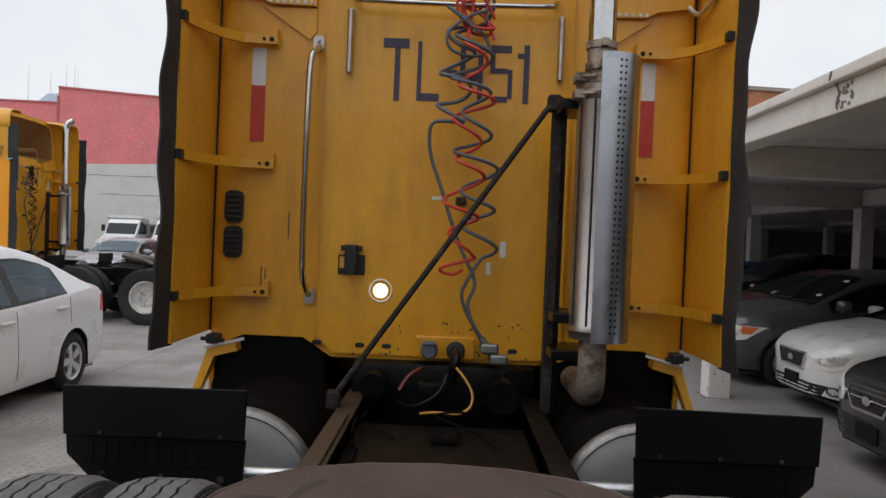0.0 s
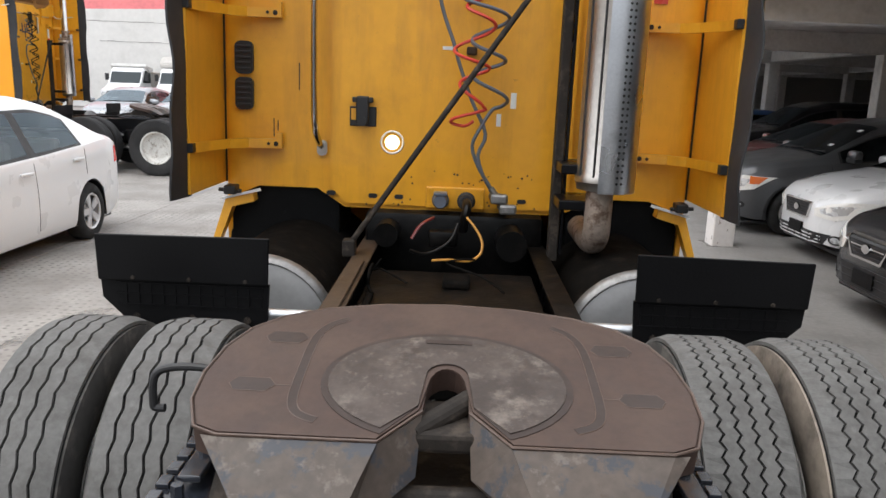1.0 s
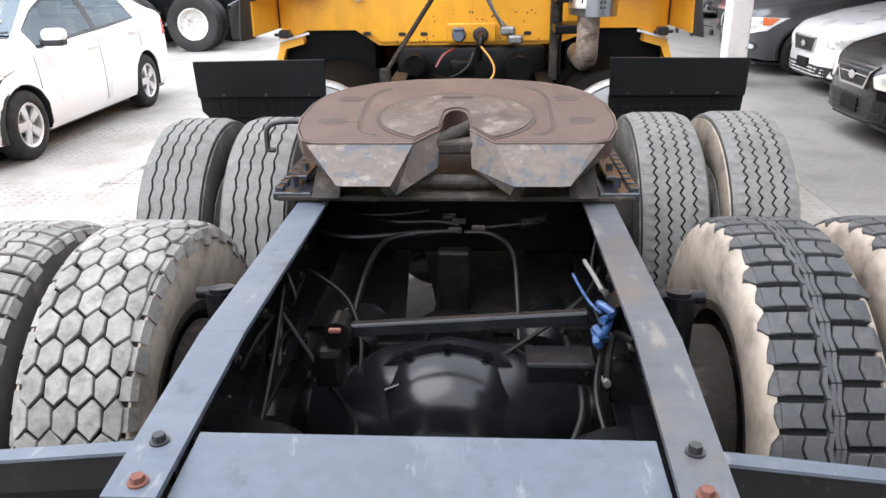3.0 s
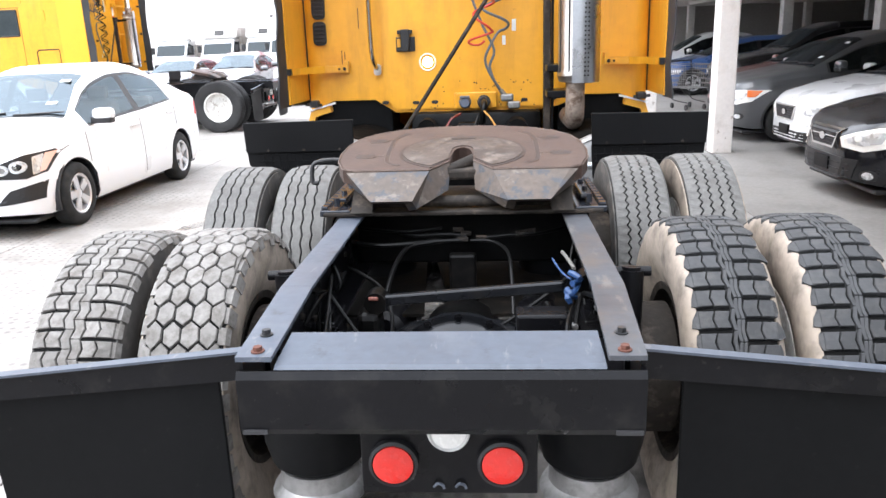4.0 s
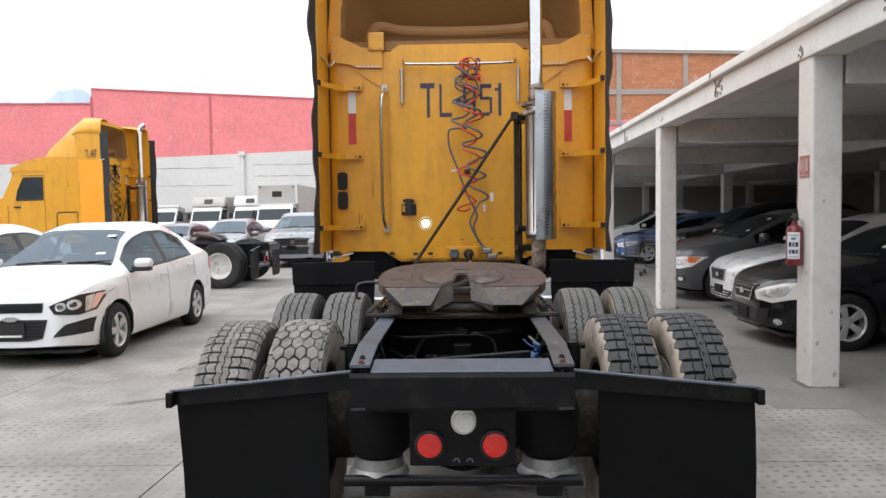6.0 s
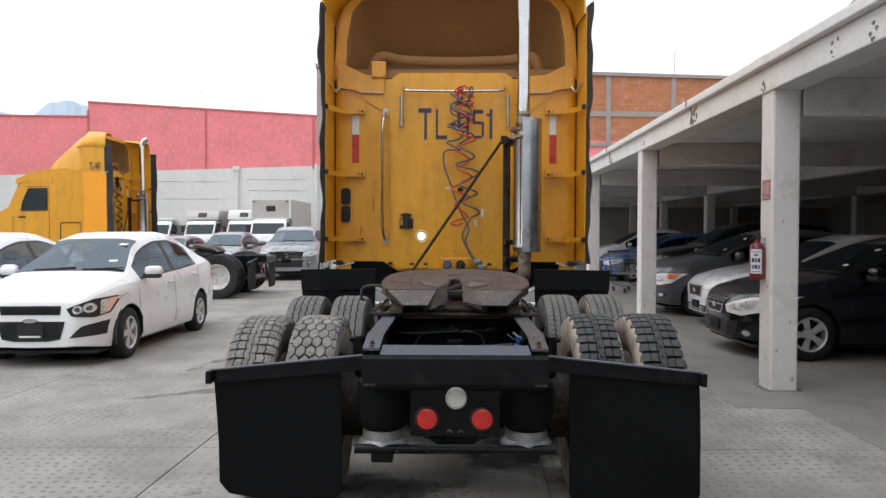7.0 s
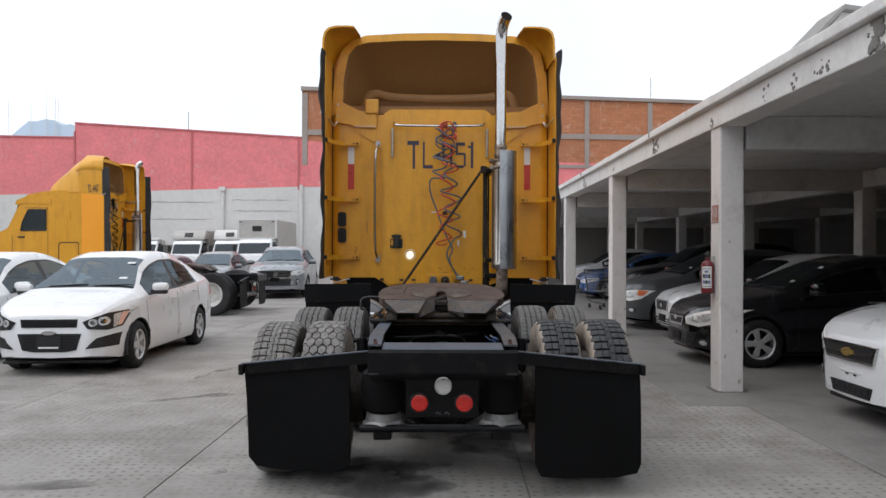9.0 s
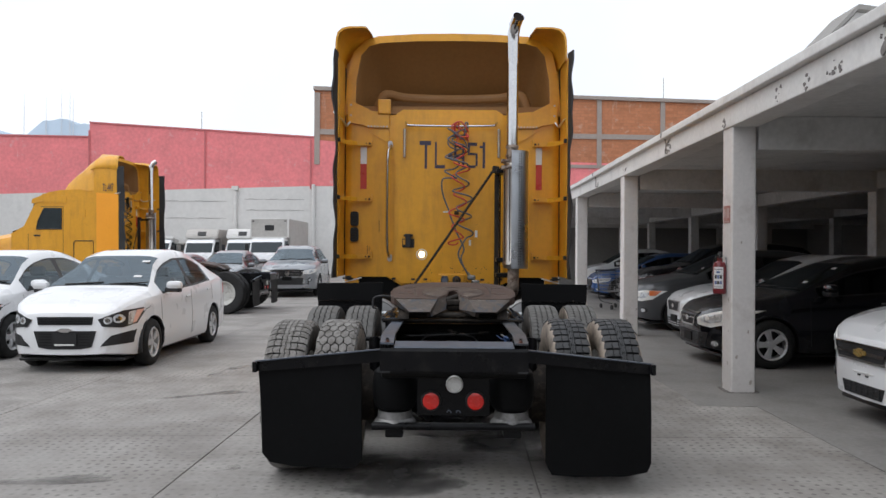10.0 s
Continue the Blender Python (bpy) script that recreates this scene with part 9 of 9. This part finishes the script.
def box_truck(label, at, box_mat, w, h, window=True):
    B = thing("box_truck", label, "truck", at, "box trucks by the far wall")
    side = [(0.0, 0.5), (0.0, 1.10), (0.75, 1.30), (0.95, 1.38), (1.35, 2.08), (1.5, 2.18), (2.3, 2.18), (2.3, 0.5)]
    b = prism(bmesh.new(), side, -w * 0.44, w * 0.44, "x")
    bmesh.ops.bevel(b, geom=[e for e in b.edges], offset=0.05, segments=2, affect="EDGES")
    part("cab", b, M_CARWHITE, B, smooth=True)
    b = bx((-w * 0.40, -0.006, 0.05), (w * 0.40, 0.006, 0.66), 0.004)
    o = part("windscreen", b, G_DARK, B)
    o.matrix_basis = pose(0, 0.948, 1.395, -29.8, 0, 0)
    for s in (-1, 1):
        part("side_window", prism(bmesh.new(), [(1.2, 1.45), (1.5, 2.03), (2.15, 2.03), (2.15, 1.45)], s * w * 0.442, s * w * 0.448, "x"), G_DARK, B)
        part("headlight", bx((s * w * 0.33 - 0.14, -0.03, 0.82), (s * w * 0.33 + 0.14, 0.03, 1.0), 0.02), M_LAMP, B)
        b = bx((s * (w * 0.44 + 0.18) - 0.09, 1.2, 1.55), (s * (w * 0.44 + 0.18) + 0.09, 1.28, 1.88), 0.02)
        rod(b, (s * w * 0.43, 1.25, 1.6), (s * (w * 0.44 + 0.18), 1.25, 1.7), 0.015)
        part("wing_mirror", b, M_TRIM, B)
    part("grille", bx((-w * 0.26, -0.025, 0.78), (w * 0.26, 0.03, 1.04), 0.015), M_TRIM, B)
    part("bumper", bx((-w * 0.46, -0.10, 0.40), (w * 0.46, 0.06, 0.58), 0.03), M_TRIM, B)
    y0 = 1.75 if h > 2.95 else 1.5
    z0 = 2.195
    if h > 2.95:
        b = bx((-w / 2, y0, z0), (w / 2, 2.31, h), 0.04)
    else:
        # rounded, raked nose over the cab
        b = prism(bmesh.new(), [(y0, z0), (y0 + 0.05, z0 + 0.22), (y0 + 0.25, h - 0.06), (y0 + 0.45, h), (2.31, h), (2.31, z0)], -w / 2, w / 2, "x")
        bmesh.ops.bevel(b, geom=list(b.edges), offset=0.05, segments=2, affect="EDGES")
    bd = part("cargo_box", b, box_mat, B, "pale sheet metal box front over the cab")
    part("box_body", bx((-w / 2, 2.31, 0.75), (w / 2, 7.5, h), 0.04), M_BOXALU, B, "dull grey sheet metal cargo body")
    for s in (-1, 1):
        if h > 2.95:
            part("edge_trim", bx((s * w / 2 - 0.045, y0 - 0.012, z0), (s * w / 2 + 0.045, y0 + 0.07, h + 0.01), 0.012), M_FARWHITE, bd, "pale corner trim")
            part("marker_lamp", bx((s * w * 0.43 - 0.06, y0 - 0.025, h - 0.16), (s * w * 0.43 + 0.06, y0 - 0.001, h - 0.11), 0.008), M_TRIM, bd)
    if h > 2.95:
        part("edge_trim", bx((-w / 2 + 0.05, y0 - 0.012, h - 0.05), (w / 2 - 0.05, y0 + 0.07, h + 0.008), 0.012), M_FARWHITE, bd, "pale top trim")
        part("edge_trim", bx((-w / 2 + 0.05, y0 - 0.012, z0 - 0.01), (w / 2 - 0.05, y0 + 0.07, z0 + 0.05), 0.012), M_FARWHITE, bd, "pale lower trim")
    if window:
        o = part("front_vent", bx((-0.24, -0.03, -0.14), (0.24, 0.03, 0.14), 0.025), M_TRIM, bd, "small dark window in the box front")
        o.matrix_basis = pose(0, y0 - 0.005, h - 0.48) if h > 2.95 else pose(0, y0 + 0.115, z0 + 0.30, -35)
    part("frame", bx((-w * 0.3, 0.4, 0.42), (w * 0.3, 5.9, 0.62), 0.02), M_TRIM, B)
    for y in (0.55, 4.6):
        for s in (-1, 1):
            car_wheel(B, s * w * 0.40, y, 0.36, 0.22, s, 6)
    return B


box_truck("white light truck with a pale roof box by the wall", YARD @ pose(*yard_place(-13.75, 32.3), 0), M_BOXALU, 1.82, 2.75)
box_truck("white light truck with a low flat bed by the wall", YARD @ pose(*yard_place(-16.2, 32.3), 0), M_FARWHITE, 1.82, 1.98, False)
box_truck("white light truck with a pale nose box by the wall", YARD @ pose(*yard_place(-11.45, 32.3), 0), M_FARWHITE, 1.82, 2.77)
box_truck("light truck with a tall silver cargo box", YARD @ pose(*yard_place(-9.15, 28.8), 0, 0, 0, 0), M_BOXALU, 1.95, 3.2)


# shopping trolley beside the garage
def trolley(at):
    T = thing("shopping_trolley", "empty grey wire shopping trolley standing beside a garage column", "trolley", at)
    b = bmesh.new()
    for k in range(9):
        f = k / 8
        for s in (-1, 1):
            rod(b, (s * 0.25, -0.4 + 0.8 * f, 0.45), (s * 0.29, -0.42 + 0.84 * f, 0.92), 0.007, seg=5)
    for k in range(6):
        z = 0.45 + 0.094 * k
        g = 0.25 + 0.008 * k
        for s in (-1, 1):
            rod(b, (s * g, -0.4, z), (s * g, 0.42, z), 0.007, seg=5)
        for y in (-0.41, 0.42):
            rod(b, (-g, y, z), (g, y, z), 0.007, seg=5)
    for k in range(7):
        rod(b, (-0.25 + 0.5 * k / 6, -0.4, 0.45), (-0.25 + 0.5 * k / 6, 0.42, 0.45), 0.007, seg=5)
    part("basket", b, M_PEDESTAL, T)
    b = bmesh.new()
    for s in (-1, 1):
        sweep(b, smooth_path([(s * 0.27, 0.50, 0.98), (s * 0.24, 0.40, 0.6), (s * 0.22, 0.36, 0.22), (s * 0.20, -0.35, 0.16)]), 0.013, 8)
    rod(b, (-0.28, 0.50, 0.98), (0.28, 0.50, 0.98), 0.016)
    part("frame", b, M_TRIM, T, smooth=True)
    for x in (-0.2, 0.2):
        for y in (-0.33, 0.34):
            part("castor", lathe(bmesh.new(), [(-0.015, 0.0), (-0.015, 0.06), (0.015, 0.06), (0.015, 0.0)], 16, Matrix.Translation((x, y, 0.06))), M_TRIM, T)
    return T


trolley(YARD @ pose(4.22, 11.35, 0, 0, 0, 12))



# ---- yard slabs, each its own piece over the bed ----
SLAB_W, SLAB_L, JOINT = 2.375, 3.05, 0.009
GRID = pose(-1.80, -2.02, 0, 0, 0, -1.2)
bm = box(bmesh.new(), (0, 0, -0.0115), (SLAB_W - JOINT, SLAB_L - JOINT, 0.0), 0.004)
first = part("slab", bm, M_YARD, pavement)
slab_mesh = first.data
first.matrix_basis = GRID
for i in range(-13, 9):
    for j in range(-6, 13):
        if (i, j) == (0, 0):
            continue
        ob = new("slab", slab_mesh)
        ob.parent = pavement
        ob.matrix_basis = GRID @ pose(i * SLAB_W, j * SLAB_L, 0)
